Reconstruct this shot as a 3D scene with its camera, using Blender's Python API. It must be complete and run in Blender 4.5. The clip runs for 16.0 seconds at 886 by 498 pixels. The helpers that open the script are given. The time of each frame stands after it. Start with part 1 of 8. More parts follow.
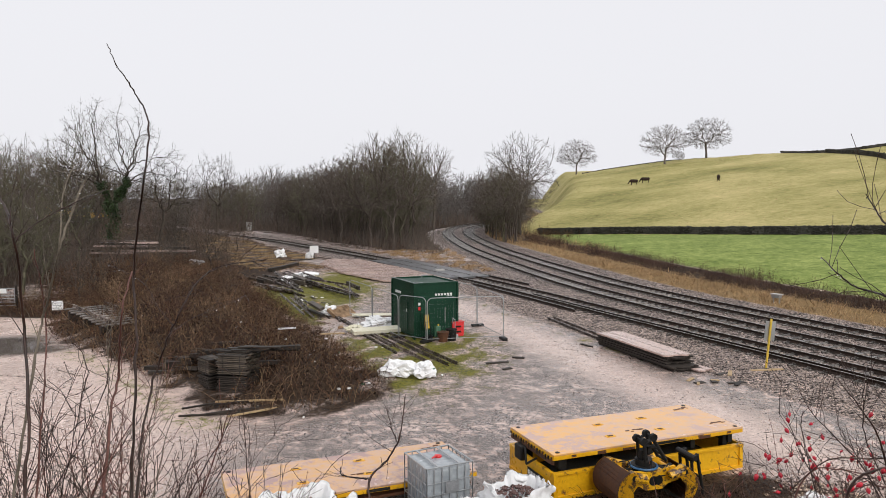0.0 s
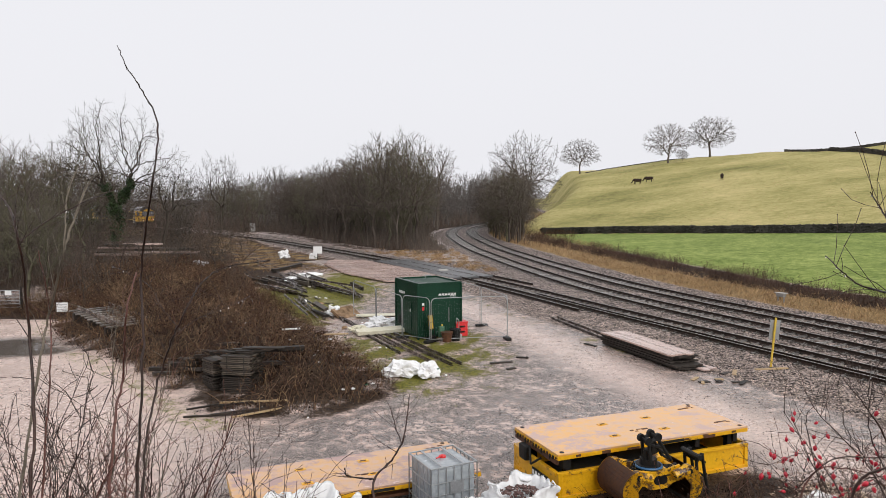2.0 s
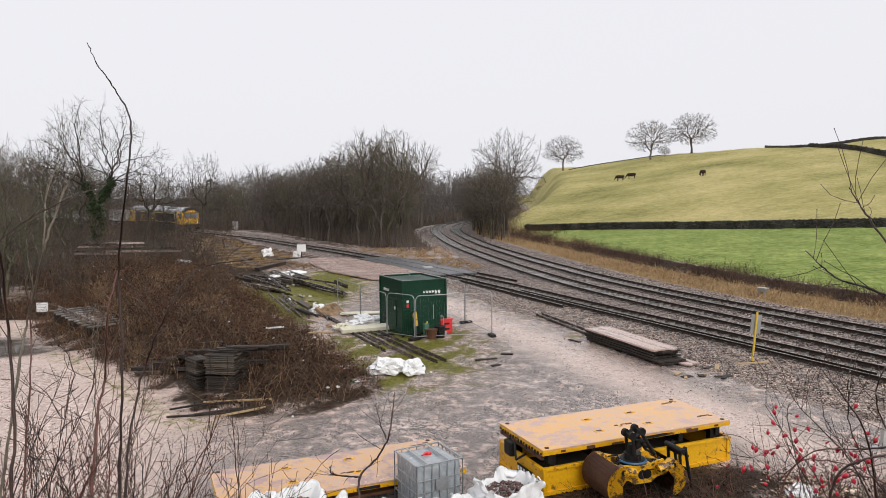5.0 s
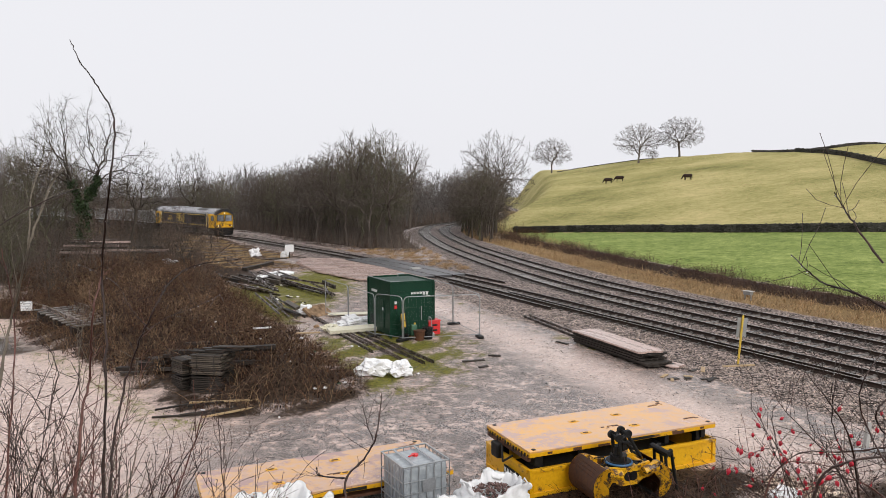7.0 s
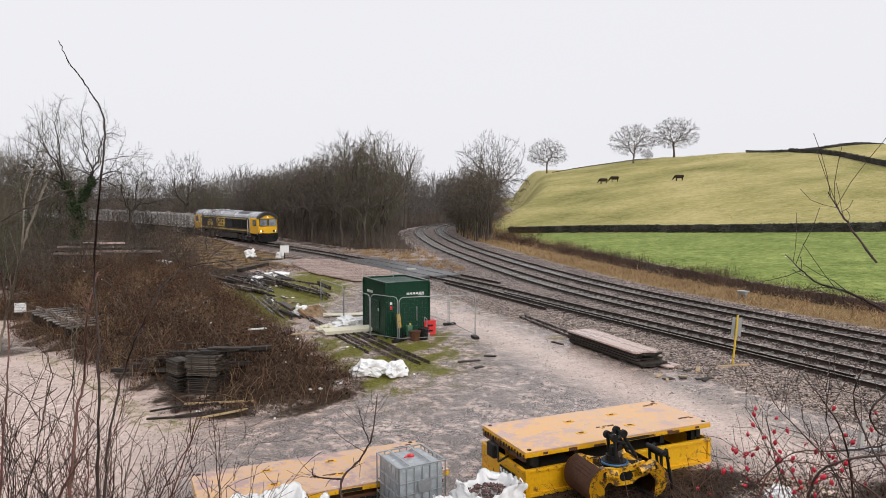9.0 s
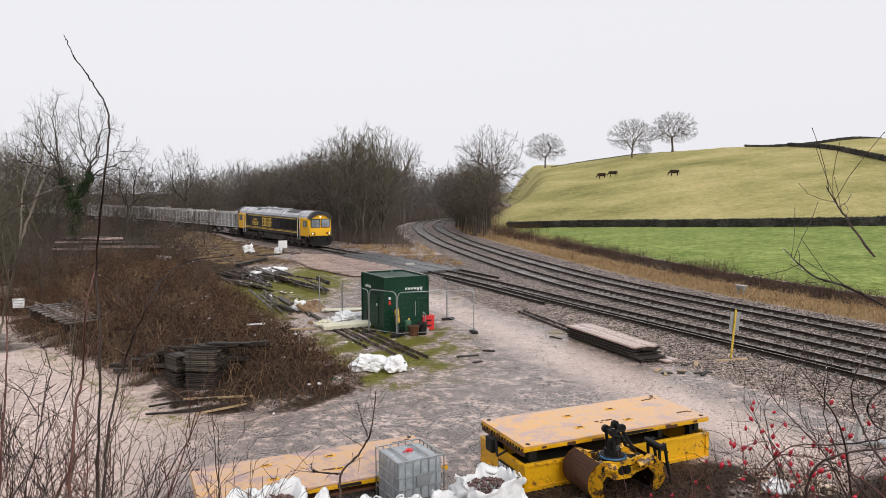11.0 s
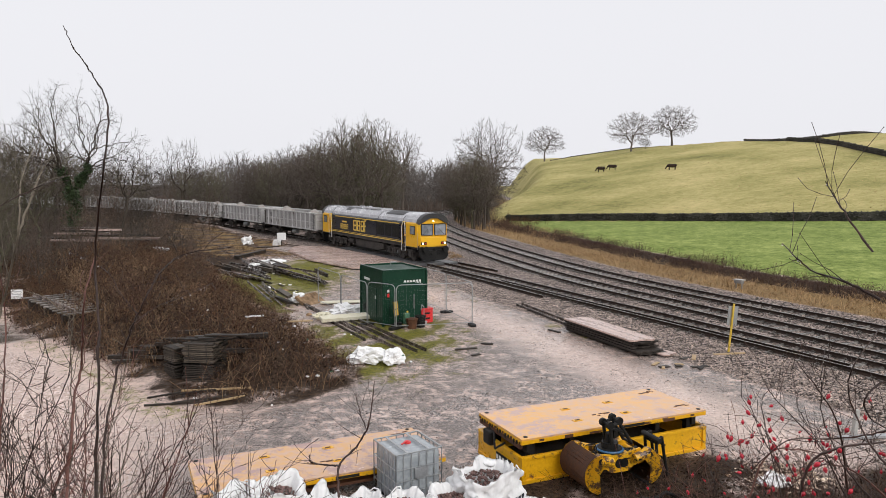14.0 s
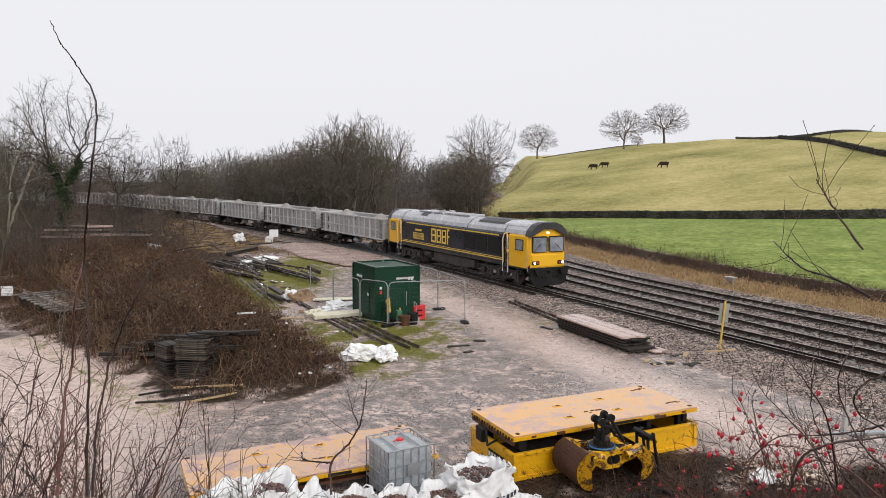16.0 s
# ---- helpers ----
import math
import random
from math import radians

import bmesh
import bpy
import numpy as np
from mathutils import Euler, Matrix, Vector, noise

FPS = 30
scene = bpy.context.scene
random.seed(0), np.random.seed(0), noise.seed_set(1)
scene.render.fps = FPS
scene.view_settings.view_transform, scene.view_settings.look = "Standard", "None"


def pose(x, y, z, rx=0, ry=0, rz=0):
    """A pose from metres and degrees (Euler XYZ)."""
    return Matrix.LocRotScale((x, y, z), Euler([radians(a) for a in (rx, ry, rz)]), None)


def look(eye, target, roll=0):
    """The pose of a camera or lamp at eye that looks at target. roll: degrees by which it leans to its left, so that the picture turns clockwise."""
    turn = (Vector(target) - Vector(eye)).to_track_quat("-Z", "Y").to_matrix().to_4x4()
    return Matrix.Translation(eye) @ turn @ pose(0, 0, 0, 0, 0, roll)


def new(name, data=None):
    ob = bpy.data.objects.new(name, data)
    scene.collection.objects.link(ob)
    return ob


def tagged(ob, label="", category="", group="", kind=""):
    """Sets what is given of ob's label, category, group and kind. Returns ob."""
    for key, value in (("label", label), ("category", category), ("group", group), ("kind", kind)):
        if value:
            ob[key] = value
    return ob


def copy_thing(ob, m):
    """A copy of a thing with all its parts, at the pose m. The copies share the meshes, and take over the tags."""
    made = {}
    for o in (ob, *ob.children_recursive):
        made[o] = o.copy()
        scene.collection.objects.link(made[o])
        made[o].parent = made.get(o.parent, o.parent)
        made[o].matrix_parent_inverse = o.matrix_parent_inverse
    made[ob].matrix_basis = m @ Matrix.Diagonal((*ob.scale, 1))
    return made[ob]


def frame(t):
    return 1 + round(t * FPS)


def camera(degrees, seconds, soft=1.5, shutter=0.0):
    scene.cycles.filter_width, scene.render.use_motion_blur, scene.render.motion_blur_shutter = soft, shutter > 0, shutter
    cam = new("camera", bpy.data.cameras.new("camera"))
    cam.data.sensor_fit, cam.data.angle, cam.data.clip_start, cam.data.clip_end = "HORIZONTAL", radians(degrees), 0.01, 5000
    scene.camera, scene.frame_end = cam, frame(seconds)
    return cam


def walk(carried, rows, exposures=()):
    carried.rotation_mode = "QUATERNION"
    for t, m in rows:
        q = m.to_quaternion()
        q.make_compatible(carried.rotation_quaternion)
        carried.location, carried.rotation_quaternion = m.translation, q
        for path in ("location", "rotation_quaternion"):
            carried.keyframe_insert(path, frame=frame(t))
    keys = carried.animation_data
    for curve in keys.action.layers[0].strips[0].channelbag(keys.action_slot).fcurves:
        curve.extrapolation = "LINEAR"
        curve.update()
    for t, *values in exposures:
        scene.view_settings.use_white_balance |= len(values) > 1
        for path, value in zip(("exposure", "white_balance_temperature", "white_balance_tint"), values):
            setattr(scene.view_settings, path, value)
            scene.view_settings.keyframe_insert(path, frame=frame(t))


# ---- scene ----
# ---- camera and its walk ----
cam = camera(63.4, 16.0, soft=0.32)
EYE = Vector((0.0, 0.0, 6.2))


def aim(yaw, pitch, roll, eye=EYE):
    y, p = radians(yaw), radians(pitch)
    way = Vector((-math.sin(y) * math.cos(p), math.cos(y) * math.cos(p), math.sin(p)))
    return look(eye, eye + way * 10, roll)


walk(cam, [(t, aim(yaw, pitch, roll)) for t, yaw, pitch, roll in (
    (0, 0.00, -4.12, 0.00), (0.5, 0.12, -4.12, -0.06), (1, 0.26, -4.06, -0.21), (1.5, 0.33, -4.04, -0.26),
    (2, 0.28, -4.11, -0.26), (2.5, 0.13, -4.18, -0.21), (3, -0.09, -4.27, -0.26), (3.5, -0.35, -4.36, -0.41),
    (4, -0.55, -4.39, -0.61), (6.5, -1.73, -4.24, 0.03), (7, -1.91, -4.24, -0.02), (7.5, -2.02, -4.22, -0.08),
    (8, -2.09, -4.20, -0.12), (8.5, -2.19, -4.20, -0.11), (9, -2.28, -4.20, -0.09), (11.5, -2.44, -4.73, -0.20),
    (12, -2.48, -4.82, -0.22), (12.5, -2.49, -4.87, -0.19), (13, -2.47, -4.92, -0.12), (13.5, -2.45, -5.04, -0.02),
    (14, -2.50, -5.17, 0.10), (14.5, -2.57, -5.30, 0.18), (15, -2.71, -5.37, 0.22), (15.5, -2.90, -5.41, 0.27),
    (16, -3.09, -5.40, 0.24))])

# ---- overcast daylight ----
world = bpy.data.worlds.new("overcast")
scene.world = world
world.use_nodes = True
wn, wl = world.node_tree.nodes, world.node_tree.links
wn.clear()
sky = wn.new("ShaderNodeTexSky")
sky.sky_type, sky.sun_disc = "NISHITA", False
sky.sun_elevation, sky.sun_rotation = radians(35), radians(150)
sky.dust_density = 6.0
sky_soft = wn.new("ShaderNodeHueSaturation")
sky_soft.inputs["Saturation"].default_value = 0.25
sky_soft.inputs["Value"].default_value = 0.06
cloud = wn.new("ShaderNodeMix")
cloud.data_type = "RGBA"
cloud.inputs[0].default_value = 0.88
cloud.inputs[7].default_value = (0.82, 0.82, 0.86, 1)
sky_out = wn.new("ShaderNodeBackground")
sky_out.inputs["Strength"].default_value = 1.0
world_out = wn.new("ShaderNodeOutputWorld")
wl.new(sky.outputs[0], sky_soft.inputs["Color"])
wl.new(sky_soft.outputs[0], cloud.inputs[6])
wl.new(cloud.outputs[2], sky_out.inputs["Color"])
wl.new(sky_out.outputs[0], world_out.inputs[0])
sun = new("sun", bpy.data.lights.new("sun", "SUN"))
sun.data.energy, sun.data.angle, sun.data.color = 1.2, radians(40), (1.0, 0.97, 0.93)
sun.matrix_world = look((0, 0, 0), (-math.sin(radians(150)) * math.cos(radians(35)), -math.cos(radians(150)) * math.cos(radians(35)), -math.sin(radians(35))))
scene.view_settings.exposure = 0.2

# ---- materials ----
def ramp(nodes, stops):
    r = nodes.new("ShaderNodeValToRGB")
    while len(r.color_ramp.elements) < len(stops):
        r.color_ramp.elements.new(0.5)
    for e, (p, c) in zip(r.color_ramp.elements, stops):
        e.position = p
        e.color = (*c, 1) if len(c) == 3 else c
    return r


def mat(name, c1, c2, rough=0.75, metal=0.0, coarse=0.8, fine=14.0, bump=0.25, depth=0.01, wear=None, wear_at=0.62, vary=0.0, island=0.0, rough2=None, stretch=(1, 1, 1), spec=0.5):
    """Two colours mixed at two scales, a worn third colour in patches, fine relief, and variation from piece to piece."""
    m = bpy.data.materials.new(name)
    m.use_nodes = True
    n, l = m.node_tree.nodes, m.node_tree.links
    bsdf = n["Principled BSDF"]
    where = n.new("ShaderNodeTexCoord")
    scaled = n.new("ShaderNodeMapping")
    scaled.inputs["Scale"].default_value = stretch
    l.new(where.outputs["Object"], scaled.inputs["Vector"])
    big, small = n.new("ShaderNodeTexNoise"), n.new("ShaderNodeTexNoise")
    for tex, s, d in ((big, coarse, 4), (small, fine, 6)):
        tex.inputs["Scale"].default_value, tex.inputs["Detail"].default_value = s, d
        l.new(scaled.outputs[0], tex.inputs["Vector"])
    both = n.new("ShaderNodeMath")
    both.operation = "MULTIPLY_ADD"
    both.inputs[1].default_value = 0.5
    l.new(small.outputs["Fac"], both.inputs[0])
    half = n.new("ShaderNodeMath")
    half.operation = "MULTIPLY"
    half.inputs[1].default_value = 0.5
    l.new(big.outputs["Fac"], half.inputs[0])
    l.new(half.outputs[0], both.inputs[2])
    tone = ramp(n, ((0.36, c1), (0.64, c2)))
    l.new(both.outputs[0], tone.inputs[0])
    colour = tone.outputs[0]
    if wear:
        patch = n.new("ShaderNodeTexNoise")
        patch.inputs["Scale"].default_value, patch.inputs["Detail"].default_value = coarse * 2.7, 9
        patch.inputs["Roughness"].default_value = 0.7
        l.new(scaled.outputs[0], patch.inputs["Vector"])
        edge = ramp(n, ((wear_at - 0.03, (0, 0, 0)), (wear_at + 0.04, (1, 1, 1))))
        l.new(patch.outputs["Fac"], edge.inputs[0])
        mix = n.new("ShaderNodeMix")
        mix.data_type = "RGBA"
        mix.inputs[7].default_value = (*wear, 1)
        l.new(edge.outputs[0], mix.inputs[0])
        l.new(colour, mix.inputs[6])
        colour = mix.outputs[2]
    if vary or island:
        if island:
            geo = n.new("ShaderNodeNewGeometry")
            chance, amount = geo.outputs["Random Per Island"], island
        else:
            info = n.new("ShaderNodeObjectInfo")
            chance, amount = info.outputs["Random"], vary
        span = n.new("ShaderNodeMapRange")
        span.inputs["To Min"].default_value, span.inputs["To Max"].default_value = 1 - amount, 1 + amount
        l.new(chance, span.inputs["Value"])
        hue = n.new("ShaderNodeHueSaturation")
        l.new(span.outputs[0], hue.inputs["Value"])
        l.new(colour, hue.inputs["Color"])
        colour = hue.outputs[0]
    l.new(colour, bsdf.inputs["Base Color"])
    gloss = n.new("ShaderNodeMapRange")
    gloss.inputs["To Min"].default_value = max(0.02, rough - 0.12 if rough2 is None else rough2)
    gloss.inputs["To Max"].default_value = min(1.0, rough + 0.1)
    l.new(both.outputs[0], gloss.inputs["Value"])
    gloss.inputs["From Min"].default_value, gloss.inputs["From Max"].default_value = 0.35, 0.65
    l.new(gloss.outputs[0], bsdf.inputs["Roughness"])
    bsdf.inputs["Metallic"].default_value = metal
    bsdf.inputs["Specular IOR Level"].default_value = spec
    if bump:
        relief = n.new("ShaderNodeBump")
        relief.inputs["Strength"].default_value, relief.inputs["Distance"].default_value = bump, depth
        l.new(small.outputs["Fac"], relief.inputs["Height"])
        l.new(relief.outputs[0], bsdf.inputs["Normal"])
    return m


def glow(name, colour, strength):
    m = bpy.data.materials.new(name)
    m.use_nodes = True
    bsdf = m.node_tree.nodes["Principled BSDF"]
    bsdf.inputs["Base Color"].default_value = (*colour, 1)
    bsdf.inputs["Emission Color"].default_value = (*colour, 1)
    bsdf.inputs["Emission Strength"].default_value = strength
    return m


def glass(name, tint, rough=0.03):
    m = bpy.data.materials.new(name)
    m.use_nodes = True
    bsdf = m.node_tree.nodes["Principled BSDF"]
    bsdf.inputs["Base Color"].default_value = (*tint, 1)
    bsdf.inputs["Roughness"].default_value = rough
    bsdf.inputs["Transmission Weight"].default_value = 1.0
    bsdf.inputs["IOR"].default_value = 1.45
    return m


M = {
    "rail_side": mat("rail_rust", (0.02, 0.014, 0.011), (0.055, 0.036, 0.027), 0.6, 0.3, 1.5, 30, spec=0.2),
    "rail_top": mat("rail_running_surface", (0.34, 0.32, 0.30), (0.55, 0.53, 0.51), 0.3, 0.9, 2, 40, 0.05),
    # rust tone lightened so pale wet highlights are painted into it
    "old_rail": mat("old_rail_rust", (0.035, 0.026, 0.022), (0.21, 0.165, 0.142), 0.26, 0.35, 1.5, 25, wear=(0.20, 0.125, 0.085), vary=0.55),
    "sleeper": mat("wet_concrete_sleeper", (0.06, 0.053, 0.047), (0.34, 0.31, 0.285), 0.3, 0, 1.6, 9, vary=0.45, wear=(0.035, 0.03, 0.027), wear_at=0.55),
    "timber": mat("weathered_timber", (0.014, 0.012, 0.010), (0.06, 0.05, 0.043), 0.55, 0, 1.5, 16, 0.5, vary=0.35, stretch=(0.3, 3, 3), spec=0.15),
    "board": mat("wet_grey_board", (0.30, 0.215, 0.185), (0.54, 0.40, 0.35), 0.3, 0, 1.0, 16, 0.3, vary=0.25, stretch=(0.35, 3, 3), wear=(0.10, 0.08, 0.07), wear_at=0.66),
    "new_wood": mat("pale_sawn_wood", (0.36, 0.24, 0.12), (0.5, 0.36, 0.2), 0.6, 0, 2, 20, stretch=(0.4, 3, 3)),
    # next four barks lightened: distance haze is painted into their colour
    "bark": mat("damp_bark", (0.05, 0.04, 0.033), (0.115, 0.096, 0.078), 0.85, 0, 0.6, 9, 0.5, vary=0.25, spec=0.1),
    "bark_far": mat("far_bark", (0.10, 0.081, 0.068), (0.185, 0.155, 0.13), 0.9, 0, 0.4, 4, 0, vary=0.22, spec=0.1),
    "bark_haze": mat("mist_grey_bark", (0.125, 0.11, 0.102), (0.205, 0.184, 0.17), 0.9, 0, 0.3, 3, 0, vary=0.15, spec=0.1),
    "bark_green": mat("mossy_bark", (0.095, 0.093, 0.06), (0.175, 0.155, 0.105), 0.9, 0, 0.4, 4, 0, vary=0.2, spec=0.1),
    "ivy": mat("ivy_leaf", (0.018, 0.035, 0.012), (0.05, 0.075, 0.03), 0.45, 0, 1, 9, 0.1, island=0.4, spec=0.25),
    # dark end lowered to paint shade deep among the canes
    "bramble": mat("dead_bramble", (0.016, 0.009, 0.006), (0.185, 0.10, 0.06), 0.85, 0, 0.45, 5, 0, island=0.75, spec=0.08),
    "dry_grass": mat("dead_grass", (0.23, 0.135, 0.068), (0.52, 0.36, 0.195), 0.85, 0, 0.5, 5, 0, island=0.5, spec=0.15),
    "leaf_brown": mat("dead_leaf", (0.06, 0.026, 0.014), (0.2, 0.1, 0.05), 0.8, 0, 0.5, 8, 0, island=0.5, spec=0.15),
    # leaf tone taken near black to paint crevice shade in the thicket
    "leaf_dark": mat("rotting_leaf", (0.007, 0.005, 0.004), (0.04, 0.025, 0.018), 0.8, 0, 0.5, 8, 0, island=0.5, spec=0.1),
    "grass_blade": mat("grass_blade", (0.09, 0.115, 0.02), (0.22, 0.225, 0.05), 0.7, 0, 0.4, 5, 0, island=0.35, spec=0.2),
    "stone": mat("dark_gritstone", (0.035, 0.033, 0.03), (0.095, 0.088, 0.078), 0.85, 0, 0.5, 6, 0.4, island=0.4, spec=0.15),
    "pebble": mat("ballast_stone", (0.10, 0.072, 0.057), (0.58, 0.465, 0.40), 0.5, 0, 1.2, 20, 0.2, island=0.75, spec=0.35),
    "yard_pebble": mat("wet_dark_gravel", (0.02, 0.016, 0.014), (0.22, 0.18, 0.16), 0.35, 0, 1.2, 20, 0.2, island=0.8, spec=0.4),
    "green": mat("green_container_paint", (0.006, 0.034, 0.019), (0.010, 0.05, 0.028), 0.42, 0, 0.7, 10, 0.06, spec=0.2),
    # lighter copy of the container green, with sky reflection painted in
    "green_top": mat("wet_green_roof", (0.05, 0.13, 0.08), (0.09, 0.19, 0.125), 0.1, 0, 0.7, 10, 0.02),
    "white": mat("white_paint", (0.72, 0.72, 0.71), (0.82, 0.82, 0.81), 0.5, 0, 1, 15, 0.05),
    "galv": mat("galvanised_steel", (0.34, 0.35, 0.36), (0.5, 0.51, 0.52), 0.4, 0.7, 2, 30, 0.05),
    "red": mat("red_plastic", (0.62, 0.02, 0.025), (0.75, 0.04, 0.04), 0.4, 0, 1, 12, 0.05),
    "yellow": mat("worn_yellow_paint", (0.70, 0.34, 0.006), (0.86, 0.47, 0.012), 0.36, 0, 1.0, 14, 0.08, wear=(0.14, 0.065, 0.028), wear_at=0.61),
    "deck_dull": mat("pinkish_worn_deck", (0.70, 0.37, 0.11), (0.55, 0.37, 0.29), 0.2, 0, 0.6, 6.0, 0.12, wear=(0.42, 0.26, 0.22), wear_at=0.54, spec=0.8),
    "grab_yellow": mat("chipped_grab_yellow", (0.66, 0.33, 0.008), (0.84, 0.46, 0.015), 0.4, 0, 2.2, 18, 0.15, wear=(0.10, 0.05, 0.025), wear_at=0.52),
    "deck": mat("scuffed_yellow_deck", (0.84, 0.43, 0.09), (0.64, 0.42, 0.30), 0.2, 0, 0.42, 5.0, 0.12, wear=(0.56, 0.36, 0.29), wear_at=0.54, spec=0.8),
    "black": mat("black_steel", (0.006, 0.006, 0.0065), (0.02, 0.019, 0.018), 0.55, 0.0, 2, 20, 0.1, spec=0.25),
    "rust": mat("brown_rusty_steel", (0.07, 0.03, 0.018), (0.16, 0.07, 0.035), 0.6, 0.3, 1.5, 12, 0.2),
    "bag": mat("white_woven_bag", (0.80, 0.80, 0.80), (0.9, 0.9, 0.9), 0.6, 0, 1.4, 16, 0.3),
    "cream": mat("cream_foam", (0.62, 0.58, 0.42), (0.75, 0.72, 0.6), 0.7, 0, 1.4, 16, 0.2),
    "rubble": mat("brown_rubble", (0.10, 0.055, 0.05), (0.26, 0.17, 0.15), 0.7, 0, 1.5, 20, 0.4, island=0.4, spec=0.2),
    "plastic": mat("milky_tank_plastic", (0.27, 0.30, 0.32), (0.46, 0.49, 0.51), 0.2, 0, 1.5, 8, 0.05),
    "loco_blue": mat("dark_blue_paint", (0.010, 0.013, 0.022), (0.02, 0.024, 0.036), 0.35, 0, 0.5, 9, 0.05),
    "loco_yellow": mat("loco_yellow_paint", (0.80, 0.42, 0.012), (0.88, 0.50, 0.02), 0.38, 0, 0.6, 8, 0.04, wear=(0.5, 0.26, 0.03), wear_at=0.72),
    "loco_gold": mat("gold_lettering", (0.74, 0.50, 0.08), (0.84, 0.58, 0.11), 0.45, 0, 1, 9, 0.03),
    # roof grey raised to paint in reflected sky; the grime patches are separate
    "loco_roof": mat("grimy_grey_roof", (0.33, 0.33, 0.35), (0.52, 0.52, 0.54), 0.24, 0, 0.5, 6, 0.05, wear=(0.16, 0.155, 0.155), wear_at=0.66),
    "lid_grey": mat("wet_pale_roof_panel", (0.42, 0.42, 0.44), (0.58, 0.58, 0.60), 0.22, 0, 0.5, 6, 0.05),
    "roof_dark": mat("sooty_roof_panel", (0.02, 0.02, 0.022), (0.05, 0.048, 0.048), 0.5, 0, 0.6, 8, 0.08),
    "under": mat("grimy_underframe", (0.026, 0.023, 0.021), (0.10, 0.09, 0.083), 0.7, 0.1, 1.2, 12, 0.25, spec=0.2),
    "wheel": mat("steel_wheel", (0.07, 0.06, 0.055), (0.14, 0.12, 0.11), 0.5, 0.5, 2, 14, 0.1),
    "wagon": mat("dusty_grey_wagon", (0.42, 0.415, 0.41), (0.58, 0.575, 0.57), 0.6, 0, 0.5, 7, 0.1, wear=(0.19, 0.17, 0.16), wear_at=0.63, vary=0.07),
    # wagon grey darkened to paint the ribs' shade on the panels, plus stains
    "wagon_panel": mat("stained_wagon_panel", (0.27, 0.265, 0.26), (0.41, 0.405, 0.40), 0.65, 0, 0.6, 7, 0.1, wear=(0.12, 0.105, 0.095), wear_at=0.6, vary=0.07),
    "load": mat("crushed_limestone", (0.24, 0.22, 0.2), (0.4, 0.37, 0.34), 0.9, 0, 1.5, 9, 0.9, 0.06, spec=0.1),
    # glass base colour lightened to paint in the sky's reflection
    "sky_grey_glass": mat("cab_glass", (0.14, 0.155, 0.175), (0.34, 0.36, 0.40), 0.05, 0, 0.5, 3, 0),
    "cow": mat("cow_hide", (0.02, 0.014, 0.011), (0.05, 0.032, 0.025), 0.85, 0, 0.9, 8, 0.2, spec=0.15),
    "hip": mat("rose_hip_skin", (0.42, 0.012, 0.03), (0.55, 0.03, 0.05), 0.22, 0, 6, 40, 0.05, vary=0.25),
    "twig": mat("wet_brown_twig", (0.016, 0.009, 0.007), (0.075, 0.04, 0.031), 0.4, 0, 5, 60, 0.3, vary=0.35, spec=0.3),
    "twig_pale": mat("pale_lichen_twig", (0.10, 0.08, 0.062), (0.22, 0.185, 0.14), 0.6, 0, 5, 50, 0.3, spec=0.2),
    "twig_red": mat("red_brown_stem", (0.075, 0.030, 0.024), (0.21, 0.095, 0.075), 0.4, 0, 5, 60, 0.3, spec=0.3),
    "slat": mat("grey_weathered_slat", (0.022, 0.018, 0.014), (0.105, 0.086, 0.068), 0.5, 0, 1.5, 16, 0.4, vary=0.6, stretch=(0.3, 3, 3), spec=0.2),
    "brushwood": mat("reddish_brushwood", (0.10, 0.068, 0.053), (0.20, 0.145, 0.115), 0.9, 0, 0.4, 5, 0, island=0.4, spec=0.1),
    "cane_tan": mat("tan_dead_cane", (0.10, 0.062, 0.036), (0.36, 0.245, 0.15), 0.85, 0, 0.5, 5, 0, island=0.5, spec=0.1),
    "bark_dense": mat("dark_wood_bark", (0.068, 0.054, 0.046), (0.14, 0.114, 0.097), 0.9, 0, 0.4, 4, 0, vary=0.25, spec=0.1),
    "thorn": mat("dark_thorn_stem", (0.036, 0.022, 0.017), (0.15, 0.094, 0.072), 0.9, 0, 0.35, 5, 0, island=0.6, spec=0.08),
    "chip": mat("pale_wood_chip", (0.5, 0.34, 0.22), (0.78, 0.66, 0.55), 0.7, 0, 3, 20, island=0.4),
    "concrete": mat("pale_concrete", (0.36, 0.35, 0.33), (0.52, 0.5, 0.48), 0.75, 0, 1.5, 15, 0.2),
    "rubber": mat("grey_rubber_panel", (0.07, 0.07, 0.072), (0.12, 0.12, 0.122), 0.45, 0, 1.0, 12, 0.15, vary=0.15),
    "steel_sleeper": mat("weathered_steel_sleeper", (0.10, 0.085, 0.075), (0.36, 0.32, 0.29), 0.4, 0.2, 1.5, 14, 0.2, vary=0.4),
    "lamp": glow("lit_headlamp", (1.0, 0.84, 0.55), 2.2),
    "orange": mat("orange_plastic", (0.75, 0.13, 0.02), (0.85, 0.2, 0.03), 0.5, 0, 1, 12, 0.05),
    "blue": mat("blue_hose", (0.02, 0.09, 0.2), (0.04, 0.14, 0.28), 0.4, 0, 1, 12, 0.05),
    "yellow_post": mat("yellow_marker_paint", (0.62, 0.40, 0.04), (0.72, 0.5, 0.07), 0.55, 0, 2, 12, 0.1, wear=(0.2, 0.12, 0.05), wear_at=0.6),
    "drop": glass("water_drop", (1, 1, 1)),
}

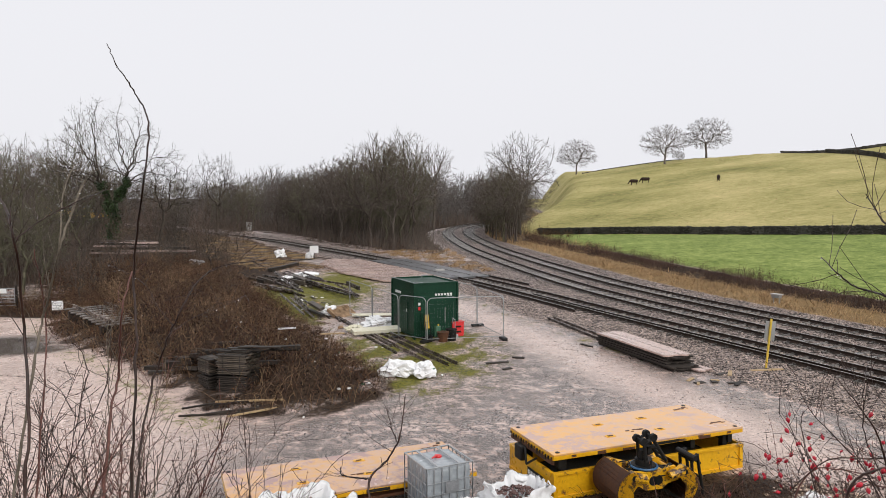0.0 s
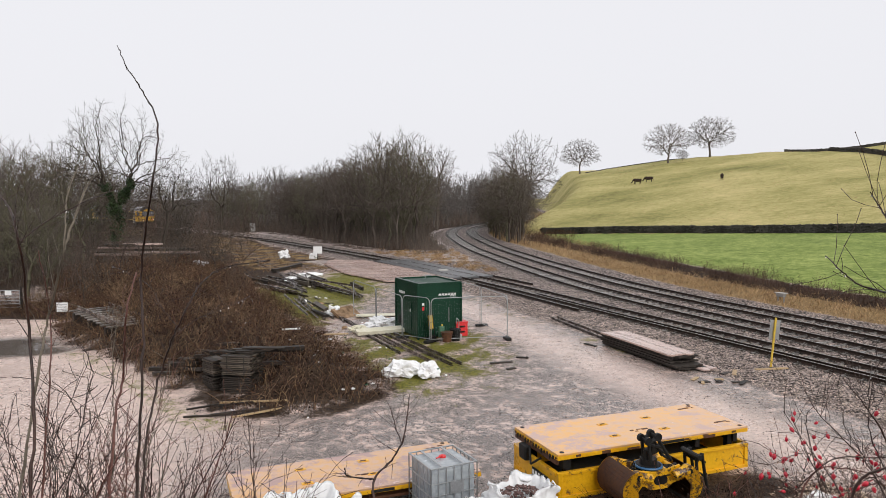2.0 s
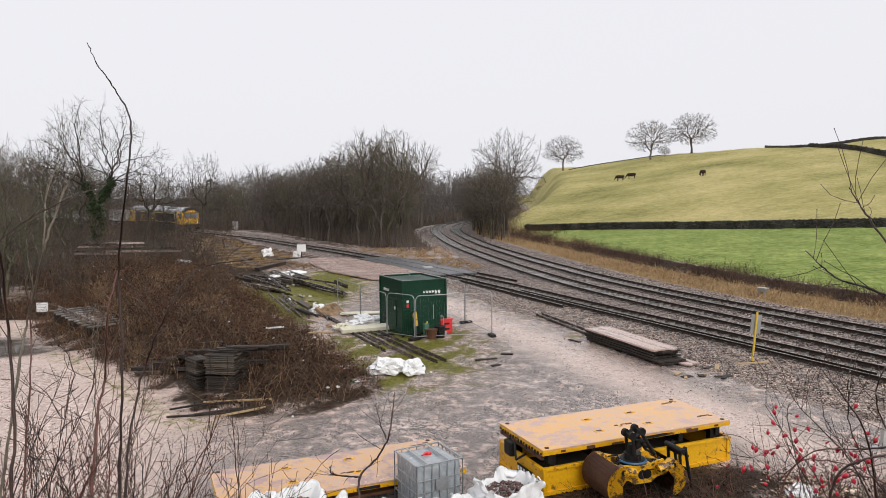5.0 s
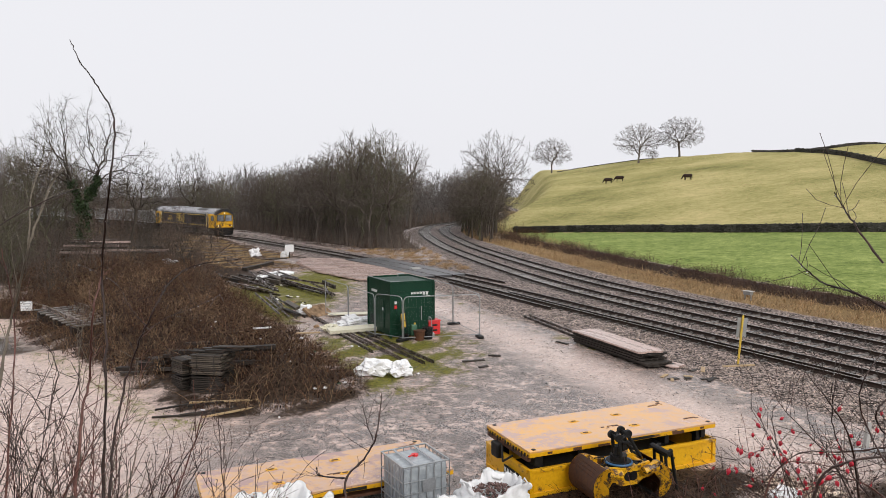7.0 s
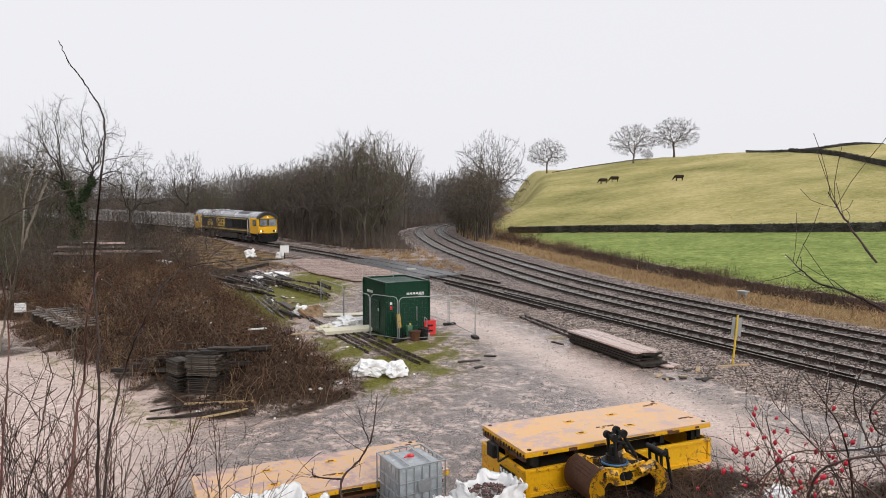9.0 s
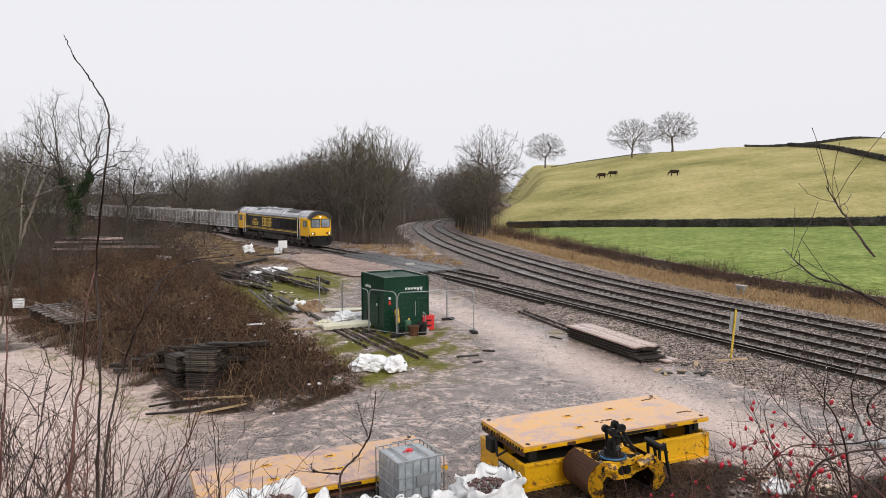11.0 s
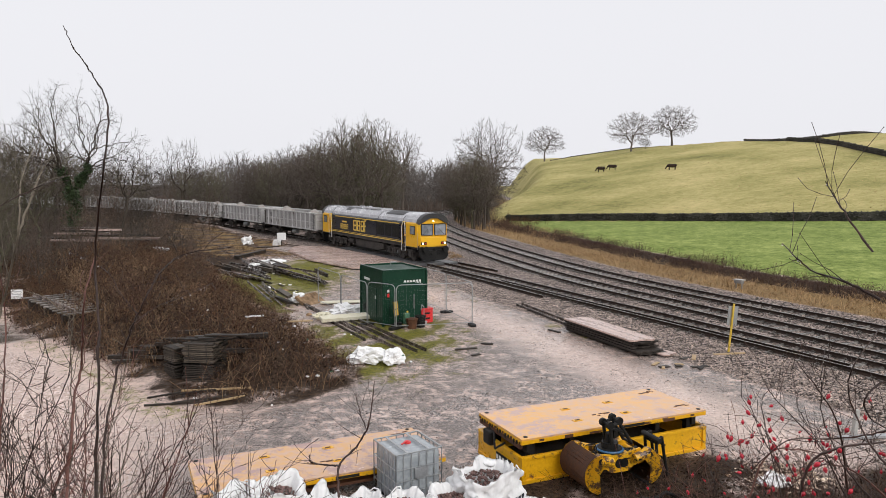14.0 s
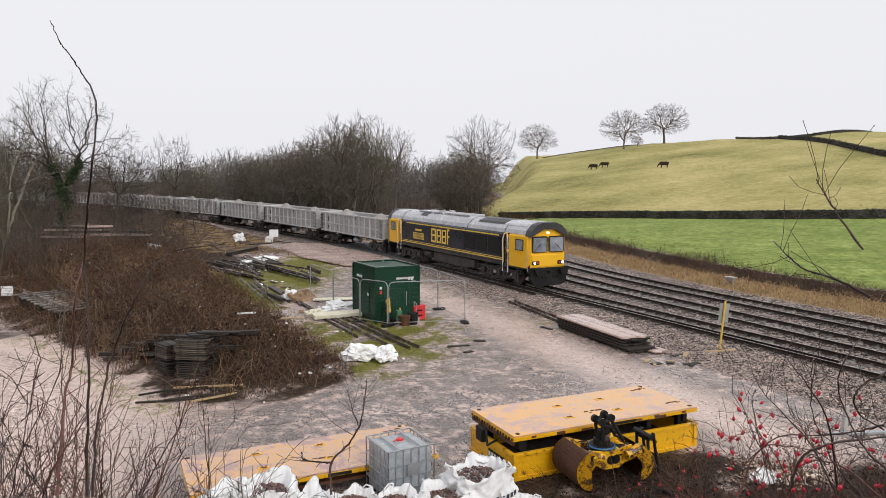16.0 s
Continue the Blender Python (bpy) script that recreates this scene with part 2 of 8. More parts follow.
# ---- mesh tools ----
def part(name, bm, material, parent, label="", smooth=False):
    data = bm
    if isinstance(bm, bmesh.types.BMesh):
        data = bpy.data.meshes.new(name)
        bmesh.ops.recalc_face_normals(bm, faces=bm.faces)
        bm.to_mesh(data)
        bm.free()
    if not data.materials:
        data.materials.append(M[material])
    if smooth:
        data.shade_smooth()
    ob = new(name, data)
    if parent:
        ob.parent = parent
    if label:
        tagged(ob, label)
    return ob


def piece(name, data, parent, m):
    ob = new(name, data)
    ob.parent = parent
    ob.matrix_basis = m
    return ob


def thing(name, label, category, m=None, group="", kind=""):
    ob = new(name)
    ob.empty_display_size = 0.2
    tagged(ob, label, category, group, kind)
    if m is not None:
        ob.matrix_basis = m
    return ob


def box(bm, cx, cy, cz, sx, sy, sz, bevel=0.0, m=None):
    made = bmesh.ops.create_cube(bm, size=1.0, matrix=(m or Matrix()) @ Matrix.Translation((cx, cy, cz)) @ Matrix.Diagonal((sx, sy, sz, 1)))
    if bevel:
        edges = list({e for v in made["verts"] for e in v.link_edges})
        bmesh.ops.bevel(bm, geom=edges, offset=bevel, segments=2, affect="EDGES", profile=0.6)
    return bm


def rod(bm, p, q, r, r2=None, seg=10):
    p, q = Vector(p), Vector(q)
    way = q - p
    m = Matrix.Translation((p + q) / 2) @ way.to_track_quat("Z", "Y").to_matrix().to_4x4()
    bmesh.ops.create_cone(bm, cap_ends=True, segments=seg, radius1=r, radius2=r if r2 is None else r2, depth=way.length, matrix=m)
    return bm


def path_rod(bm, points, r, seg=8):
    for p, q in zip(points[:-1], points[1:]):
        rod(bm, p, q, r, seg=seg)
    return bm


def ball(bm, at, r, squash=(1, 1, 1), seg=10):
    bmesh.ops.create_uvsphere(bm, u_segments=seg, v_segments=max(5, seg * 2 // 3), radius=r, matrix=Matrix.Translation(at) @ Matrix.Diagonal((*squash, 1)))
    return bm


def extrude_profile(bm, outline, axis, lo, hi):
    """A closed outline of (u, v) pairs drawn out along x or y from lo to hi."""
    ends = []
    for w in (lo, hi):
        ends.append([bm.verts.new((w, u, v) if axis == "x" else (u, w, v)) for u, v in outline])
    n = len(outline)
    for i in range(n):
        bm.faces.new((ends[0][i], ends[0][(i + 1) % n], ends[1][(i + 1) % n], ends[1][i]))
    bm.faces.new(ends[0])
    bm.faces.new(ends[1])
    return bm


def arrays(name, verts, faces, material):
    """A mesh from arrays of points and of triangles or quads."""
    verts, faces = np.asarray(verts, np.float32), np.asarray(faces, np.int32)
    data = bpy.data.meshes.new(name)
    data.vertices.add(len(verts))
    data.vertices.foreach_set("co", verts.ravel())
    data.loops.add(faces.size)
    data.loops.foreach_set("vertex_index", faces.ravel())
    data.polygons.add(len(faces))
    data.polygons.foreach_set("loop_start", np.arange(len(faces), dtype=np.int32) * faces.shape[1])
    data.update(calc_edges=True)
    data.validate()
    if material:
        data.materials.append(M[material])
    return data


def tubes(name, p, q, r, s, material):
    """Many tapered three-sided twigs from p to q, radius r to s; those that end in 0 come to a point."""
    p, q = np.asarray(p, float), np.asarray(q, float)
    r, s = np.broadcast_to(r, len(p)).astype(float), np.broadcast_to(s, len(p)).astype(float)
    way = q - p
    way /= np.linalg.norm(way, axis=1, keepdims=True) + 1e-9
    side = np.cross(way, np.where(np.abs(way[:, 2:]) > 0.9, [[1.0, 0, 0]], [[0, 0, 1.0]]))
    side /= np.linalg.norm(side, axis=1, keepdims=True) + 1e-9
    up = np.cross(way, side)
    ring = [math.cos(a) * side + math.sin(a) * up for a in (0, 2 * math.pi / 3, 4 * math.pi / 3)]
    full, tip = s > 0, s <= 0
    verts = np.stack([p[full] + r[full, None] * d[full] for d in ring] + [q[full] + s[full, None] * d[full] for d in ring], 1).reshape(-1, 3)
    base = np.arange(full.sum())[:, None] * 6
    faces = [base + t for i in range(3) for t in ([i, (i + 1) % 3, 3 + (i + 1) % 3], [i, 3 + (i + 1) % 3, 3 + i])]
    cone = np.stack([p[tip] + r[tip, None] * d[tip] for d in ring] + [q[tip]], 1).reshape(-1, 3)
    base = len(verts) + np.arange(tip.sum())[:, None] * 4
    faces += [base + [i, (i + 1) % 3, 3] for i in range(3)]
    return arrays(name, np.concatenate([verts, cone]), np.concatenate(faces, 0), material)


def blades(name, roots, height, width, lean, rng, material, bend=0.35):
    """Many single leaves of grass, two faces each."""
    n = len(roots)
    a = rng.uniform(0, 2 * math.pi, n)
    across = np.stack([np.cos(a), np.sin(a), 0 * a], 1)
    b = rng.uniform(0, 2 * math.pi, n)
    over = np.stack([np.cos(b), np.sin(b), 0 * b], 1)
    h = height * rng.uniform(0.5, 1.2, n)[:, None]
    w = width * rng.uniform(0.6, 1.3, n)[:, None]
    up = np.array([[0, 0, 1.0]])
    low = roots
    mid = roots + up * h * 0.6 + over * h * lean * rng.uniform(0.1, 1, n)[:, None] * 0.5
    top = roots + up * h * (1 - bend * rng.uniform(0, 1, n)[:, None]) + over * h * lean * rng.uniform(0.4, 1.6, n)[:, None]
    verts = np.stack([low - across * w, low + across * w, mid + across * w * 0.8, mid - across * w * 0.8, top + across * w * 0.15, top - across * w * 0.15], 1).reshape(-1, 3)
    base = np.arange(n)[:, None] * 6
    faces = np.concatenate([base + [0, 1, 2, 3], base + [3, 2, 4, 5]], 0)
    return arrays(name, verts, faces, material)


def lumps(name, places, sizes, rng, material, squash=0.75):
    """Many small angular stones."""
    n = len(places)
    corner = np.array([(1, 0, 0), (-1, 0, 0), (0, 1, 0), (0, -1, 0), (0, 0, 1), (0, 0, -1)], float)
    a = rng.uniform(0, 6.28, n)
    c, s = np.cos(a)[:, None], np.sin(a)[:, None]
    v = corner[None] * rng.uniform(0.6, 1.3, (n, 6, 1)) + rng.normal(0, 0.18, (n, 6, 3))
    v = np.stack([v[..., 0] * c - v[..., 1] * s, v[..., 0] * s + v[..., 1] * c, v[..., 2] * squash], 2)
    verts = (np.asarray(places)[:, None] + v * np.asarray(sizes)[:, None, None]).reshape(-1, 3)
    tri = np.array([(0, 2, 4), (2, 1, 4), (1, 3, 4), (3, 0, 4), (2, 0, 5), (1, 2, 5), (3, 1, 5), (0, 3, 5)])
    return arrays(name, verts, (np.arange(n)[:, None, None] * 6 + tri[None]).reshape(-1, 3), material)


def smooth01(v):
    v = np.clip(v, 0, 1)
    return v * v * (3 - 2 * v)


def spline(points, step=0.5):
    """A smooth line through plan points, resampled at even steps; returns places and unit ways."""
    a = np.array(points, float)
    a = np.vstack([2 * a[0] - a[1], a, 2 * a[-1] - a[-2]])
    out = []
    u = np.linspace(0, 1, 60, endpoint=False)[:, None]
    for i in range(1, len(a) - 2):
        p, q, r, s = a[i - 1:i + 3]
        out.append(0.5 * (2 * q + (r - p) * u + (2 * p - 5 * q + 4 * r - s) * u ** 2 + (3 * q - p - 3 * r + s) * u ** 3))
    line = np.vstack(out)
    for _ in range(30):
        line[1:-1] = 0.5 * line[1:-1] + 0.25 * (line[:-2] + line[2:])
    far = np.r_[0, np.cumsum(np.linalg.norm(np.diff(line, axis=0), axis=1))]
    at = np.arange(0, far[-1], step)
    line = np.stack([np.interp(at, far, line[:, 0]), np.interp(at, far, line[:, 1])], 1)
    way = np.gradient(line, axis=0)
    way /= np.linalg.norm(way, axis=1, keepdims=True)
    return line, way


def near_line(x, y, line, way):
    """Distance along, signed distance to the right of the line, for many points."""
    x, y = np.ravel(x), np.ravel(y)
    along, off = np.empty(len(x)), np.empty(len(x))
    for lo in range(0, len(x), 4000):
        d = (x[lo:lo + 4000, None] - line[None, :, 0]) ** 2 + (y[lo:lo + 4000, None] - line[None, :, 1]) ** 2
        k = d.argmin(1)
        dx, dy = x[lo:lo + 4000] - line[k, 0], y[lo:lo + 4000] - line[k, 1]
        along[lo:lo + 4000] = k
        off[lo:lo + 4000] = np.sqrt(d.min(1)) * np.sign(dx * way[k, 1] - dy * way[k, 0])
    return along, off

# ---- plan: tracks and ground ----
LINE_A = spline([(33, -18), (24.5, 2), (15.3, 24.6), (8.3, 41), (3.38, 52.2), (-3.62, 66.3), (-9.66, 76.2), (-18.2, 88.9), (-27, 101), (-54, 129), (-88, 155), (-140, 188), (-230, 235), (-380, 300)])
LINE_B = spline([(36, -22), (28, 0), (17.3, 27.9), (10.1, 48.8), (4.9, 76), (2.5, 94), (0.9, 118), (1.8, 138), (5.3, 153), (9.5, 165), (13.5, 178), (18, 200), (22, 240), (28, 310), (45, 450)])
LINE_C = (LINE_B[0] + 3.5 * np.stack([LINE_B[1][:, 1], -LINE_B[1][:, 0]], 1), LINE_B[1])
START_A = 60.0


def rise_a(y):
    return np.interp(y, [0, 38, 52, 66, 89, 101, 125, 160, 250], [0.0, 0.0, 0.08, 0.15, 0.46, 0.55, 0.9, 1.3, 1.8])


def rise_b(y):
    return np.interp(y, [0, 70, 118, 175, 250], [0.0, 0.0, 0.25, 0.5, 0.5])


WALL_AT, WALL_WAY, WALL_OUT = np.array([16.5, 118.0]), np.array([0.67, -0.742]), np.array([0.742, 0.67])


def bumps(x, y, size, seed):
    """Cheap smooth unevenness from a few crossed waves."""
    rng = np.random.default_rng(seed)
    out = 0
    for _ in range(7):
        a, f, p = rng.uniform(0, 6.28), rng.uniform(0.5, 1.6) / size, rng.uniform(0, 6.28)
        out = out + np.sin((x * np.cos(a) + y * np.sin(a)) * f * 6.28 + p)
    return out / 7


def lay(x, y):
    """Height of the ground and the share of each kind of cover at many plan points."""
    x, y = np.asarray(x, float).ravel(), np.asarray(y, float).ravel()
    _, oa = near_line(x, y, *LINE_A)
    _, ob = near_line(x, y, *LINE_B)
    oc = ob - 3.5
    za, zb = rise_a(y), rise_b(y)
    z = np.full(len(x), -0.2)
    # the ground follows the climbing line and the woods behind it
    z = z + za * smooth01(1 - (np.abs(oa) - 14) / 20)
    z = z + 0.5 * smooth01((-x - 26 + 0.2 * (y - 35)) / 14) * smooth01((y - 24) / 24)
    # bramble mound between the two yards
    t = np.clip(((x + 5.2) * -0.5 + (y - 23.8) * 0.866) / 42, 0, 1)
    cx, cy = -5.2 - 21.0 * t, 23.8 + 36.4 * t
    bulge = 1.9 * np.exp(-((t - 0.34) / 0.17) ** 2) * ((x - cx) * -0.866 + (y - cy) * -0.5 > 0)
    dist = np.sqrt((x - cx) ** 2 + (y - cy) ** 2) - bulge
    mound = smooth01(1 - dist / (3.4 + 4.3 * t)) * (0.9 + 0.6 * t)
    mound = mound * smooth01((np.hypot((x + 7.2) / 1.7, (y - 23.3) / 1.3) - 0.6) / 0.6)
    z = z + mound
    # fields to the right of the lines
    rel = np.stack([x - WALL_AT[0], y - WALL_AT[1]], 1)
    d, s = rel @ WALL_OUT, rel @ WALL_WAY
    zw = -0.3 + 0.04 * np.clip(s, -30, 90)
    climb = 0.166 * np.clip(d, 0, 400) * np.clip(1 + 0.0042 * (s + 38), 0.8, 1.0)
    hill = np.where(d < 0, zw * np.clip(1 + d / 45, 0, 1), zw + np.minimum(climb, 19.6 - 0.12 * np.clip(s + 16, 0, 40)) - 0.002 * np.clip(d - 118, 0, 200) ** 2)
    hill = hill + 3.4 * smooth01((x - 96) / 34) * smooth01((y - 150) / 60) + 3.2 * smooth01((x - 112) / 30) * smooth01((y - 165) / 40)
    right = smooth01((oc - 4.0) / (9.0 + 0.048 * np.clip(y - 130, 0, 200)))
    z = z * (1 - right) + (hill + 0.35) * right
    # ballast beds
    bed = np.zeros(len(x))
    for o, zz in ((oa, za), (ob, zb), (oc, zb)):
        w = smooth01((2.7 - np.abs(o)) / 1.1)
        z = z * (1 - w) + (zz - 0.21) * w
        bed = np.maximum(bed, smooth01((3.6 - np.abs(o)) / 1.2))
    bed = np.maximum(bed, ((oa > 0) & (ob < 0) & (y < 70) & (y > -30)).astype(float))
    edge = np.interp(y, [30, 40, 52, 56], [4.7, 4.4, 3.4, 2.8])
    bed = np.maximum(bed, smooth01((edge + 0.5 + oa) / 0.9) * (oa < 0) * (y < 56))
    # bank below the lookout
    low = smooth01((11.4 - y) / 10.2) * smooth01((15 - np.abs(x + 2)) / 3)
    z = z + 4.7 * low
    fine = bumps(x, y, 1.3, 3) * 0.02 + bumps(x, y, 5, 4) * 0.05
    z = z + fine * (1 - 0.6 * bed)
    field = smooth01((oc - 8.9) / 1.0) * (d < 0)
    upper = smooth01((oc - 6.5) / 2.0) * (d >= 0)
    verge = smooth01((oc - 2.6) / 1.2) * smooth01((7.2 - oc) / 1.0)
    verge = np.maximum(verge, smooth01((-ob - 3) / 1.5) * smooth01((oa - 3.0) / 1.5) * (y > 62) * (y < 84) * np.clip(0.35 + 0.9 * bumps(x, y, 3.0, 43), 0, 1))
    scrub = smooth01(mound * 3.2)
    wood = smooth01((-oa - 9) / 6) * smooth01((y - 47) / 9)
    wood = np.maximum(wood, smooth01((-x - 27) / 5))
    wood = np.maximum(wood, (oa > 6) * (ob < -4) * (y > 82))
    scrub = np.maximum(scrub, wood)
    scrub = np.maximum(scrub, low)
    scrub = np.maximum(scrub, smooth01((oc - 6.3) / 0.8) * smooth01((9.6 - oc) / 0.8) * (y < 105))
    patch = bumps(x, y, 2.5, 19) + 0.5 * bumps(x, y, 0.9, 20)
    moss = smooth01(1.25 - np.hypot((x + 1.2) / 4.6, (y - 29.5) / 8.5)) * (0.6 + 0.85 * patch)
    moss = moss + smooth01(1.3 - np.hypot((x + 8.2) / 5.0, (y - 49.5) / 14)) * (0.72 + 0.5 * patch)
    moss = moss + 0.6 * smooth01(1 - np.abs(oa + edge + 0.7) / 0.9) * (y > 27) * (y < 58) * (0.5 + 1.2 * patch) + 0.42 * smooth01(1 - np.abs(dist - 4.1 - 3.4 * t) / 1.3) * (x < -6)
    moss = np.clip(moss, 0, 1) * (1 - bed)
    scrub = np.maximum(scrub, smooth01((1.1 - np.hypot((x + 20.6) / 6.4, (y - 41.6) / 3.9)) / 0.15))
    fringe = smooth01(1 - (dist - 3.1 - 4.0 * t) / 0.9) * (0.55 + 0.6 * patch)
    rough = smooth01((y - 56) / 10) * (oa < -3.2) * (0.82 + 0.3 * patch) * (1 - smooth01((-oa - 2) / 1.0) * smooth01((7.4 + oa) / 1.0) * (y < 71))
    scrub = np.clip(np.maximum(scrub, np.maximum(fringe, rough * 0.7)), 0, 1) * (1 - bed)
    verge = np.maximum(verge, smooth01((y - 57) / 8) * smooth01((-oa - 3.4) / 1.2) * smooth01((16 + oa) / 4) * (y < 118) * np.clip(0.45 + 0.9 * patch, 0, 1) * (1 - smooth01((7.4 + oa) / 1.0) * (y < 71)))
    scrub = np.maximum(scrub, smooth01((16.2 - y) / 1.6) * (x > 2.5) * np.clip(0.72 + 0.6 * patch, 0, 1))
    scrub = np.maximum(scrub, smooth01((1.15 - np.hypot((x - 5.0) / 3.6, (y - 14.4) / 2.4)) / 0.4) * np.clip(0.72 + 0.5 * patch, 0, 1))
    pool = smooth01((1 - np.hypot((x + 18.8) / 4.2, (y - 30.9) / 2.8)) * 3) * (1 - scrub)
    z = z - 0.05 * pool
    pool = pool * (1 - scrub)
    slurry = np.clip(smooth01((-x - 3.5) / 5) * (y < 40) + smooth01(1 - np.abs(oa + 7.5 - 0.08 * (y - 30)) / 2.2) * (y < 44), 0, 1) * (1 - scrub)
    pool = np.stack([pool, slurry, 0 * pool], 1)
    return z, np.stack([field, upper, np.clip(verge, 0, 1)], 1), np.stack([scrub, moss, bed], 1), pool


def height(x, y):
    z = lay(x, y)[0]
    return z if np.ndim(x) else float(z[0])


def ground_material():
    m = bpy.data.materials.new("ground_cover")
    m.use_nodes = True
    n, l = m.node_tree.nodes, m.node_tree.links
    bsdf = n["Principled BSDF"]
    where = n.new("ShaderNodeTexCoord")

    def noise_at(scale, detail=6, rough=0.6):
        tex = n.new("ShaderNodeTexNoise")
        tex.inputs["Scale"].default_value, tex.inputs["Detail"].default_value, tex.inputs["Roughness"].default_value = scale, detail, rough
        l.new(where.outputs["Object"], tex.inputs["Vector"])
        return tex.outputs["Fac"]

    def tone(fac, *stops):
        r = ramp(n, stops)
        l.new(fac, r.inputs[0])
        return r.outputs[0]

    def mix(fac, a, b):
        x = n.new("ShaderNodeMix")
        x.data_type = "RGBA"
        l.new(fac, x.inputs[0])
        l.new(a, x.inputs[6])
        l.new(b, x.inputs[7])
        return x.outputs[2]

    def calc(op, a, b):
        x = n.new("ShaderNodeMath")
        x.operation, x.use_clamp = op, op in ("MULTIPLY", "ADD")
        for i, v in enumerate((a, b)):
            if isinstance(v, (int, float)):
                x.inputs[i].default_value = v
            else:
                l.new(v, x.inputs[i])
        return x.outputs[0]

    def shares(name):
        a, sep = n.new("ShaderNodeAttribute"), n.new("ShaderNodeSeparateColor")
        a.attribute_name = name
        l.new(a.outputs["Color"], sep.inputs[0])
        return sep.outputs

    field, upper, verge = shares("fields")
    scrub, moss, bed = shares("covers")
    pool, slurry, _ = shares("pool")
    big, mid, fine, grit = noise_at(0.22, 8, 0.65), noise_at(2.6, 10, 0.75), noise_at(9.0, 10, 0.8), noise_at(30.0, 6, 0.8)
    stones = n.new("ShaderNodeTexVoronoi")
    stones.inputs["Scale"].default_value = 12.0
    l.new(where.outputs["Object"], stones.inputs["Vector"])
    wetness = calc("ADD", calc("MULTIPLY", big, 0.55), calc("MULTIPLY", mid, 0.45))
    # mud's light stops raised, painting wet sky sheen into the colour
    mud = tone(fine, (0.36, (0.23, 0.16, 0.135)), (0.47, (0.67, 0.495, 0.42)), (0.64, (0.95, 0.755, 0.655)))
    gravel = tone(grit, (0.42, (0.010, 0.008, 0.007)), (0.5, (0.10, 0.08, 0.07)), (0.57, (0.52, 0.43, 0.39)))
    patchy = tone(calc("ADD", calc("MULTIPLY", mid, 0.55), calc("MULTIPLY", fine, 0.45)), (0.44, (0, 0, 0)), (0.50, (1, 1, 1)))
    patchy = calc("MULTIPLY", patchy, calc("SUBTRACT", 1.0, calc("MULTIPLY", slurry, 0.8)))
    yard = mix(patchy, mud, gravel)
    stone_tone = n.new("ShaderNodeSeparateColor")
    l.new(stones.outputs["Color"], stone_tone.inputs[0])
    ballast = tone(calc("ADD", calc("MULTIPLY", stone_tone.outputs[0], 0.6), calc("MULTIPLY", fine, 0.4)), (0.28, (0.010, 0.008, 0.007)), (0.48, (0.10, 0.077, 0.066)), (0.74, (0.46, 0.38, 0.345)))
    sward = noise_at(1.5, 12, 0.82)
    green = tone(calc("ADD", calc("MULTIPLY", sward, 0.75), calc("MULTIPLY", big, 0.25)), (0.40, (0.10, 0.145, 0.034)), (0.5, (0.205, 0.262, 0.066)), (0.6, (0.36, 0.405, 0.13)))
    tuft = noise_at(0.9, 12, 0.9)
    olive = tone(calc("ADD", calc("MULTIPLY", tuft, 0.6), calc("MULTIPLY", noise_at(0.05, 5, 0.6), 0.4)), (0.38, (0.15, 0.14, 0.045)), (0.46, (0.30, 0.278, 0.098)), (0.52, (0.42, 0.365, 0.15)), (0.62, (0.60, 0.49, 0.24)))
    straw = tone(fine, (0.36, (0.13, 0.08, 0.035)), (0.64, (0.36, 0.25, 0.12)))
    # litter's low stop is near black, painting shade under the scrub
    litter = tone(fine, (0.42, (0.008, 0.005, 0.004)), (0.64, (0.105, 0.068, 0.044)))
    mossy = tone(fine, (0.40, (0.04, 0.04, 0.012)), (0.52, (0.165, 0.155, 0.03)), (0.64, (0.30, 0.275, 0.055)))

    def ragged(share, spread=0.55):
        return tone(calc("ADD", share, calc("MULTIPLY", calc("SUBTRACT", calc("ADD", calc("MULTIPLY", mid, 0.5), calc("MULTIPLY", fine, 0.5)), 0.5), spread * 3)), (0.42, (0, 0, 0)), (0.58, (1, 1, 1)))

    colour = mix(ragged(bed, 0.4), yard, ballast)
    colour = mix(ragged(moss, 1.5), colour, mossy)
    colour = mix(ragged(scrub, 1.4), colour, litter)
    colour = mix(ragged(field, 0.3), colour, green)
    colour = mix(ragged(upper, 0.3), colour, olive)
    colour = mix(ragged(verge, 0.4), colour, straw)
    silt = n.new("ShaderNodeRGB")
    silt.outputs[0].default_value = (0.12, 0.10, 0.09, 1)
    colour = mix(pool, colour, silt.outputs[0])
    l.new(colour, bsdf.inputs["Base Color"])
    grassy = calc("ADD", calc("ADD", field, upper), calc("ADD", verge, calc("ADD", scrub, moss)))
    gloss = tone(calc("ADD", calc("MULTIPLY", wetness, 0.8), calc("MULTIPLY", fine, 0.2)), (0.42, (0.12, 0.12, 0.12)), (0.58, (0.42, 0.42, 0.42)))
    dull = n.new("ShaderNodeRGB")
    dull.outputs[0].default_value = (0.9, 0.9, 0.9, 1)
    shine = mix(calc("ADD", grassy, calc("MULTIPLY", bed, 0.8)), gloss, dull.outputs[0])
    still = n.new("ShaderNodeRGB")
    still.outputs[0].default_value = (0.03, 0.03, 0.03, 1)
    shine = mix(pool, shine, still.outputs[0])
    l.new(shine, bsdf.inputs["Roughness"])
    level = n.new("ShaderNodeMapRange")
    level.inputs["To Min"].default_value, level.inputs["To Max"].default_value = 1.0, 0.1
    l.new(calc("ADD", calc("ADD", grassy, calc("MULTIPLY", bed, 0.9)), calc("MULTIPLY", patchy, 0.6)), level.inputs["Value"])
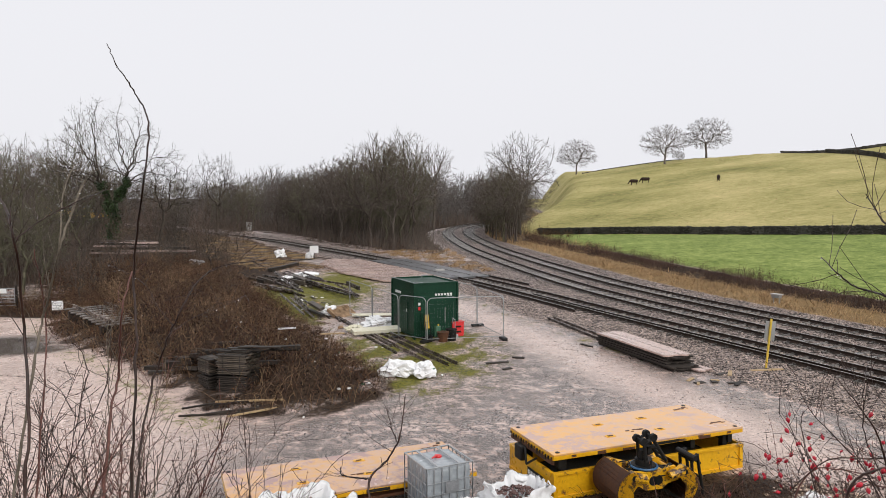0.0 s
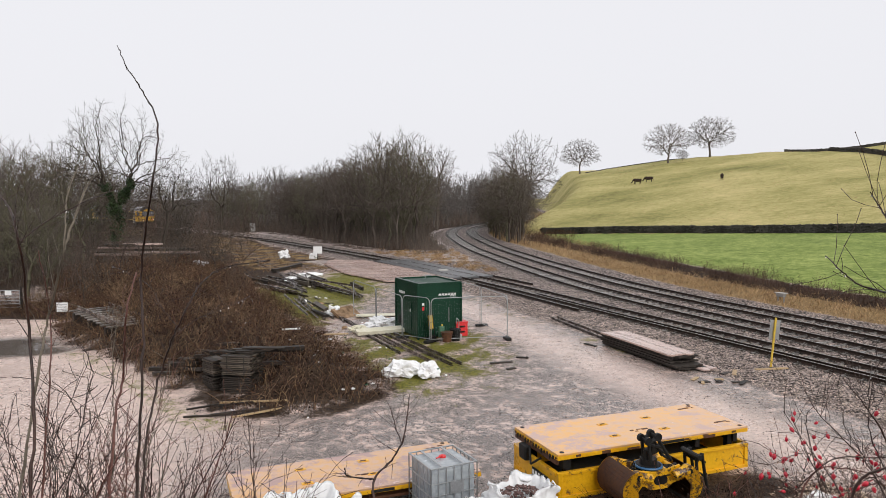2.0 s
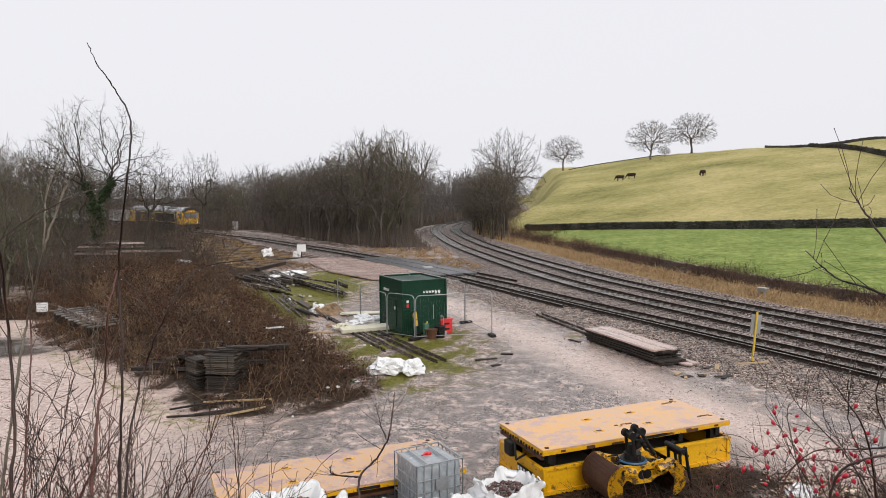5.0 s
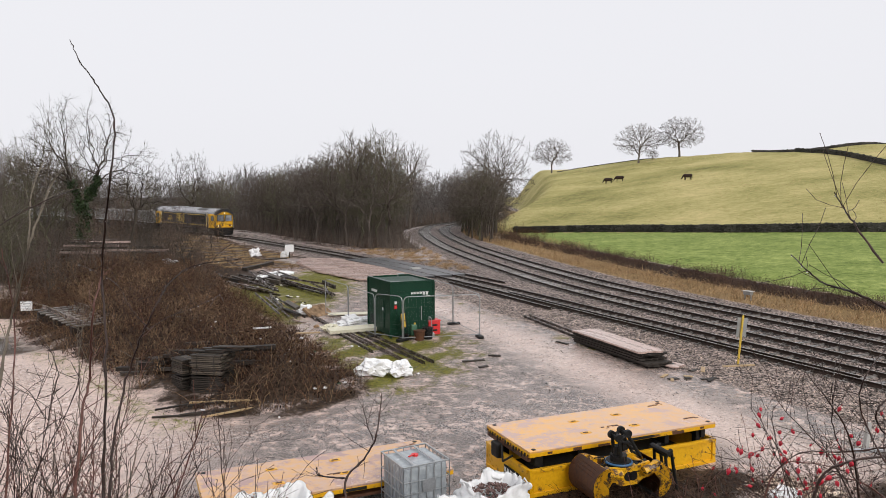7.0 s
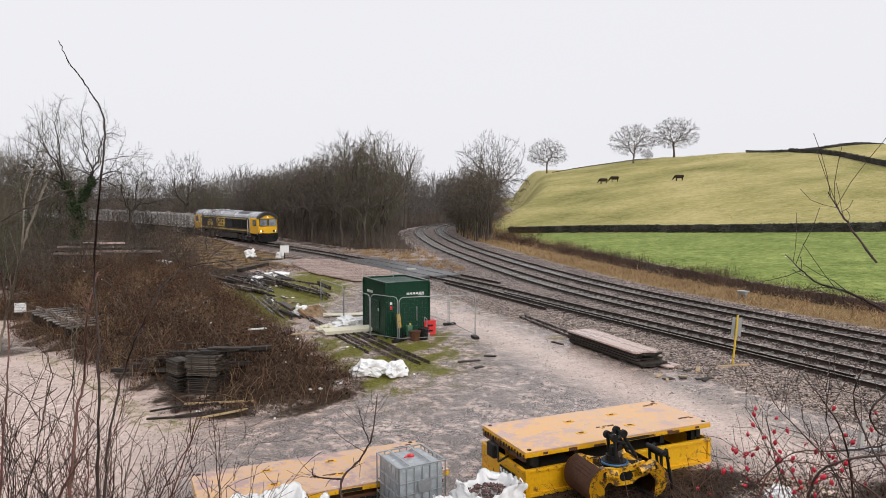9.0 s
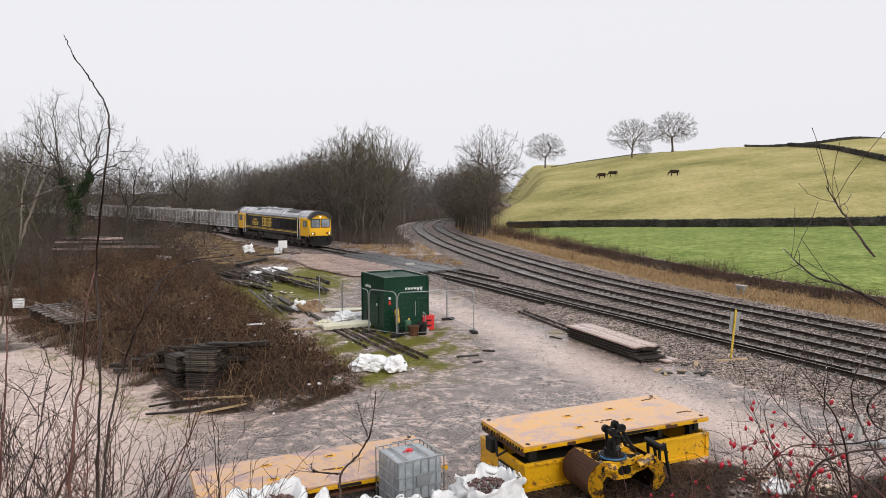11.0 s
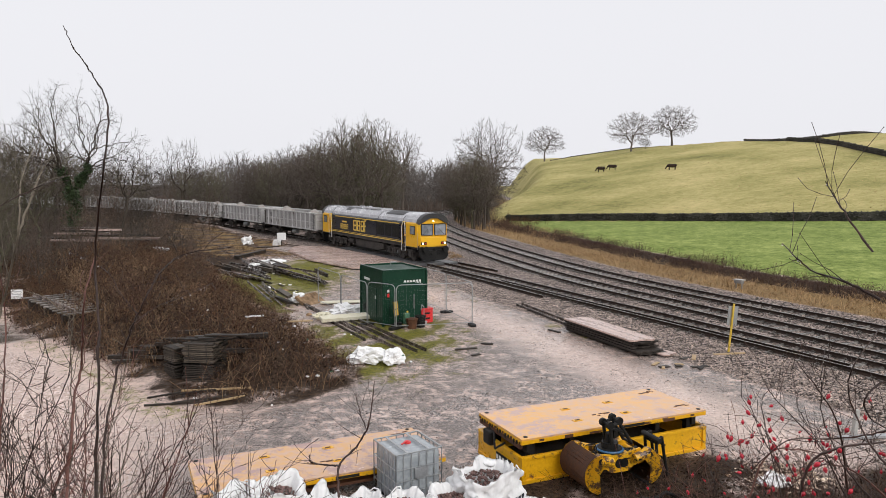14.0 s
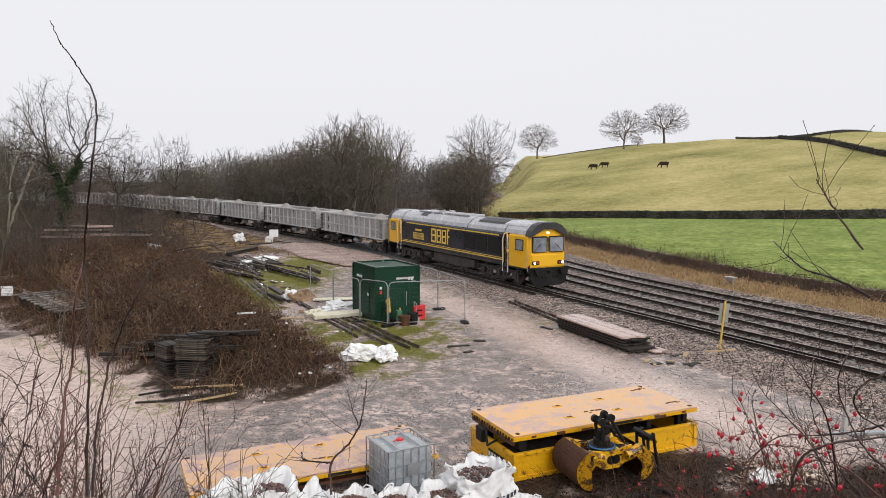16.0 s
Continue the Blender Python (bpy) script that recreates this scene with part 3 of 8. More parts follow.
    l.new(level.outputs[0], bsdf.inputs["Specular IOR Level"])
    relief, relief2 = n.new("ShaderNodeBump"), n.new("ShaderNodeBump")
    relief.inputs["Strength"].default_value, relief.inputs["Distance"].default_value = 0.6, 0.05
    calm = calc("SUBTRACT", 1.0, pool)
    l.new(calc("MULTIPLY", calc("ADD", calc("MULTIPLY", mid, 0.5), calc("MULTIPLY", fine, 0.5)), calm), relief.inputs["Height"])
    relief2.inputs["Strength"].default_value, relief2.inputs["Distance"].default_value = 0.6, 0.02
    l.new(calc("MULTIPLY", calc("ADD", calc("MULTIPLY", stones.outputs["Distance"], calc("MULTIPLY", bed, 0.8)), calc("MULTIPLY", grit, 0.4)), calm), relief2.inputs["Height"])
    l.new(relief.outputs[0], relief2.inputs["Normal"])
    l.new(relief2.outputs[0], bsdf.inputs["Normal"])
    return m


def build_ground():
    u = np.linspace(-1, 1, 300)
    xs = 2.0 + 42 * u + 560 * np.sign(u) * np.abs(u) ** 5
    v = np.linspace(0, 1, 340)
    ys = -40 + 165 * v + 900 * v ** 6
    gx, gy = np.meshgrid(xs, ys)
    z, fields, covers, pool = lay(gx, gy)
    far = smooth01((np.hypot(gx.ravel(), gy.ravel()) - 420) / 200)
    z = z * (1 - far) + 4 * far
    nx, ny = len(xs), len(ys)
    i = (np.arange(ny - 1)[:, None] * nx + np.arange(nx - 1)[None]).ravel()
    data = arrays("ground", np.stack([gx.ravel(), gy.ravel(), z], 1), np.stack([i, i + 1, i + nx + 1, i + nx], 1), None)
    for name, values in (("fields", fields), ("covers", covers), ("pool", pool)):
        layer = data.color_attributes.new(name, "FLOAT_COLOR", "POINT")
        layer.data.foreach_set("color", np.c_[values, np.ones(len(values))].astype(np.float32).ravel())
    data.materials.append(ground_material())
    data.shade_smooth()
    tagged(new("ground", data), "muddy gravel yard, ballast and grass fields", "ground", kind="structure")


build_ground()

# ---- railway lines ----
RAIL = [(-0.070, 0), (0.070, 0), (0.070, 0.012), (0.010, 0.03), (0.010, 0.115), (0.034, 0.125), (0.034, 0.156), (-0.034, 0.156), (-0.034, 0.125), (-0.010, 0.115), (-0.010, 0.03), (-0.070, 0.012)]


def rail_sweep(name, line, way, off, zs, lo, hi, material="rail_side"):
    """A flat-bottomed rail along a plan line; its head is bright."""
    k = np.arange(lo, hi, 2)
    p, w, z = line[k], way[k], zs[k]
    side = np.stack([w[:, 1], -w[:, 0]], 1)
    n = len(RAIL)
    verts = np.concatenate([np.c_[p + side * (off + a), z - 0.156 + b][:, None] for a, b in RAIL], 1).reshape(-1, 3)
    i = np.arange(len(k) - 1)[:, None] * n
    faces = np.concatenate([i + [j, (j + 1) % n, n + (j + 1) % n, n + j] for j in range(n)], 0)
    data = arrays(name, verts, faces, material)
    data.materials.append(M["rail_top"])
    top = np.zeros(len(data.polygons), np.int32)
    top[6 * (len(k) - 1):7 * (len(k) - 1)] = 1
    data.polygons.foreach_set("material_index", top)
    return data


def sleeper_mesh():
    bm = bmesh.new()
    extrude_profile(bm, [(-0.14, -0.12), (0.14, -0.12), (0.115, 0.0), (-0.115, 0.0)], "x", -1.05, 1.05)
    for x in (-0.75, 0.75):
        box(bm, x, 0, 0.012, 0.2, 0.17, 0.03)
        for s in (-0.1, 0.1):
            box(bm, x + s, 0, 0.035, 0.05, 0.1, 0.05)
    data = bpy.data.meshes.new("sleeper")
    bm.to_mesh(data)
    bm.free()
    data.materials.append(M["sleeper"])
    return data


SLEEPER = sleeper_mesh()


def railway(name, label, line, way, rise, lo, hi, gap=(0, 0)):
    zs = rise(line[:, 1])
    top = thing(name, label, "railway track", kind="structure")
    for off in (-0.7525, 0.7525):
        part("rail", rail_sweep("rail", line, way, off, zs, lo, hi), None, top)
    far = np.arange(lo * 0.5, hi * 0.5, 0.68)
    rng = random.Random(5)
    for a in far:
        k = int(a / 0.5)
        if gap[0] < a < gap[1]:
            continue
        x, y = np.interp(a, np.arange(len(line)) * 0.5, line[:, 0]), np.interp(a, np.arange(len(line)) * 0.5, line[:, 1])
        m = Matrix.Translation((x, y, float(rise(y)) - 0.158)) @ Matrix.Rotation(math.atan2(way[k, 1], way[k, 0]) - math.pi / 2 + rng.uniform(-0.012, 0.012), 4, "Z")
        piece("sleeper", SLEEPER, top, m)
    return top


def along(line, x=None, y=None):
    return int(np.argmin(np.abs(line[:, 1] - y)))


railway("track_1", "single running line with wet sleepers and rusty rails", *LINE_A, rise_a, along(LINE_A[0], y=8), along(LINE_A[0], y=215), gap=(along(LINE_A[0], y=55) * 0.5, along(LINE_A[0], y=70) * 0.5))
railway("track_2", "near line of the double track on dark ballast", *LINE_B, rise_b, along(LINE_B[0], y=10), along(LINE_B[0], y=171))
railway("track_3", "far line of the double track on dark ballast", *LINE_C, rise_b, along(LINE_B[0], y=10), along(LINE_B[0], y=171))

# ---- bare winter trees ----
def fanned(seed, high, wide=0.45, low=0.15, fork=0.15, tips=650, twig=0.012, thick=0.018, lobes=0.1, lean=0.0, pull=0.4, fill=0.42, sprig=2):
    """Segments of a bare tree whose twigs fill a lobed dome: the crown is split again and again between its twigs."""
    rng = np.random.default_rng(seed)
    mid = high * (low + 0.38 * (1 - low))
    v = rng.normal(0, 1, (tips, 3))
    v[:, 2] = v[:, 2] * 0.9 + 0.3
    v /= np.linalg.norm(v, axis=1, keepdims=True)
    a = np.arctan2(v[:, 1], v[:, 0])
    lobe = 1 + lobes * (np.sin(3 * a + seed) + 0.7 * np.sin(5 * a + 2 * seed + 3 * v[:, 2]) + 0.8 * np.sin(7 * v[:, 2] + 2 * a + seed))
    rho = rng.uniform(0.1, 1, tips) ** fill * lobe
    ends = np.stack([v[:, 0] * rho * wide * high + lean * high * 0.5, v[:, 1] * rho * wide * high, mid + v[:, 2] * rho * np.where(v[:, 2] > 0, high - mid, mid - low * high)], 1)
    segs, r0 = [], high * thick

    def girth(n):
        return max(twig, r0 * (n / tips) ** 0.52)

    way = np.array([lean, 0.0, 1.0])
    at_, steps = np.zeros(3), 3
    for k in range(steps):
        nxt = at_ + way * high * fork / steps + rng.normal(0, 0.012, 3) * high * fork * [1, 1, 0]
        segs.append((at_, nxt, r0 * (1.25 - 0.1 * k), r0 * (1.15 - 0.1 * k), True))
        at_ = nxt
    todo = [(at_, np.arange(tips), way / np.linalg.norm(way), r0 * 0.95)]
    while todo:
        p, some, way, r = todo.pop()
        n = len(some)
        if n == 1:
            tip = ends[some[0]]
            long = np.linalg.norm(tip - p)
            m = p + (tip - p) * 0.5 + rng.normal(0, 0.07, 3) * long
            segs.append((p, m, min(r, twig * 1.15), twig * 0.9, False))
            segs.append((m, tip, twig * 0.9, 0.0, False))
            for _ in range(sprig):
                w = p + (m - p) * rng.uniform(0.4, 1.0)
                side = (tip - p) / long + rng.normal(0, 0.5, 3)
                segs.append((w, w + side / np.linalg.norm(side) * long * rng.uniform(0.3, 0.6), twig * 0.8, 0.0, False))
            continue
        d = ends[some].mean(0) - p
        far = np.linalg.norm(d) + 1e-6
        d = d / far * (1 - pull * 0.75) + way * pull * 0.75
        d += rng.normal(0, 0.1, 3)
        d /= np.linalg.norm(d)
        q = p + d * far * (rng.uniform(0.2, 0.32) if n > 0.06 * tips else rng.uniform(0.32, 0.46))
        s_ = min(r, girth(n))
        if n > 12:
            m = (p + q) / 2 + rng.normal(0, 0.035, 3) * far
            segs.append((p, m, r, (r + s_) / 2, n > tips * 0.55))
            segs.append((m, q, (r + s_) / 2, s_, n > tips * 0.55))
        else:
            segs.append((p, q, r, s_, False))
        rel = ends[some] - q
        rel /= np.linalg.norm(rel, axis=1, keepdims=True) + 1e-6
        rel -= rel.mean(0)
        axis = np.linalg.eigh(rel.T @ rel + np.eye(3) * 1e-6)[1][:, 2]
        order = some[np.argsort(rel @ axis)]
        cut = min(n - 1, max(1, int(n * rng.uniform(0.28, 0.72))))
        for half in (order[:cut], order[cut:]):
            todo.append((q, half, d, min(s_, girth(len(half)) * 1.1)))
    return segs


def tree_meshes(seed, high, bark="bark_far", **how):
    segs = fanned(seed, high, **how)
    out = []
    for trunk in (True, False):
        some = [g for g in segs if g[4] == trunk]
        out.append(tubes("trunk" if trunk else "crown", [tuple(g[0]) for g in some], [tuple(g[1]) for g in some], np.array([g[2] for g in some]), np.array([g[3] for g in some]), bark))
    return out


def tree(name, label, meshes, x, y, turn=0.0, size=1.0, group="", sink=0.15):
    top = thing(name, label, "tree", Matrix.Translation((x, y, height(x, y) - sink)) @ Matrix.Rotation(turn, 4, "Z") @ Matrix.Diagonal((size, size, size, 1)), group)
    for data in meshes:
        part(data.name.split(".")[0], data, None, top)
    return top


def joined_trees(name, label, placed, material):
    """Far trees too many to count, as one growth."""
    verts, faces, count = [], [], 0
    for meshes, x, y, turn, size in placed:
        c, s = math.cos(turn), math.sin(turn)
        z = height(x, y) - 0.15
        for data in meshes:
            v = np.empty(len(data.vertices) * 3, np.float32)
            data.vertices.foreach_get("co", v)
            v = v.reshape(-1, 3) * size
            verts.append(np.stack([v[:, 0] * c - v[:, 1] * s + x, v[:, 0] * s + v[:, 1] * c + y, v[:, 2] + z], 1))
            starts = np.empty(len(data.polygons), np.int32)
            data.polygons.foreach_get("loop_start", starts)
            f = np.empty(len(data.loops), np.int32)
            data.loops.foreach_get("vertex_index", f)
            faces.append(f.reshape(-1, 3) + count)
            count += len(v)
    return tagged(new(name, arrays(name, np.concatenate(verts), np.concatenate(faces), material)), label, "trees", kind="stuff")


def off_lines(x, y):
    return near_line(x, y, *LINE_A)[1], near_line(x, y, *LINE_B)[1]


def plant_woods():
    rng = random.Random(11)
    kinds = [tree_meshes(40 + i, 11, bark=("bark_green", "bark_dense", "bark_far")[i % 3], fork=(0.06, 0.1, 0.14, 0.05, 0.18, 0.1)[i], low=(0.08, 0.12, 0.16, 0.08, 0.2, 0.1)[i], wide=(0.34, 0.4, 0.44, 0.32, 0.44, 0.38)[i], tips=360, twig=0.0145, thick=0.0125, lobes=0.06, sprig=2) for i in range(6)]
    # far kinds use the palest bark, with haze painted in
    misty = [tree_meshes(50 + i, 11, bark="bark_haze", fork=0.1, low=0.1, wide=0.4, tips=260, twig=0.032, thick=0.014, sprig=0) for i in range(3)]
    spots, far = [], []

    def fill(count, xs, ys, test, gap):
        tries = 0
        while count and tries < 9000:
            tries += 1
            x, y = rng.uniform(*xs), rng.uniform(*ys)
            oa, ob = off_lines([x], [y])
            if not test(x, y, oa[0], ob[0]) or any((x - a) ** 2 + (y - b) ** 2 < gap * gap for a, b in spots):
                continue
            spots.append((x, y))
            count -= 1
            yield x, y

    def tall(x, y):
        return float(np.interp(x / y, [-0.30, -0.22, -0.17, -0.11, -0.06, -0.03, 0.01, 0.05], [0.75, 0.9, 0.98, 1.22, 1.38, 1.25, 0.95, 0.7]))

    for count, xs, ys, test, gap, lo, hi, what in (
        (88, (-42, 2), (84, 132), lambda x, y, a, b: a > 5 and b < -5.5, 2.0, 0.86, 1.04, "bare multi-stemmed tree in the dense wood beside the line"),
        (46, (-110, -30), (112, 185), lambda x, y, a, b: a > 5, 3.4, 0.72, 1.0, "bare tree in the far wood behind the line"),
        (56, (-80, -33), (62, 140), lambda x, y, a, b: a < -8 and x / y < -0.47, 3.2, 0.95, 1.3, "bare tree in the scrubby wood past the yard"),
        (24, (-46, -27), (44, 66), lambda x, y, a, b: x / y < -0.54, 2.4, 0.6, 0.95, "bare tree in the scrubby wood past the yard"),
        (10, (-62, -34), (82, 128), lambda x, y, a, b: a < -6 and -0.52 < x / y < -0.43, 2.6, 0.75, 1.0, "bare tree in the scrubby wood past the yard"),
        (76, (3, 30), (98, 178), lambda x, y, a, b: 6.5 < b < 18 and x / y < 0.104 - 0.0003 * (y - 100), 1.7, 0.6, 1.2, "bare tree on the railway bank"),
        (44, (-26, 34), (132, 230), lambda x, y, a, b: (8 < b < 22 or b < -5.5) and a > 8 and x / y < 0.108, 3, 0.85, 1.15, "bare tree in the misty cutting"),
        (42, (-60, 36), (165, 270), lambda x, y, a, b: abs(b) > 7 and b < 20 and a > 6 and x / y < 0.105, 4.5, 1.2, 1.6, "bare tree in the misty far wood"),
        (34, (-190, -62), (175, 275), lambda x, y, a, b: a > 8 and x / y > -0.72, 5.0, 0.9, 1.3, "bare tree in the misty far wood"),
        (26, (-14, 36), (188, 262), lambda x, y, a, b: -0.05 < x / y < 0.112, 3.4, 1.0, 1.45, "bare tree closing the end of the cutting"),
    ):
        for x, y in fill(count, xs, ys, test, gap):
            size = rng.uniform(lo, hi) * (tall(x, y) if "dense" in what else 1)
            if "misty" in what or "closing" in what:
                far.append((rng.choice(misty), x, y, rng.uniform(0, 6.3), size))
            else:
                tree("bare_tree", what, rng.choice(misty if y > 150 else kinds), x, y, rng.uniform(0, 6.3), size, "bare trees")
    joined_trees("far_wood", "grey-brown bare wood round the cutting, bark paled for haze", far, "bark_haze")


plant_woods()


def plant_landmarks():
    beech = [tree_meshes(70 + i, 12, bark="bark_far", fork=0.13, low=0.16, wide=0.6, tips=1900, twig=0.021, thick=0.026, lobes=0.05, pull=0.25, fill=0.5, sprig=3) for i in range(3)]
    tree("hill_tree", "wide round-crowned bare tree on the hill crest", beech[0], 67.8, 221, 0.4, 1.07, "hill trees")
    tree("hill_tree", "wide round-crowned bare tree on the hill crest", beech[1], 80.6, 221, 1.7, 1.09, "hill trees")
    tree("hill_tree", "round-crowned bare tree behind the hill edge", beech[2], 46.2, 250, 2.6, 1.06, "hill trees")
    tree("hill_shrub", "small bare thorn bush on the hill crest", beech[1], 72.6, 222, 3.0, 0.3, "hill trees")
    oak = tree_meshes(81, 14.0, bark="bark", fork=0.24, low=0.26, wide=0.37, tips=1500, twig=0.014, thick=0.02, lobes=0.1, lean=0.04, sprig=3)
    tree("bank_tree", "tall spreading dark bare tree on the railway bank", oak, 12.2, 116, 0.9, 1.22, "bank trees")
    tall_ash = tree_meshes(83, 17.5, bark="bark_far", fork=0.3, low=0.4, wide=0.26, tips=520, twig=0.018, thick=0.016, sprig=3)
    tree("bank_tree", "bare tree standing above the wood", tall_ash, -1.8, 140, 2.2, 1.0, "bank trees")
    tree("bank_tree", "tall bare tree in the middle of the wood", tall_ash, -9.2, 108, 4.0, 0.92, "bank trees")
    slim = tree_meshes(97, 12.4, bark="bark", fork=0.22, low=0.3, wide=0.31, tips=560, twig=0.0105, thick=0.013, sprig=3)
    ash_segs = fanned(95, 14.6, wide=0.41, low=0.3, fork=0.2, tips=1150, twig=0.0078, thick=0.019, lobes=0.12, pull=0.45, sprig=3)
    ash = []
    for trunk in (True, False):
        some = [g for g in ash_segs if g[4] == trunk]
        ash.append(tubes("trunk" if trunk else "crown", [g[0] for g in some], [g[1] for g in some], np.array([g[2] for g in some]), np.array([g[3] for g in some]), "bark"))
    ivied = tree("ivy_tree", "tall bare tree with ivy-clad trunks past the brambles", ash, -29.7, 64, 0.5, 1.0)
    # ivy wraps the trunk and the feet of the main limbs
    rng = np.random.default_rng(5)
    thick_ = [g for g in ash_segs if g[2] > 0.06 and g[0][2] < 6.8]
    share = np.array([np.linalg.norm(g[1] - g[0]) for g in thick_])
    pick = rng.choice(len(thick_), 9000, p=share / share.sum())
    p0, p1 = np.array([g[0] for g in thick_])[pick], np.array([g[1] for g in thick_])[pick]
    c = p0 + (p1 - p0) * rng.uniform(0, 1, (9000, 1))
    out = rng.normal(0, 1, (9000, 3))
    c = c + out / np.linalg.norm(out, axis=1, keepdims=True) * (rng.uniform(0.1, 1.0, (9000, 1)) * (1.35 - 0.13 * c[:, 2:]) * (0.7 + 0.3 * np.sin(3.1 * c[:, 2:] + 2 * c[:, :1])))
    n = len(c)
    u, v = rng.normal(0, 1, (n, 3)), rng.normal(0, 1, (n, 3))
    s = rng.uniform(0.05, 0.11, n)[:, None]
    u, v = u / np.linalg.norm(u, axis=1, keepdims=True) * s, v / np.linalg.norm(v, axis=1, keepdims=True) * s
    leaf = arrays("ivy", np.stack([c - u, c + v, c + u, c - v], 1).reshape(-1, 3), np.arange(n)[:, None] * 4 + np.arange(4)[None], "ivy")
    tagged(part("ivy", leaf, None, ivied, "dark green ivy leaves"), kind="stuff")
    leaning = tree_meshes(98, 10.5, bark="bark", fork=0.3, low=0.35, wide=0.36, tips=480, twig=0.008, thick=0.014, lean=0.22, sprig=3)
    tree("bare_tree", "tall bare tree with a low spreading limb", leaning, -26.6, 66, 0.2, 0.98, "yard trees")
    tree("bare_tree", "slim bare tree beyond the brambles", slim, -35.6, 113, 4.1, 1.1, "yard trees")
    small = [tree_meshes(120 + i, 5, bark=("bark", "brushwood")[i % 2], fork=0.03, low=0.05, wide=(0.42, 0.34, 0.5)[i], tips=230, twig=0.0066, thick=0.011, fill=0.5, sprig=3) for i in range(3)]
    for x, y, s in ((-18.6, 57, 1.0), (-20.8, 60.5, 0.95), (-16.2, 54.5, 0.7), (-23.5, 66, 1.1), (-21.5, 42.2, 0.8), (-24.5, 47.5, 0.9), (-18.0, 47, 0.6), (-27.5, 55, 1.1), (-12.0, 40, 0.45), (-22.0, 72, 1.0), (-26.5, 78, 1.1), (-24.0, 52, 0.9), (-29.5, 50, 1.2), (-31.0, 71, 1.2), (-33.5, 82, 1.2), (-30.4, 80, 1.15), (-31.6, 82.5, 1.2), (-29.3, 78.5, 1.0), (-32.6, 79, 1.1), (-26.2, 70, 1.25), (-28.4, 73.5, 1.2), (-24.6, 74.5, 1.15), (-30.6, 76, 1.3), (-33.8, 75, 1.25), (-21.0, 66.5, 1.0), (-19.0, 63.5, 0.85), (-35.5, 86, 1.3), (-27.8, 84, 1.2), (-24.5, 88, 1.1), (-31.0, 67.5, 1.2), (-23.0, 80, 1.1), (-37.5, 80, 1.3), (-34.5, 92, 1.3)):
        tree("bare_shrub", "bare winter shrub among the brambles", rng_pick(small, x), x, y, x * 3.1, s, "bare shrubs")


    low_bush = [tree_meshes(130 + i, 1.6, bark=("thorn", "cane_tan", "bramble")[i], fork=0.03, low=0.05, wide=(0.55, 0.5, 0.65)[i], tips=110, twig=0.0048, thick=0.011, fill=0.5, sprig=2) for i in range(3)]
    pick = np.random.default_rng(61)
    spots = scatter(pick, 900, (-28, -1), (20, 62), mound_share)[:75]
    for k, (x, y, _) in enumerate(spots):
        tree("mound_shrub", "small twiggy bare shrub on the bramble mound", low_bush[k % 3], float(x), float(y), k * 2.1, float(pick.uniform(0.6, 1.25)), "mound shrubs")


def rng_pick(options, key):
    return options[int(abs(key) * 7.3) % len(options)]



# ---- undergrowth ----
def canes(name, label, roots, rng, reach, high, radius, material, segs=4, group=""):
    """Arching dead stems from many roots, joined as one growth."""
    n = len(roots)
    a = rng.uniform(0, 6.28, n)
    way = np.stack([np.cos(a), np.sin(a), 0 * a], 1)
    far, top = (reach * rng.uniform(0.2, 1.1, n))[:, None], (high * rng.uniform(0.45, 1.15, n))[:, None]
    droop = rng.uniform(0.15, 0.95, n)[:, None]
    ps, qs, rs, ss = [], [], [], []
    p = roots
    for k in range(1, segs + 1):
        u = k / segs
        q = roots + way * far * u + np.array([[0, 0, 1.0]]) * top * (1.9 * u - (0.9 + droop * 0.6) * u * u) + rng.normal(0, 0.035, (n, 3)) * (high + 0.2)
        ps.append(p), qs.append(q)
        rs.append(np.full(n, radius * (1.1 - 0.75 * (k - 1) / segs))), ss.append(np.full(n, radius * (1.1 - 0.75 * k / segs) * (k < segs)))
        p = q
    data = tubes(name, np.concatenate(ps), np.concatenate(qs), np.concatenate(rs), np.concatenate(ss), material)
    return tagged(new(name, data), label, "undergrowth", group, "stuff")


def flecks(name, label, centres, rng, size, material):
    n = len(centres)
    u, v = rng.normal(0, 1, (n, 3)), rng.normal(0, 1, (n, 3))
    s = (size * rng.uniform(0.5, 1.3, n))[:, None]
    u, v = u / np.linalg.norm(u, axis=1, keepdims=True) * s, v / np.linalg.norm(v, axis=1, keepdims=True) * s * 0.6
    data = arrays(name, np.stack([centres - u, centres + v, centres + u, centres - v], 1).reshape(-1, 3), np.arange(n)[:, None] * 4 + np.arange(4)[None], material)
    return tagged(new(name, data), label, "leaves", kind="stuff")


def scatter(rng, count, xs, ys, keep):
    """Plan points with their ground height where keep() says so."""
    x, y = rng.uniform(*xs, count), rng.uniform(*ys, count)
    k = keep(x, y) > rng.uniform(0, 1, count)
    x, y = x[k], y[k]
    return np.stack([x, y, lay(x, y)[0] - 0.03], 1)


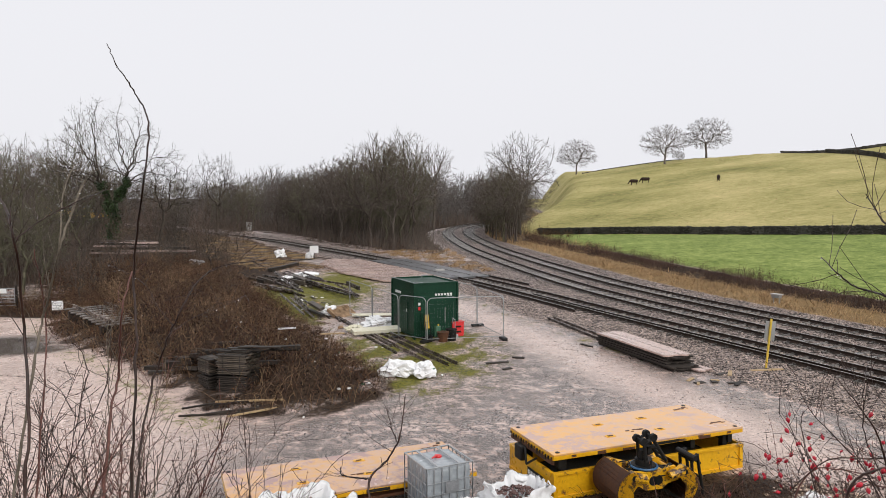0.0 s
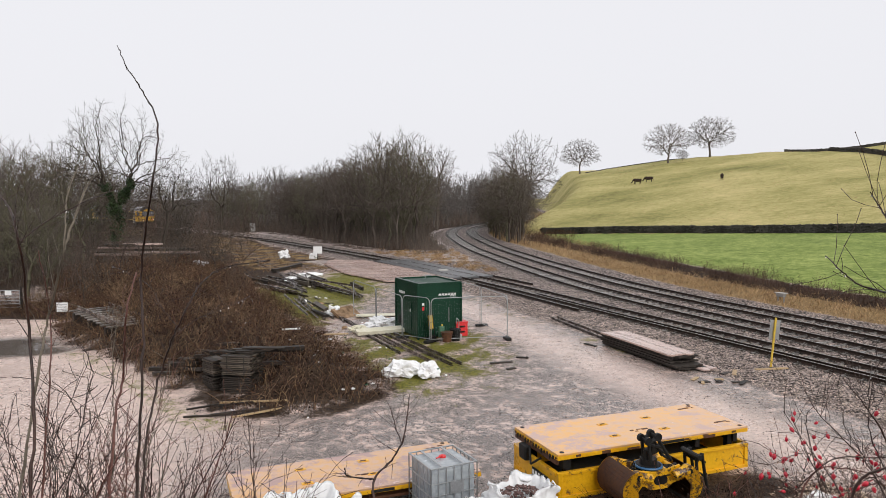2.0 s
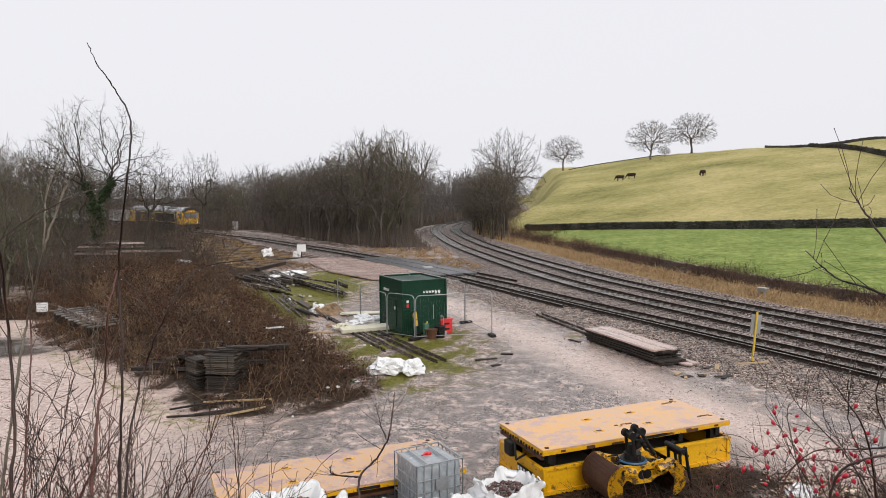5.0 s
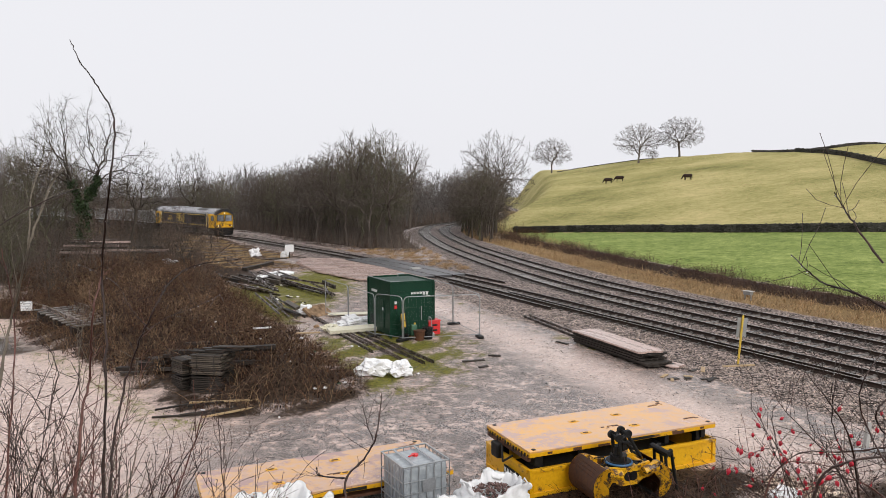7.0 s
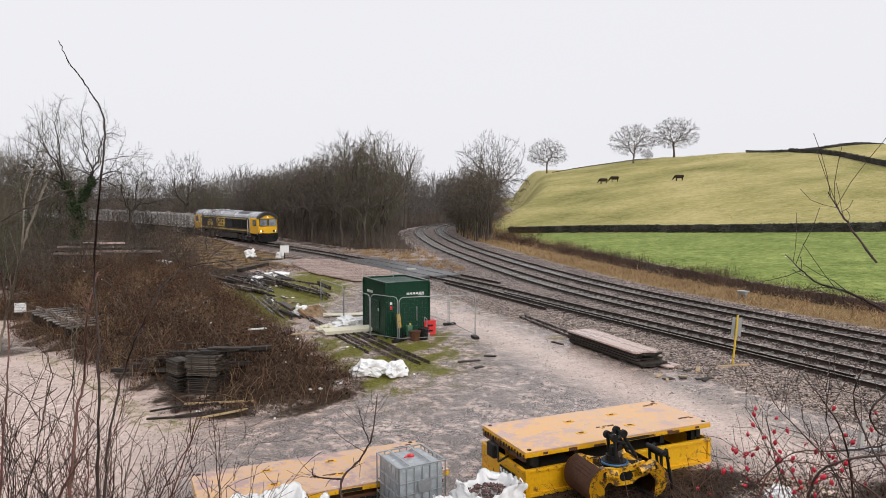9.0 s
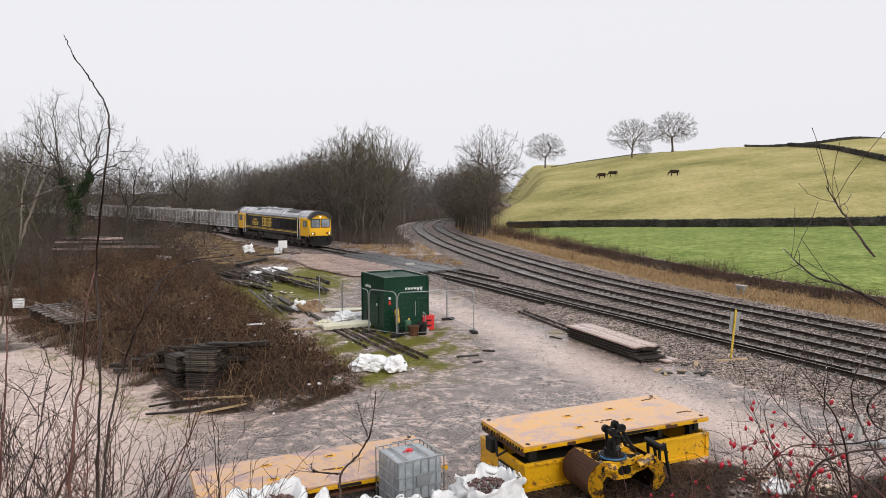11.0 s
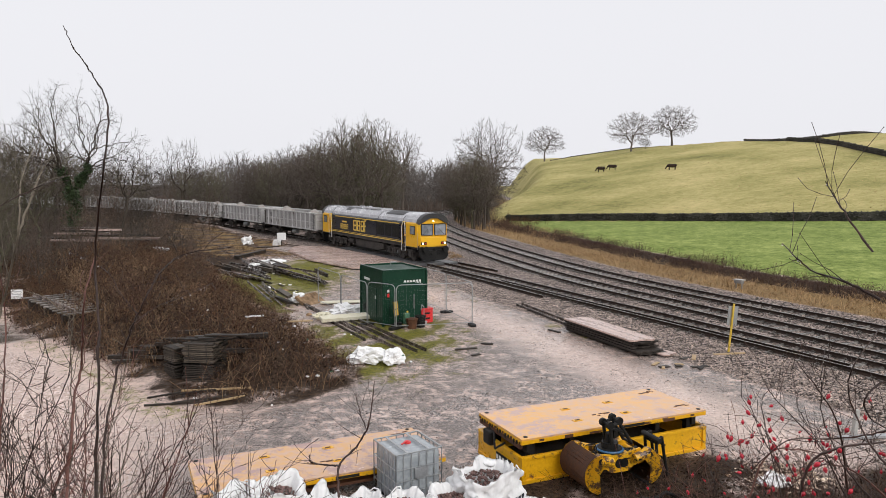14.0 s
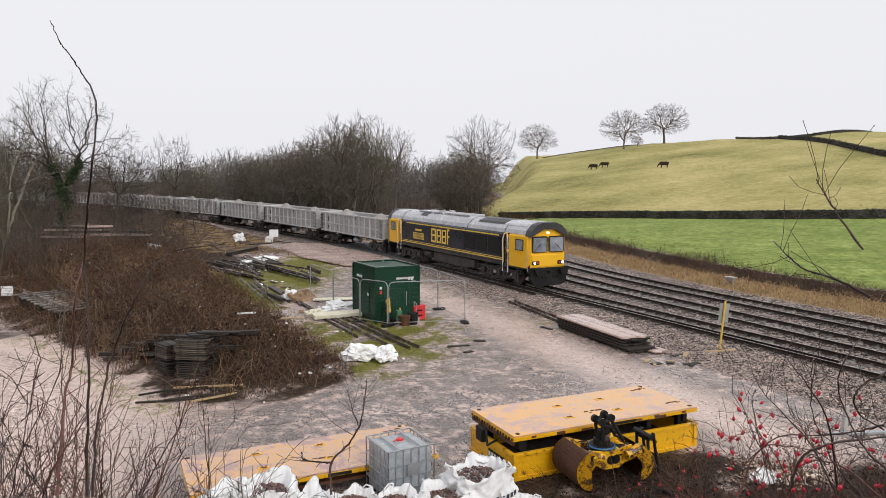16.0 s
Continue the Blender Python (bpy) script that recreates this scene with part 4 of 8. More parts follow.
def mound_share(x, y):
    t = np.clip(((x + 5.2) * -0.5 + (y - 23.8) * 0.866) / 42, 0, 1)
    d = np.hypot(x + 5.2 + 21.0 * t, y - 23.8 - 36.4 * t)
    edge = 3.35 + 4.2 * t + 0.6 * bumps(x, y, 3.0, 9) + 1.9 * np.exp(-((t - 0.34) / 0.17) ** 2) * (-0.866 * (x + 5.2 + 21.0 * t) - 0.5 * (y - 23.8 - 36.4 * t) > 0)
    side = np.hypot((x + 20.6) / 6.4, (y - 41.6) / 3.9) < 1 + 0.12 * bumps(x, y, 1.6, 10)
    clear = (np.hypot((x + 7.5) / 1.5, (y - 23.7) / 0.95) > 1) & (np.hypot((x + 7.9) / 1.8, (y - 22.3) / 1.3) > 1) & (np.hypot((x + 25) / 4.5, (y - 58) / 2.8) > 1)
    return ((d < edge) | side) * clear * np.clip(0.35 + 0.65 * bumps(x, y, 2.2, 6) + 0.35, 0.15, 1)


def plant_brambles():
    rng = np.random.default_rng(17)
    roots = scatter(rng, 52000, (-30, -0.5), (19, 66), mound_share)
    canes("bramble_thicket", "tangled reddish-brown dead bramble on the mound", roots[::4], rng, 0.95, 0.85, 0.0065, "cane_tan")
    roots = roots[np.arange(len(roots)) % 4 > 0]
    canes("bramble_thicket", "tangled reddish-brown dead bramble on the mound", roots, rng, 0.95, 0.85, 0.0065, "bramble")
    stems = scatter(rng, 16000, (-30, -0.5), (19, 66), mound_share)
    canes("dead_stems", "upright dead weed stems on the mound", stems, rng, 0.4, 1.0, 0.005, "thorn", 3)
    pale = scatter(rng, 9000, (-24, -0.5), (19, 60), lambda x, y: mound_share(x, y) * (bumps(x, y, 4, 12) > 0.12))
    canes("straw_stems", "straw-coloured dead stalks among the brambles", pale, rng, 0.35, 0.8, 0.006, "dry_grass", 3)
    c = scatter(rng, 26000, (-30, -0.5), (19, 66), mound_share)
    c[:, 2] += rng.uniform(0.05, 0.75, len(c))
    flecks("dead_leaves", "curled brown dead leaves caught in the brambles", c, rng, 0.035, "leaf_brown")
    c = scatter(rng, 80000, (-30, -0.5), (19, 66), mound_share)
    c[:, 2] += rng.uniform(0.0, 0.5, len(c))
    flecks("leaf_mould", "rotting leaves low in the brambles, darkened for thicket shade", c, rng, 0.05, "leaf_dark")
    # rough bank between the mound and the climbing line
    def bank(x, y):
        a = off_lines(x, y)[0]
        return ((a < -3.6) & (a > -17) & ~((a > -7.6) & (y < 72))).astype(float) * np.clip(0.6 + 0.9 * bumps(x, y, 3, 14), 0.1, 1)

    pts = scatter(rng, 26000, (-48, -9), (60, 118), bank)
    canes("bank_bramble", "low brown dead bramble on the rough bank", pts[::2], rng, 0.8, 0.55, 0.009, "bramble", 3)
    canes("bank_bramble", "low tan dead stalks on the rough bank", pts[1::4], rng, 0.4, 0.5, 0.008, "cane_tan", 3)
    tagged(new("dead_grass", blades("dead_grass", pts[3::4], 0.35, 0.014, 1.2, rng, "dry_grass", 0.8)), "matted dead grass on the rough bank", "grass", kind="stuff")
    # long arching canes that stand out of the thicket
    arch = scatter(rng, 4200, (-29, -0.5), (19.5, 64), mound_share)[:2200]
    canes("long_canes", "long arching dark bramble canes over the mound", arch[::2], rng, 2.0, 1.5, 0.0075, "thorn", 6)
    canes("long_canes", "long arching pale bramble canes over the mound", arch[1::2], rng, 1.7, 1.35, 0.0065, "cane_tan", 6)
    # dead canes on the mud below the roses
    low_ = scatter(rng, 2600, (3.0, 12.5), (11.8, 16.4), lambda x, y: np.clip(1.2 * (16.8 - y - 0.22 * np.abs(x - 8)) / 3, 0, 1))
    canes("bank_bramble", "thin dead bramble stems at the foot of the bank", low_, rng, 0.7, 0.45, 0.004, "thorn", 4)
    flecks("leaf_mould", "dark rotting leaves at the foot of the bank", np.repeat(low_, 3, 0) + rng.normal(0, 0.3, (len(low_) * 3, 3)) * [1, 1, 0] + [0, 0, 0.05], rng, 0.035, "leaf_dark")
    # brushwood below the woods
    for count, xs, ys, test, high in (
        (5600, (-44, 3), (80, 125), lambda x, y, a, b: (a > 4) & (a < 22) & (b < -4.5), 3.0),
        (5600, (-70, -20), (46, 110), lambda x, y, a, b: (a < -7) & (x / y < -0.33), 2.6),
        (3000, (4, 32), (92, 165), lambda x, y, a, b: (b > 7) & (b < 17) & (x / y < 0.122), 1.6),
        (3600, (-30, 34), (132, 225), lambda x, y, a, b: (((b > 8) & (b < 20)) | (b < -5)) & (a > 7) & (x / y < 0.112), 4.0),
        (2800, (-12, 3), (76, 128), lambda x, y, a, b: (b > -8) & (b < -4) & (a > 4), 1.6),
    ):
        pts = scatter(rng, count, xs, ys, lambda x, y: test(x, y, *off_lines(x, y)).astype(float))
        canes("brushwood", "dense bare brushwood under the trees", pts, rng, high * 0.45, high, 0.017, "bark_far", 4)
        twigs = pts[:: 2]
        canes("brushwood", "reddish bare brushwood under the trees", twigs + rng.normal(0, 0.4, twigs.shape) * [1, 1, 0], rng, high * 0.5, high * 0.7, 0.014, "brushwood", 3)


plant_landmarks()
plant_brambles()


def plant_verges():
    rng = np.random.default_rng(23)
    k = np.arange(0, len(LINE_C[0]))
    line, way = LINE_C

    def strip(count, lo, hi, y0, y1, side=1):
        n = rng.integers(0, len(line), count)
        n = n[(line[n, 1] > y0) & (line[n, 1] < y1)]
        off = rng.uniform(lo, hi, len(n)) * side
        p = line[n] + np.stack([way[n, 1], -way[n, 0]], 1) * off[:, None] + rng.normal(0, 0.2, (len(n), 2))
        return np.c_[p, lay(p[:, 0], p[:, 1])[0] - 0.02]

    near = strip(105000, 3.0, 7.0, 18, 75)
    clump = bumps(near[:, 0], near[:, 1], 0.8, 31) + 0.6 * bumps(near[:, 0], near[:, 1], 3.0, 32)
    for lo, hi, high, lean in ((-0.3, 0.05, 0.22, 1.9), (0.05, 0.3, 0.4, 1.6), (0.3, 9, 0.6, 1.3)):
        some = near[(clump > lo) & (clump <= hi)]
        tagged(new("dead_grass", blades("dead_grass", some, high, 0.011, lean, rng, "dry_grass", 1.1)), "matted orange-straw dead grass beside the rails", "grass", kind="stuff")
    far = strip(34000, 3.2, 10.5, 75, 165)
    tagged(new("dead_grass", blades("dead_grass", far, 0.6, 0.016, 0.7, rng, "dry_grass", 0.5)), "straw-coloured dead grass on the cutting bank", "grass", kind="stuff")
    pts = strip(42000, 6.5, 9.0, 14, 105)
    swell = bumps(pts[:, 0], pts[:, 1], 6, 8) + 0.5 * bumps(pts[:, 0], pts[:, 1], 2.2, 5)
    for lo, hi, high in ((-0.35, 0.0, 0.75), (0.0, 0.3, 1.1), (0.3, 9, 1.45)):
        some = pts[(swell > lo) & (swell <= hi)]
        canes("field_bramble", "dense dark brown bramble hedge along the field edge", some, rng, 0.55, high, 0.0065, "thorn", 3)
        c = np.repeat(some, 2, 0) + rng.normal(0, 0.12, (len(some) * 2, 3)) * [1, 1, 0]
        c[:, 2] += rng.uniform(0.0, 0.72, len(c)) * high
        flecks("hedge_leaves", "dark withered leaves in the field-edge brambles", c, rng, 0.04, "thorn")
    pts = strip(7000, 6.5, 13.5, 97, 124)
    canes("bank_scrub", "reddish bare scrub on the bank", pts, rng, 0.7, 1.5, 0.013, "bramble", 4)
    # tussocks that speckle the hill
    x, y = rng.uniform(14, 130, 140000), rng.uniform(70, 235, 140000)
    _, fields, _, _ = lay(x, y)
    seen = (x / y > 0.08) & (x / y < 0.72) & (bumps(x, y, 7, 71) + 0.6 * bumps(x, y, 1.8, 72) > -0.2)
    k = np.flatnonzero(seen & (fields[:, 1] > 0.7))[:15000]
    p = np.stack([x[k], y[k], lay(x[k], y[k])[0] - 0.02], 1)
    tagged(new("field_tussock", blades("field_tussock", p, 0.11, 0.045, 1.6, rng, "dry_grass", 0.9)), "straw-coloured tussocks on the hill pasture", "grass", kind="stuff")
    # rough grass between the two lines, past the crossing
    x, y = rng.uniform(-12, 9, 60000), rng.uniform(60, 92, 60000)
    a, b = off_lines(x, y)
    k = (a > 2.9) & (b < -3.0) & (bumps(x, y, 2.4, 41) > 0.0) & (y < 82 + 6 * bumps(x, y, 5, 42))
    p = np.stack([x[k], y[k], lay(x[k], y[k])[0] - 0.02], 1)
    tagged(new("dead_grass", blades("dead_grass", p, 0.3, 0.012, 1.3, rng, "dry_grass", 0.8)), "straw-coloured rough grass between the lines", "grass", kind="stuff")
    # moss and short grass on the yard
    z, fields, covers, pool = lay(x := rng.uniform(-16, 6, 60000), y := rng.uniform(20, 70, 60000))
    k = covers[:, 1] * (0.7 + 0.6 * bumps(x, y, 0.7, 13)) > rng.uniform(0.15, 1.0, len(x))
    p = np.stack([x[k], y[k], z[k] - 0.01], 1)
    tagged(new("yard_grass", blades("yard_grass", p, 0.07, 0.008, 0.9, rng, "grass_blade", 0.4)), "short yellow-green grass and moss in the yard", "grass", kind="stuff")


plant_verges()


# ---- dry-stone walls ----
def stone_wall(name, label, ends, high=1.6, stone=0.5, seed=2):
    """Courses of rough stones with uneven copings."""
    rng = np.random.default_rng(seed)
    places, sizes = [], []
    for (x0, y0), (x1, y1) in zip(ends[:-1], ends[1:]):
        n = math.hypot(x1 - x0, y1 - y0)
        count = int(n / stone * 1.25)
        for course in range(6):
            u = (np.arange(count) + 0.5 * (course % 2) + rng.uniform(-0.25, 0.25, count)) / count
            x, y = x0 + (x1 - x0) * u, y0 + (y1 - y0) * u
            z = lay(x, y)[0]
            z = z + high * (course + 0.5) / 6 + rng.normal(0, 0.02, count)
            places.append(np.stack([x + rng.normal(0, 0.04, count), y + rng.normal(0, 0.04, count), z], 1))
            sizes.append(stone * rng.uniform(0.62, 0.85, count) * (1.0 if course < 5 else 0.8))
    core = bmesh.new()
    for (x0, y0), (x1, y1) in zip(ends[:-1], ends[1:]):
        for k in range(4):
            xa, ya, xb, yb = x0 + (x1 - x0) * k / 4, y0 + (y1 - y0) * k / 4, x0 + (x1 - x0) * (k + 1) / 4, y0 + (y1 - y0) * (k + 1) / 4
            z = height((xa + xb) / 2, (ya + yb) / 2)
            box(core, 0, 0, 0, math.hypot(xb - xa, yb - ya) + 0.05, 0.26, high * 0.95 + 0.8, m=Matrix.Translation(((xa + xb) / 2, (ya + yb) / 2, z + high * 0.47 - 0.4)) @ Matrix.Rotation(math.atan2(yb - ya, xb - xa), 4, "Z"))
    data = lumps(name, np.concatenate(places), np.concatenate(sizes), rng, "stone", 0.55)
    top = tagged(new(name, data), label, "wall", kind="structure")
    part("core", core, "stone", top)
    return top


stone_wall("wall_field", "dark dry-stone wall between the two fields", [tuple(WALL_AT + WALL_WAY * s + WALL_OUT * 0.6 * math.sin(s * 0.11)) for s in range(-1, 77, 6)], 1.1, 0.42)
stone_wall("wall_crest", "dark dry-stone wall along the hill crest", [(96, 205), (104, 207), (112, 206), (119, 205), (128, 206), (150, 212)], 0.75, 0.4, 5)
stone_wall("wall_slope", "dark dry-stone wall running over the hill", [(108, 204), (103, 186), (96.8, 168), (94.6, 157), (90, 141), (87, 130), (85, 122), (81, 108)], 1.05, 0.42, 6)
stone_wall("wall_left_crest", "low broken dry-stone wall on the hill edge", [(48, 248), (56, 252), (64, 252), (70, 246), (78, 236)], 0.2, 0.2, 7)


# ---- cattle on the hill ----
def build_cow(x, y, turn, label, head_low=True):
    top = thing("cow", label, "cow", Matrix.Translation((x, y, height(x, y))) @ Matrix.Rotation(radians(turn), 4, "Z"), "grazing cattle")
    bm = bmesh.new()
    ball(bm, (0, 0, 0.98), 1.0, (0.86, 0.36, 0.42), 14)
    ball(bm, (0.62, 0, 1.02), 0.5, (0.8, 0.62, 0.78), 12)
    ball(bm, (-0.66, 0, 1.04), 0.48, (0.8, 0.68, 0.74), 12)
    part("body", bm, "cow", top, smooth=True)
    bm = bmesh.new()
    tip = (1.5, 0, 0.28) if head_low else (1.45, 0, 1.3)
    rod(bm, (0.82, 0, 1.12), (1.2, 0, 0.72 if head_low else 1.25), 0.24, 0.16, 10)
    rod(bm, (1.15, 0, 0.76 if head_low else 1.25), tip, 0.16, 0.1, 10)
    for s in (-1, 1):
        ball(bm, (1.16, s * 0.2, 0.82 if head_low else 1.4), 0.09, (0.5, 1.3, 0.6), 6)
    part("head", bm, "cow", top, smooth=True)
    for lx in (-0.68, 0.62):
        for s in (-1, 1):
            bm = rod(bmesh.new(), (lx, s * 0.2, 0), (lx, s * 0.2, 0.5), 0.06, 0.075, 8)
            rod(bm, (lx, s * 0.2, 0.5), (lx, s * 0.2, 0.95), 0.075, 0.15, 8)
            part("leg", bm, "cow", top, smooth=True)
    part("tail", rod(rod(bmesh.new(), (-1.02, 0, 1.2), (-1.08, 0, 0.6), 0.03, 0.025, 6), (-1.08, 0, 0.6), (-1.08, 0, 0.4), 0.05, 0.03, 6), "cow", top)
    return top


build_cow(46.4, 175, 185, "dark brown cow grazing on the hill")
build_cow(49.3, 175.5, 172, "dark brown cow grazing beside another")
WALKING_COW = build_cow(60.0, 157, 250, "dark cow wandering across the hill")

# ---- the freight train ----
def hull(bm, outline, lo, hi):
    return extrude_profile(bm, outline, "x", lo, hi)


def wheelset(parent, at, r, gauge=1.5):
    """An axle with two flanged, dished wheels; turns about its own axle."""
    bm = bmesh.new()
    rod(bm, (0, -1.0, 0), (0, 1.0, 0), 0.09, seg=8)
    for s in (-1, 1):
        rod(bm, (0, s * 0.68, 0), (0, s * 0.715, 0), r + 0.03, seg=20)
        rod(bm, (0, s * 0.715, 0), (0, s * 0.82, 0), r, seg=20)
        rod(bm, (0, s * 0.82, 0), (0, s * 0.835, 0), r * 0.35, seg=10)
        for k in range(4):
            a = k * math.pi / 2
            box(bm, r * 0.6 * math.cos(a), s * 0.825, r * 0.6 * math.sin(a), 0.12, 0.015, 0.12)
    ob = part("wheelset", bm, "wheel", parent, "worn steel wheelset")
    ob.matrix_basis = Matrix.Translation(at)
    return ob


def loco_bogie(top, x):
    bm = bmesh.new()
    for s in (-1, 1):
        box(bm, 0, s * 1.02, 0.78, 5.0, 0.14, 0.22, 0.04)
        for k in (-1.85, 0, 1.85):
            box(bm, k, s * 1.08, 0.55, 0.42, 0.22, 0.42, 0.05)
            box(bm, k, s * 1.14, 0.55, 0.26, 0.16, 0.26, 0.05)
        for k in (-0.95, 0.95):
            rod(bm, (k - 0.18, s * 1.1, 0.4), (k - 0.18, s * 1.1, 0.85), 0.1, seg=8)
            rod(bm, (k + 0.18, s * 1.1, 0.4), (k + 0.18, s * 1.1, 0.85), 0.1, seg=8)
            box(bm, k, s * 1.12, 0.36, 0.75, 0.16, 0.1, 0.02)
        rod(bm, (-2.3, s * 1.15, 0.35), (-2.3, s * 1.15, 0.95), 0.05, seg=6)
        rod(bm, (2.3, s * 1.15, 0.25), (2.3, s * 1.15, 0.95), 0.05, seg=6)
    box(bm, 0, 0, 0.78, 0.6, 2.0, 0.25)
    ob = part("bogie", bm, "under", top, "grimy three-axle bogie")
    ob.matrix_basis = Matrix.Translation((x, 0, 0))
    return ob, [wheelset(ob, (k, 0, 0.53), 0.53) for k in (-1.85, 0, 1.85)]


def panel(bm, x0, x1, z0, z1, y, thick=0.012):
    s = 1 if y > 0 else -1
    return box(bm, (x0 + x1) / 2, y + s * thick / 2, (z0 + z1) / 2, x1 - x0, thick, z1 - z0)


def hollow(x0, x1, z0, z1, y, stroke):
    """A plain upright frame laid on the body side."""
    bm = bmesh.new()
    panel(bm, x0, x0 + stroke, z0, z1, y)
    if x1 - x0 > 2.5 * stroke:
        panel(bm, x1 - stroke, x1, z0, z1, y)
    panel(bm, x0 + stroke, x1 - stroke if x1 - x0 > 2.5 * stroke else x1, z1 - stroke * 0.8, z1, y)
    panel(bm, x0 + stroke, x1 - stroke if x1 - x0 > 2.5 * stroke else x1, z0 + (z1 - z0) * 0.45, z0 + (z1 - z0) * 0.45 + stroke * 0.8, y)
    if x1 - x0 > 2.5 * stroke:
        panel(bm, x0 + stroke, x1 - stroke, z0, z0 + stroke * 0.8, y)
    return bm


def build_loco():
    top = thing("diesel_locomotive", "dark blue and yellow diesel freight locomotive with grimy grey roof", "locomotive")
    half = 1.32
    side = [(-half, 1.32), (half, 1.32), (half, 2.98), (1.24, 3.12), (-1.24, 3.12), (-half, 2.98)]
    bm = bmesh.new()
    box(bm, 0, 0, 1.25, 20.3, 2.5, 0.24, 0.03)
    for s in (-1, 1):
        box(bm, 0, s * 1.26, 1.2, 20.2, 0.1, 0.2, 0.02)
    part("underframe", bm, "under", top)
    part("body", hull(bmesh.new(), side, -7.55, 7.55), "loco_blue", top, "dark blue body side")
    # grey roof with a break in slope and raised lids
    roof = [(-1.27, 3.1), (1.27, 3.1), (1.2, 3.34), (0.86, 3.66), (0.45, 3.80), (-0.45, 3.80), (-0.86, 3.66), (-1.2, 3.34)]
    bm = hull(bmesh.new(), roof, -9.95, 9.75)
    part("roof", bm, "loco_roof", top, "grimy grey curved roof")
    bm = bmesh.new()
    for x0, x1 in ((-5.8, -3.6), (-3.4, -1.9), (-1.6, 2.0)):
        box(bm, (x0 + x1) / 2, 0, 3.83, x1 - x0, 1.25, 0.12, 0.03)
    box(bm, -2.5, -0.3, 3.93, 0.5, 0.3, 0.16, 0.03)
    box(bm, -1.95, 0.2, 3.93, 0.35, 0.35, 0.14, 0.03)
    part("roof_hatch", bm, "loco_roof", top)
    part("front_lid", hull(bmesh.new(), [(-1.0, 3.56), (-0.88, 3.675), (-0.46, 3.82), (0.46, 3.82), (0.88, 3.675), (1.0, 3.56)], 7.15, 9.4), "lid_grey", top, "pale wet roof panel behind the cab")
    for x0, x1 in ((-4.75, -3.7), (3.9, 7.0)):
        bm = hull(bmesh.new(), [(-1.0, 3.56), (-0.88, 3.675), (-0.46, 3.815), (0.46, 3.815), (0.88, 3.675), (1.0, 3.56)], x0, x1)
        part("roof_grille", bm, "roof_dark", top, "sooty black roof grille")
    for x in (-7.5, 2.9, 7.5):
        part("roof_seam", hull(bmesh.new(), [(a * 1.012, 3.1 + (b - 3.1) * 1.015) for a, b in roof], x - 0.03, x + 0.03), "roof_dark", top)
    for s in (-1, 1):
        y = s * half
        bm = bmesh.new()
        panel(bm, -6.6, 6.9, 2.86, 2.94, y)
        panel(bm, -7.5, 7.4, 1.40, 1.47, y)
        panel(bm, -7.5, 7.4, 1.53, 1.565, y)
        part("stripe", bm, "loco_gold", top, "yellow lining stripe")
        # plain solid bars stand where the lettering is
        x = -2.3
        for w, h in ((0.72, 0.98), (0.66, 0.98), (0.66, 0.98), (0.34, 1.06)):
            x0 = x if s < 0 else -x - w
            part("company_mark", hollow(x0, x0 + w, 1.74, 1.74 + h, y, 0.15), "loco_gold", top, "gold hollow block of the company mark")
            x += w + 0.13
        x = -5.35
        for k in range(5):
            x0 = x if s < 0 else -x - 0.28
            part("number_bar", hollow(x0, x0 + 0.28, 1.76, 2.24, y, 0.07), "loco_gold", top)
            x += 0.38
        part("name_plate", panel(bmesh.new(), min(-5.0 * -s, -3.9 * -s), max(-5.0 * -s, -3.9 * -s), 2.38, 2.52, y), "loco_gold", top)
        bm = bmesh.new()
        for x0 in (2.75, 4.2, 5.65):
            panel(bm, x0, x0 + 1.3, 1.75, 2.78, y, 0.015)
            for k in range(9):
                panel(bm, x0 + 0.05, x0 + 1.25, 1.8 + k * 0.108, 1.85 + k * 0.108, y, 0.03)
        part("side_grille", bm, "black", top, "black louvred body grille")
        bm = bmesh.new()
        for x0 in (-7.5, 2.6, 7.1):
            panel(bm, x0, x0 + 0.03, 1.6, 2.84, y, 0.012)
        part("door_joint", bm, "black", top)
    for e in (-1, 1):
        cab = part("cab", hull(bmesh.new(), [(-half, 1.18), (half, 1.18), (half, 2.98), (1.24, 3.11), (-1.24, 3.11), (-half, 2.98)], min(e * 8.05, e * 9.98), max(e * 8.05, e * 9.98)), "loco_yellow", top, "bright yellow driving cab")
        bm = bmesh.new()
        # front face leans back a little and carries a peaked brow
        face = [(-1.3, 1.22), (1.3, 1.22), (1.3, 2.98), (1.16, 3.16), (0.4, 3.52), (-0.4, 3.52), (-1.16, 3.16), (-1.3, 2.98)]
        lo = [bm.verts.new((e * 9.95, a, b)) for a, b in face]
        hi = [bm.verts.new((e * (10.2 if b < 2.0 else 10.12), a * 0.92, b)) for a, b in face]
        for i in range(len(face)):
            bm.faces.new((lo[i], lo[(i + 1) % 8], hi[(i + 1) % 8], hi[i]))
        bm.faces.new(lo)
        bm.faces.new(hi)
        box(bm, e * 10.2, 0, 1.62, 0.1, 2.3, 0.7, 0.04)
        part("cab_front", bm, "loco_yellow", cab)
        bm = bmesh.new()
        brow = [(-1.3, 2.98), (-1.28, 3.12), (-1.2, 3.36), (-0.86, 3.68), (-0.45, 3.83), (0.45, 3.83), (0.86, 3.68), (1.2, 3.36), (1.28, 3.12), (1.3, 2.98), (1.16, 3.04), (0.8, 3.22), (0.36, 3.44), (-0.36, 3.44), (-0.8, 3.22), (-1.16, 3.04)]
        hull(bm, brow, min(e * 9.72, e * 10.3), max(e * 9.72, e * 10.3))
        part("roof_brow", bm, "roof_dark", top, "black front edge of the roof")
